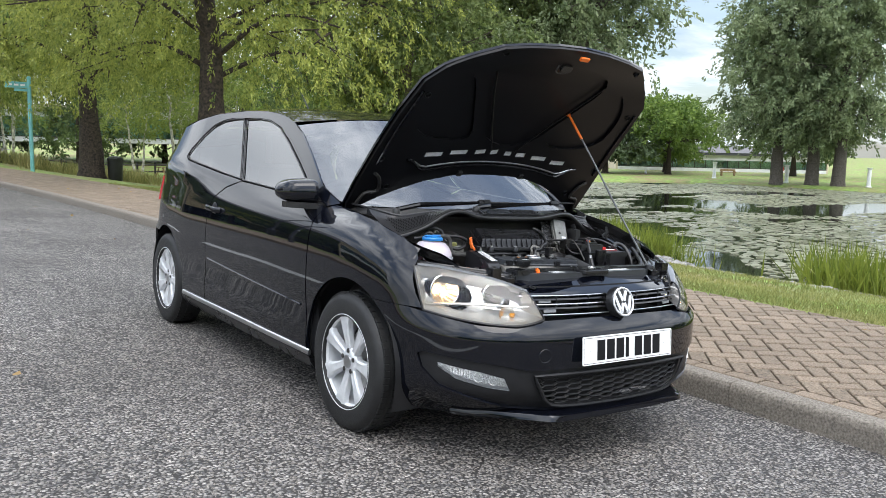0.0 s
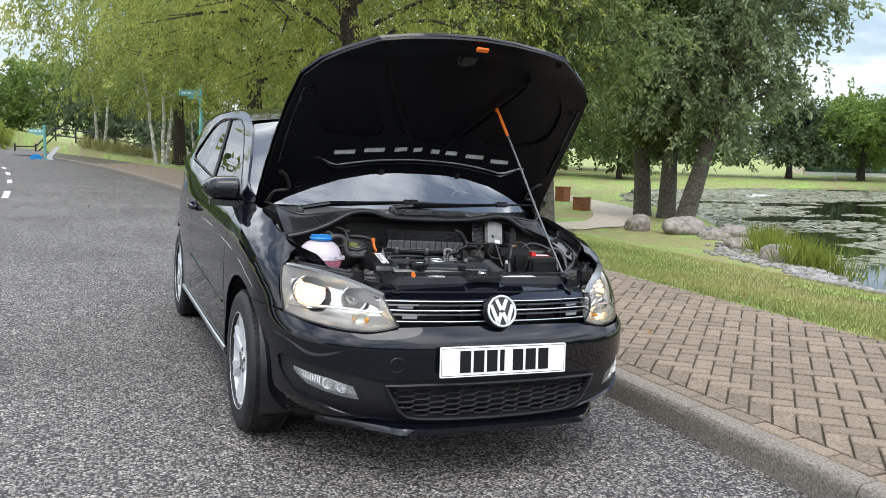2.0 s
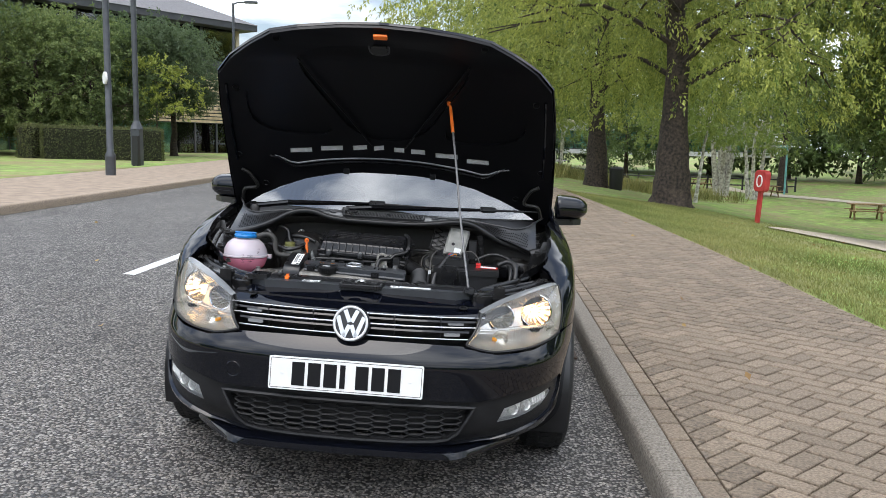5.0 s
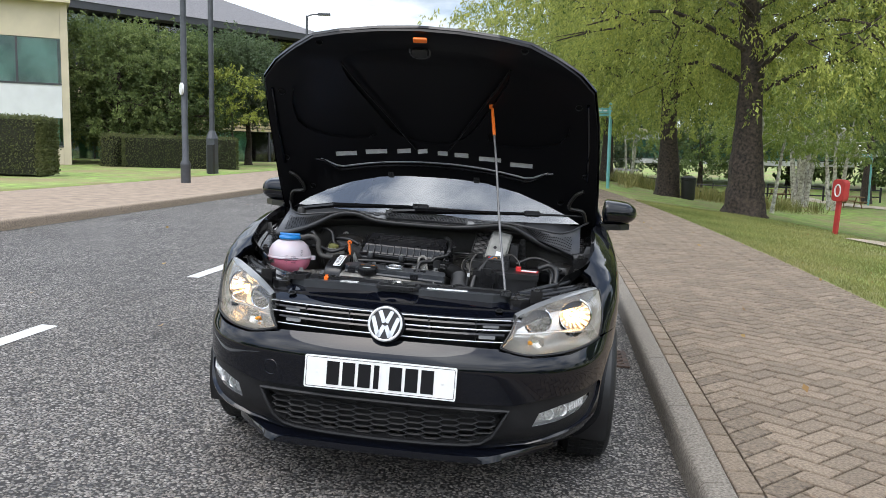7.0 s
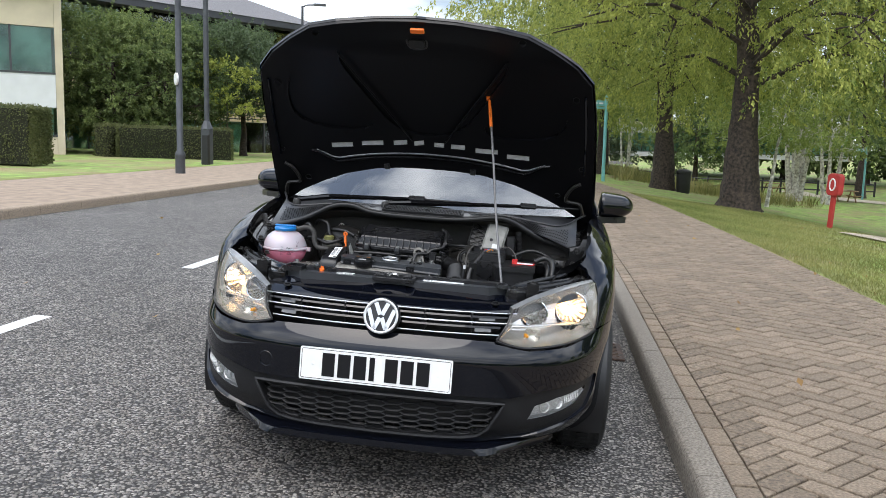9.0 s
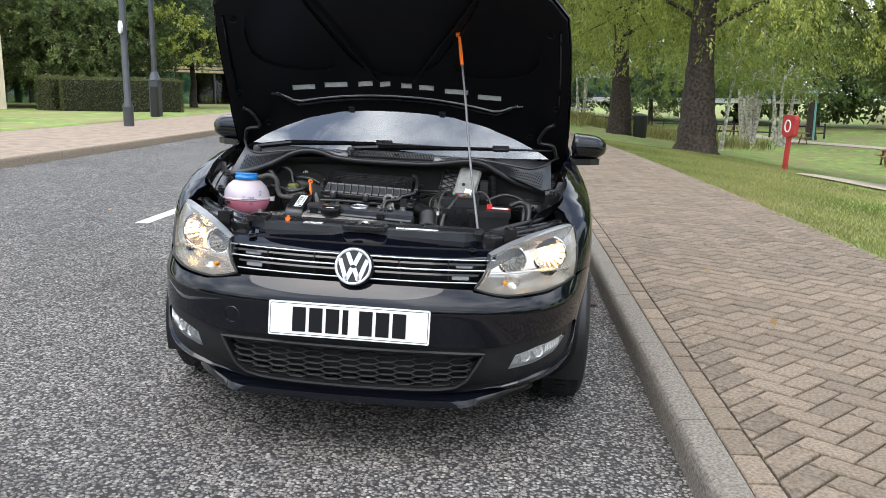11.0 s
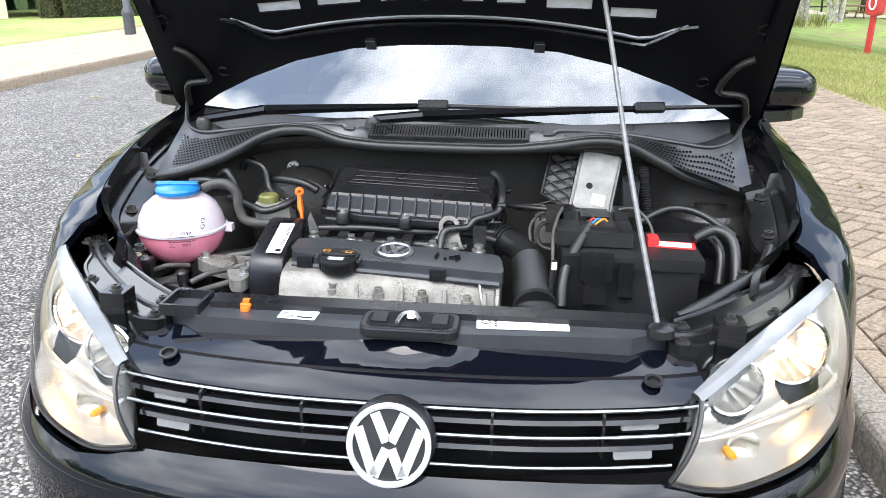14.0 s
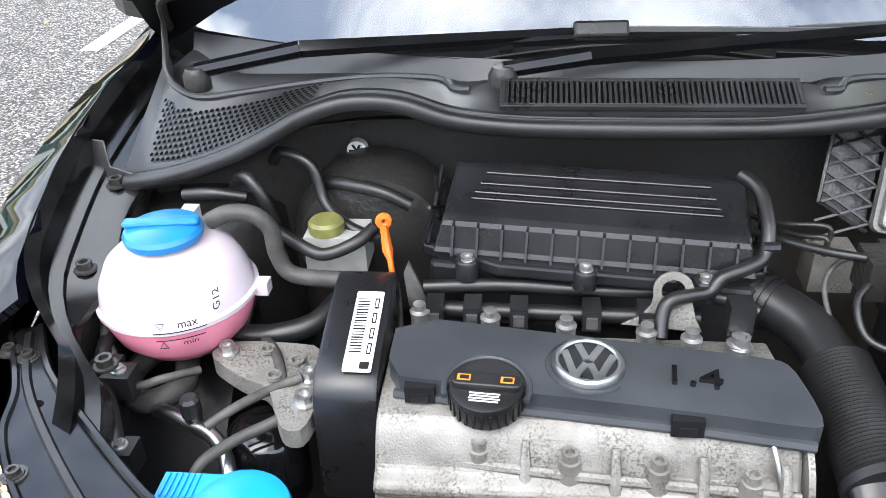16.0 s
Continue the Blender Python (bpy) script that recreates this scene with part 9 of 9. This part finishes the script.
la = street_lamp(-8.15, 15.85, 8.2, False, 0)
bm = bmesh.new(); lathe(bm, [(0.14, -0.02), (0.14, 0.02)], 20, Matrix.Translation((-0.02, -0.1, 3.05)) @ pose(0, 0, 0, 90, 0, -50))
part("sign_disc", bm, M_WHITE, la, "small round white sign back")
street_lamp(-10.6, 23.0, 8.6, True, 0)
street_lamp(-11.9, 37.4, 7.4, False, 10)
street_lamp(-13.4, 49.5, 6.6, False, 0)
street_lamp(-11.9, 55, 6.4, False, 0)
# black bollard by the lamp
b = thing("bollard", "short black bollard beside the lamp base", "bollard", on_land(-10.4, 22.45))
part("post", boxed(-0.09, 0.09, -0.09, 0.09, 0, 0.95), M_BLACK, b, bevel=0.02)
# round speed sign
s = thing("speed_sign", "round red-edged 20 speed sign on a lamp post", "road sign", on_land(-12.5, 49.2))
part("post", tubed([(0, 0, 0), (0, 0, 3.3)], 0.03, 8, 1), M_POLE, s)
bm = bmesh.new(); lathe(bm, [(0.28, -0.01), (0.28, 0.01)], 28, Matrix.Translation((0, -0.05, 3.2)) @ pose(0, 0, 0, 90, 0, 0))
part("disc", bm, M_REDPAINT, s)
bm = bmesh.new(); lathe(bm, [(0.215, 0.011), (0.215, 0.016)], 28, Matrix.Translation((0, -0.05, 3.2)) @ pose(0, 0, 0, 90, 0, 0))
part("field", bm, M_WHITE, s)
bm = text_mesh("20", 0.26, 0.003); bmesh.ops.transform(bm, matrix=Matrix.Translation((0, -0.072, 3.2)) @ pose(0, 0, 0, 90, 0, 0), verts=bm.verts)
part("number", bm, M_INK, s)


def finger_sign(x, y, h, turn, label, z=0.0):
    t = thing("finger_post", label, "sign post", on_land(x, y, turn))
    part("post", tubed([(0, 0, 0), (0, 0, h * 0.5), (0, 0, h)], 0.065, 12, 2), M_TEAL, t, smooth=True)
    bm = bmesh.new(); lathe(bm, [(0.075, h), (0.075, h + 0.04), (0.03, h + 0.08), (0, h + 0.085)], 12)
    part("finial", bm, M_TEAL, t, smooth=True)
    part("finger", boxed(-0.75, -0.05, -0.03, 0.03, h - 0.32, h - 0.12), M_TEAL, t, bevel=0.01)
    part("finger", boxed(-0.45, -0.05, -0.06, 0.06, h - 0.42, h - 0.34), M_TEAL, t, bevel=0.01)
    for k in range(3):
        part("text_bar", boxed(-0.68 + 0.2 * k, -0.54 + 0.2 * k, -0.034, -0.03, h - 0.25, h - 0.19), M_WHITE, t)
    return t


finger_sign(2.45, 28.5, 3.1, 10, "slender teal finger post on the grass")
finger_sign(-3.4, 45.2, 2.15, 0, "teal finger post near the junction")
finger_sign(21.6, 56.6, 3.6, 20, "teal finger post on the far lawn")
# white chevron boards and blue sign at the junction
for x, y, s_ in ((-3.1, 46.4, 1), (-11.4, 54, -1), (-8.6, 60, -1)):
    t = thing("chevron_board", "white arrow board at the junction", "road sign", on_land(x, y))
    bm = bmesh.new(); prism(bm, [(-0.35 * s_, 0.55), (0.15 * s_, 1.1), (0.4 * s_, 1.1), (-0.05 * s_, 0.55), (0.4 * s_, 0.0), (0.15 * s_, 0.0)], -0.02, 0.02, pose(0, 0, 0, 90, 0, 0))
    part("board", bm, M_WHITE, t)
t = thing("blue_sign", "low round blue traffic sign", "road sign", on_land(-3.9, 46.2))
bm = bmesh.new(); lathe(bm, [(0.32, -0.02), (0.32, 0.02)], 24, Matrix.Translation((0, 0, 0.4)) @ pose(0, 0, 0, 90, 0, 0))
part("disc", bm, M_BLUE_L, t)

# lifebuoy post
def lifebuoy(x, y, turn, lean):
    t = thing("lifebuoy_post", "red lifebuoy housing on a leaning red post", "lifebuoy", on_land(x, y, turn) @ pose(0, 0, 0, 0, lean, 0))
    part("post", boxed(-0.05, 0.05, -0.03, 0.03, 0, 0.75), M_REDPAINT, t, bevel=0.008)
    bm = bmesh.new(); prism(bm, rounded(0.33, 0.48, 0.09), -0.08, 0.08, Matrix.Translation((0, 0, 0.98)) @ pose(0, 0, 0, 90, 0, 0))
    part("housing", bm, M_REDPAINT, t, bevel=0.02)
    bm = bmesh.new(); tube(bm, [(0.075 * math.cos(a), -0.085, 0.98 + 0.125 * math.sin(a)) for a in np.linspace(0, 2 * math.pi, 25)[:-1]], 0.016, 6, closed=True)
    part("ring_mark", bm, M_WHITE, t, "white oval mark", smooth=True)
    return t


lifebuoy(6.62, 16.15, -62, 4)
lifebuoy(85.0, 52.4, 60, 0)


def picnic_table(x, y, turn):
    t = thing("picnic_table", "weathered timber picnic table on the lawn", "picnic table", on_land(x, y, turn), "picnic tables")
    for k in range(4):
        part("plank", boxed(-0.8, 0.8, -0.36 + k * 0.185, -0.20 + k * 0.185, 0.70, 0.74), M_WOOD, t)
    for s_ in (-1, 1):
        for k in range(2):
            part("bench_plank", boxed(-0.8, 0.8, s_ * 0.70 - 0.13 + k * 0.14, s_ * 0.70 - 0.01 + k * 0.14, 0.42, 0.46), M_WOOD, t)
    for x_ in (-0.55, 0.55):
        for s_ in (-1, 1):
            part("leg", tubed([(x_, s_ * 0.62, 0), (x_, s_ * 0.22, 0.70)], 0.045, 6, 1), M_WOOD, t)
        part("bearer", boxed(x_ - 0.03, x_ + 0.03, -0.8, 0.8, 0.34, 0.42), M_WOOD, t)
    return t


picnic_table(17.7, 35.3, -15)
picnic_table(17.1, 61.5, 20)
picnic_table(19.1, 52.8, 5)
# low bench and boxes
for x, y, h in ((22.9, 36.7, 0.8), (20.4, 30.9, 0.62), (23.8, 42.9, 0.5)):
    t = thing("planter", "rust brown steel planter beside the path", "planter", on_land(x, y, 20))
    part("planter_body", boxed(-0.3, 0.3, -0.3, 0.3, 0, h), M_RUST, t, bevel=0.015)
    part("planter_rim", boxed(-0.32, 0.32, -0.32, 0.32, h - 0.02, h + 0.03), M_RUST, t, bevel=0.008)
t = thing("bench", "plain timber bench on the far lawn", "bench", on_land(80.5, 56.5, -35))
part("seat", boxed(-0.9, 0.9, -0.2, 0.2, 0.40, 0.48), M_WOOD, t, bevel=0.01)
part("backrest", boxed(-0.9, 0.9, 0.16, 0.22, 0.55, 0.80), M_WOOD, t, bevel=0.01)
for x_ in (-0.75, 0.75):
    part("leg", boxed(x_ - 0.06, x_ + 0.06, -0.2, 0.22, 0, 0.62), M_WOOD, t)
t = thing("litter_bin", "black litter bin beside the trunk", "bin", on_land(5.75, 31.0))
bm = bmesh.new(); lathe(bm, [(0.24, 0), (0.26, 0.05), (0.28, 0.78), (0.30, 0.80), (0.30, 0.88), (0.18, 0.95), (0, 0.96)], 20)
part("bin_body", bm, M_BLACK, t, smooth=True)
t = thing("white_post", "small white marker post on the far lawn", "post", on_land(74.0, 63.2))
part("post", boxed(-0.12, 0.12, -0.06, 0.06, 0, 0.5), M_WHITE, t, bevel=0.01)

# road drain
M_GRATE = material("rusty cast iron", (0.10, 0.062, 0.045), 0.8, 0.3, vary=0.5, scale=25, colour2=(0.045, 0.04, 0.038), bump=0.4, bump_scale=150)
grate = thing("drain_grate", "rusty iron drain grate in the gutter", "drain", Matrix.Translation((0.87, 2.48, road_z(0.87 + 2.5) + 0.003)) @ pose(0, 0, 0, 0, 2.5, 0))
for a in ((-0.19, 0.19, -0.20, -0.17), (-0.19, 0.19, 0.17, 0.20), (-0.19, -0.16, -0.17, 0.17), (0.16, 0.19, -0.17, 0.17)):
    part("frame_bar", boxed(a[0], a[1], a[2], a[3], 0, 0.012), M_GRATE, grate)
for k in range(9):
    part("grate_bar", boxed(-0.16, 0.16, -0.158 + k * 0.037, -0.138 + k * 0.037, 0, 0.010), M_GRATE, grate)
# black plate between the bars, painted for the unlit pit
part("pit_shade", boxed(-0.16, 0.16, -0.17, 0.17, 0.0, 0.003), M_INK, grate)

# ---- buildings ----
M_STONE = material("cream render", (0.56, 0.49, 0.36), 0.85, vary=0.08, scale=1.5, bump=0.1, bump_scale=40)
M_PANEL = material("white cladding", (0.66, 0.67, 0.68), 0.6, vary=0.05, scale=2)
M_SLATE = material("grey slate roof", (0.14, 0.135, 0.14), 0.8, vary=0.25, scale=12, bump=0.4, bump_scale=30)
M_FASCIA = material("dark grey fascia", (0.05, 0.052, 0.058), 0.6, vary=0.1, scale=4)
M_WINDOW = glass_mat("office glass", (0.72, 0.93, 0.87), ior=1.8, through=0.95)
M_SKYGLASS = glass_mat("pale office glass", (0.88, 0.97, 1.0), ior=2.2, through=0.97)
M_SLAT = material("pale timber slat", (0.50, 0.41, 0.26), 0.8, vary=0.25, scale=3, bump=0.2, bump_scale=30)
# blotched pale colour stands in for the light of the interior
M_PANE_BACK = material("pale backing for office glass", (0.68, 0.76, 0.70), 0.9, vary=0.8, scale=0.9, colour2=(0.16, 0.21, 0.18))


def window_band(b, x0, x1, z0, z1, y, pane, mullion=0.07, glass=M_WINDOW):
    """A row of windows in a facade: frame, reveal, panes."""
    n = max(1, round((x1 - x0) / pane))
    w = (x1 - x0) / n
    for k in range(n):
        a = x0 + k * w
        win = part("window", boxed(a, a + mullion, y - 0.06, y + 0.02, z0, z1), M_FASCIA, b)
        part("pane", boxed(a + mullion, a + w, y + 0.02, y + 0.035, z0, z1), glass, win)
        part("sill", boxed(a, a + w, y - 0.08, y + 0.02, z0 - 0.07, z0), M_FASCIA, win)


def office(m, ln, depth, label, bands, top, roof, eaves=0.9):
    b = thing("office_building", label, "building", m)
    # solid box close behind the glass, added to brighten the panes
    part("pane_backing", boxed(0.1, ln - 0.1, 0.31, depth - 0.1, 0, top - 0.1), M_PANE_BACK, b)
    z = 0.0
    for z0, z1, mat in bands:
        if mat == "glass":
            window_band(b, 0.0, ln, z0, z1, 0.06, 1.5)
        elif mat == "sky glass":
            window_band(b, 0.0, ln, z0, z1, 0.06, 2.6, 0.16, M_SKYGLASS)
        elif mat == "slats":
            part("slat_backing", boxed(0, ln, 0.12, 0.3, z0, z1), M_FASCIA, b)
            for k in range(int((z1 - z0) / 0.2)):
                part("slat", boxed(0, ln, 0, 0.05, z0 + 0.2 * k + 0.03, z0 + 0.2 * k + 0.17), M_SLAT, b)
        else:
            n = max(1, round(ln / 3))
            for k in range(n):
                part("wall_panel", boxed(ln * k / n + 0.008, ln * (k + 1) / n - 0.008, 0, 0.3, z0, z1), mat, b)
    part("side_wall", boxed(ln, ln + 0.25, 0, depth, 0, top), M_STONE, b)
    part("side_wall", boxed(-0.25, 0, 0, depth, 0, top), M_STONE, b)
    part("back_wall", boxed(-0.25, ln + 0.25, depth, depth + 0.25, 0, top), M_STONE, b)
    part("fascia", boxed(-eaves, ln + eaves, -eaves, depth + eaves, top, top + 0.35), M_FASCIA if roof else M_STONE, b, bevel=0.03)
    if roof:
        bm = bmesh.new()
        e = eaves + 0.05
        lo = [bm.verts.new(v) for v in ((-e, -e, top + 0.35), (ln + e, -e, top + 0.35), (ln + e, depth + e, top + 0.35), (-e, depth + e, top + 0.35))]
        r0, r1 = bm.verts.new((depth / 2, depth / 2, top + roof)), bm.verts.new((ln - depth / 2, depth / 2, top + roof))
        for f in ((lo[0], lo[1], r1, r0), (lo[1], lo[2], r1), (lo[2], lo[3], r0, r1), (lo[3], lo[0], r0), (lo[3], lo[2], lo[1], lo[0])):
            bm.faces.new(f)
        part("roof", bm, M_SLATE, b, "grey slate hipped roof")
    return b


def facing(p0, p1, z):
    d = Vector((p1[0] - p0[0], p1[1] - p0[1], 0))
    return Matrix.Translation((p0[0], p0[1], z)) @ pose(0, 0, 0, 0, 0, math.degrees(math.atan2(d.y, d.x))), d.length


m_, ln_ = facing((-33, 14.4), (-17.45, 25.55), 0.3)
office(m_, ln_, 9, "cream and white office with green glazed bands", [(0, 0.9, M_STONE), (0.9, 1.9, "glass"), (1.9, 3.15, M_PANEL), (3.15, 4.75, "glass"), (4.75, 6.0, M_STONE)], 6.0, 0, 0.35)
m_, ln_ = facing((-28, 29), (-14.9, 47.6), 0.3)
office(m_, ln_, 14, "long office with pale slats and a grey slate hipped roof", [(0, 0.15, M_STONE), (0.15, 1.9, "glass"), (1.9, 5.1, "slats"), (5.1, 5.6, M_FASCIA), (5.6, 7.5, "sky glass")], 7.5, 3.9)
m_, ln_ = facing((6, 79), (26, 73), 0.6)
office(m_, ln_, 9, "low pale office seen through the birches", [(0, 0.5, M_PANEL), (0.5, 2.2, "glass"), (2.2, 2.9, M_PANEL)], 2.9, 0, 0.5)
m_, ln_ = facing(far(52, 47), far(66, 36), -2.0)
office(m_, ln_, 8, "low grey house beyond the pond", [(0, 0.7, M_PANEL), (0.7, 1.7, "glass"), (1.7, 2.4, M_PANEL)], 2.4, 1.4, 0.4)
for x, y in ((44.6, 31.7), (44.5, 26.4), (44.0, 21.1)):
    t = thing("white_column", "white column on the far lawn", "column", on_land(*far(x, y)) @ Matrix.Scale(1.0, 4))
    bm = bmesh.new(); lathe(bm, [(0.25, 0), (0.25, 0.1), (0.18, 0.15), (0.17, 1.6), (0.24, 1.66), (0.24, 1.75)], 14)
    part("shaft", bm, M_WHITE, t, smooth=True)
# low dark fence beyond the bank
f = thing("fence", "long dark timber fence behind the bank", "fence")
for k in range(24):
    x, y = -6 + k * 1.3, 62 - 0.05 * k
    part("post", boxed(x - 0.06, x + 0.06, y - 0.05, y + 0.05, land_z(x, y), land_z(x, y) + 1.1), M_BLACK, f)
    if k:
        for h in (0.4, 0.9):
            part("rail", tubed([(x - 1.3, y + 0.05, land_z(x - 1.3, y) + h), (x, y, land_z(x, y) + h)], 0.05, 4, 1), M_BLACK, f)

# ---- paving blocks, road chippings, fallen leaves ----
def brick_mesh(w, h, name):
    """A block with a chamfered top, its top at zero."""
    c, d = 0.005, 0.02
    v = [(-w / 2, -h / 2, -d), (w / 2, -h / 2, -d), (w / 2, h / 2, -d), (-w / 2, h / 2, -d), (-w / 2, -h / 2, -c), (w / 2, -h / 2, -c), (w / 2, h / 2, -c), (-w / 2, h / 2, -c),
         (-w / 2 + c, -h / 2 + c, 0), (w / 2 - c, -h / 2 + c, 0), (w / 2 - c, h / 2 - c, 0), (-w / 2 + c, h / 2 - c, 0)]
    f = [(8, 9, 10, 11)] + [(a, b, b + 4, a + 4) for s in (0, 4) for a, b in ((s, s + 1), (s + 1, s + 2), (s + 2, s + 3), (s + 3, s))]
    return v, f


BL, BW = 0.190, 0.090
bv, bf = brick_mesh(BL, BW, "brick")
brick_me = bpy.data.meshes.new("brick"); brick_me.from_pydata(bv, [], bf); brick_me.materials.append(M_BRICK)
far_v, far_f = [], []
placed = 0


def lay(u, y, ang, me_ok):
    """One block at u right of the centre line."""
    global placed
    x = centre(y) + u
    z = pave_z(u) + 0.003 * noise.noise(Vector((x * 1.7, y * 1.7, 0))) + rng.normal() * 0.0008
    m = Matrix.Translation((x, y, z)) @ pose(0, 0, 0, rng.normal() * 0.35, 1.0 + rng.normal() * 0.35, ang)
    if me_ok and placed < 300:
        ob = new("brick", brick_me); ob.parent = walk_right; ob.matrix_local = m
        placed += 1
    else:
        n0 = len(far_v)
        far_v.extend([tuple(m @ Vector(p)) for p in bv]); far_f.extend([tuple(n0 + i for i in f) for f in bf])


U0, U1 = KERB_R + 0.119, PAVE_R - 0.01
for k in range(-55, 180):
    lay(U0 + 0.048, k * 0.2 + 0.1, 90, -0.6 < k * 0.2 < 5)
U0 += 0.098
cells = []
# herringbone at 45 degrees: a stair of L-shaped pairs
s2 = math.sqrt(0.5)
for i in range(-420, 420):
    for j in range(-60, 60):
        for kind in (0, 1):
            # unit grid of half blocks (0.1 m) in turned axes
            if kind == 0:
                a, b = i * 0.1 + j * 0.2 * 1.0, i * 0.1 - j * 0.2
                px, py, ang = a + 0.1, b + 0.05, 0
            else:
                px, py, ang = i * 0.1 + j * 0.2 + 0.05 - 0.0, i * 0.1 - j * 0.2 + 0.2 - 0.0, 90
                px, py = i * 0.1 + j * 0.2 + 0.05, i * 0.1 - j * 0.2 + 0.2
            u = (px - py) * s2 + U0 + 0.9
            y = (px + py) * s2 + 2.0
            if U0 - 0.09 < u < U1 + 0.09 and -11 < y < 36:
                cells.append((u, y, ang + 45))
cells.sort(key=lambda c: (c[1] - 0.9) ** 2 + (c[0] - U0) ** 2)


def cut_block(u, y, ang):
    """A block sawn off along the edge of the paving."""
    c, s_ = math.cos(radians(ang)), math.sin(radians(ang))
    poly = [(u + a * c - b * s_, y + a * s_ + b * c) for a, b in ((-BL / 2, -BW / 2), (BL / 2, -BW / 2), (BL / 2, BW / 2), (-BL / 2, BW / 2))]
    for lim, sign in ((U0, 1), (U1, -1)):
        out = []
        for i, p in enumerate(poly):
            q = poly[(i + 1) % len(poly)]
            dp, dq = (p[0] - lim) * sign, (q[0] - lim) * sign
            if dp >= 0:
                out.append(p)
            if dp * dq < 0:
                w = dp / (dp - dq)
                out.append((p[0] + (q[0] - p[0]) * w, p[1] + (q[1] - p[1]) * w))
        poly = out
        if len(poly) < 3:
            return
    n0, k = len(far_v), len(poly)
    mu, my = sum(p[0] for p in poly) / k, sum(p[1] for p in poly) / k
    dz = rng.normal() * 0.0008
    for drop, f in ((-0.02, 1.0), (-0.004, 1.0), (0.0, 0.93)):
        far_v.extend([(centre(q) + mu + (p - mu) * f, my + (q - my) * f, pave_z(p) + drop + dz) for p, q in poly])
    for r in (0, k):
        far_f.extend([(n0 + r + i, n0 + r + (i + 1) % k, n0 + r + k + (i + 1) % k, n0 + r + k + i) for i in range(k)])
    far_f.append(tuple(n0 + 2 * k + i for i in range(k)))


for u, y, ang in cells:
    if U0 + 0.106 < u < U1 - 0.106:
        lay(u, y, ang, True)
    else:
        cut_block(u, y, ang)
stuff = mesh_part("pavement_blocks", far_v, far_f, M_BRICK, walk_right, "", smooth=False)
tagged(stuff, "buff paving blocks laid in a herringbone", kind="stuff")

# chippings pressed into the road, near the camera's way
kc = 64000
cx = rng.uniform(-4.6, 1.08, kc); cy = rng.uniform(-2.2, 3.2, kc)
# the gutter is worn smoother
worn = np.array([noise.noise(Vector((a * 3.0, b * 1.6, 1.7))) for a, b in zip(cx, cy)])
ok = rng.uniform(size=kc) < np.clip(1.25 - 0.22 * (cy + 1.0), 0.12, 1)
ok &= (cx < 0.72 + 0.2 * worn) | (rng.uniform(size=kc) < 0.12)
cx, cy = cx[ok], cy[ok]
kc = len(cx)
ang = rng.uniform(0, 6.28, kc); r1 = rng.uniform(0.0044, 0.0092, kc); r2 = r1 * rng.uniform(0.45, 0.9, kc)
cz = road_z(cx + 2.5)
V, F = [], []
ring = np.linspace(0, 2 * math.pi, 5)[:-1]
jit = rng.uniform(0.75, 1.2, (kc, 4))
top = rng.uniform(0.0012, 0.0032, kc)
tl = rng.normal(size=(kc, 2)) * 0.10
for q in range(4):
    lx, ly = r1 * np.cos(ring[q]) * jit[:, q], r2 * np.sin(ring[q]) * jit[:, q]
    X, Y = cx + lx * np.cos(ang) - ly * np.sin(ang), cy + lx * np.sin(ang) + ly * np.cos(ang)
    V.append(np.stack([X, Y, road_z(X + 2.5) - 0.002], 1))
for q in range(4):
    lx, ly = 0.72 * r1 * np.cos(ring[q]) * jit[:, q], 0.72 * r2 * np.sin(ring[q]) * jit[:, q]
    X, Y = cx + lx * np.cos(ang) - ly * np.sin(ang), cy + lx * np.sin(ang) + ly * np.cos(ang)
    V.append(np.stack([X, Y, road_z(X + 2.5) + top + lx * tl[:, 0] + ly * tl[:, 1]], 1))
V = np.stack(V, 1).reshape(-1, 3)
idx = np.arange(kc)[:, None] * 8
quads = np.concatenate([idx + (q, (q + 1) % 4, 4 + (q + 1) % 4, 4 + q) for q in range(4)])
caps = idx + (4, 5, 6, 7)
me = bpy.data.meshes.new("chippings")
nl = len(quads) * 4 + len(caps) * 4
me.vertices.add(len(V)); me.vertices.foreach_set("co", V.ravel().astype(np.float32))
me.loops.add(nl); me.loops.foreach_set("vertex_index", np.r_[quads.ravel(), caps.ravel()].astype(np.int32))
me.polygons.add(len(quads) + len(caps))
me.polygons.foreach_set("loop_start", np.r_[np.arange(len(quads)) * 4, len(quads) * 4 + np.arange(len(caps)) * 4].astype(np.int32))
me.polygons.foreach_set("loop_total", np.r_[np.full(len(quads), 4), np.full(len(caps), 4)].astype(np.int32))
me.update(); me.validate(); me.materials.append(M_CHIP)
tagged(new("road_chippings", me), "pale stone chippings pressed into the asphalt", "chippings", kind="stuff")

# fallen leaves
M_FALLEN = leaf_mat("dry fallen leaves", (0.20, 0.09, 0.03), (0.42, 0.30, 0.10))
k = 420
yy = rng.uniform(-1.5, 22, k); uu = rng.uniform(-2.5, 10.0, k)
pos = np.array([(centre(b) + a, b, (road_z(a) if a < KERB_R else pave_z(a) if a < PAVE_R else land_z(centre(b) + a, b)) + 0.012) for a, b in zip(uu, yy)])
keep = (uu > PAVE_R) | (rng.uniform(size=k) < 0.18)
pos = pos[keep]
tagged(leaves_mesh(pos, np.c_[rng.normal(size=(len(pos), 2)), rng.normal(size=len(pos)) * 0.1], 0.05, 0.018, M_FALLEN, None, "fallen_leaves"), "scattered dry fallen leaves", "fallen leaves", kind="stuff")
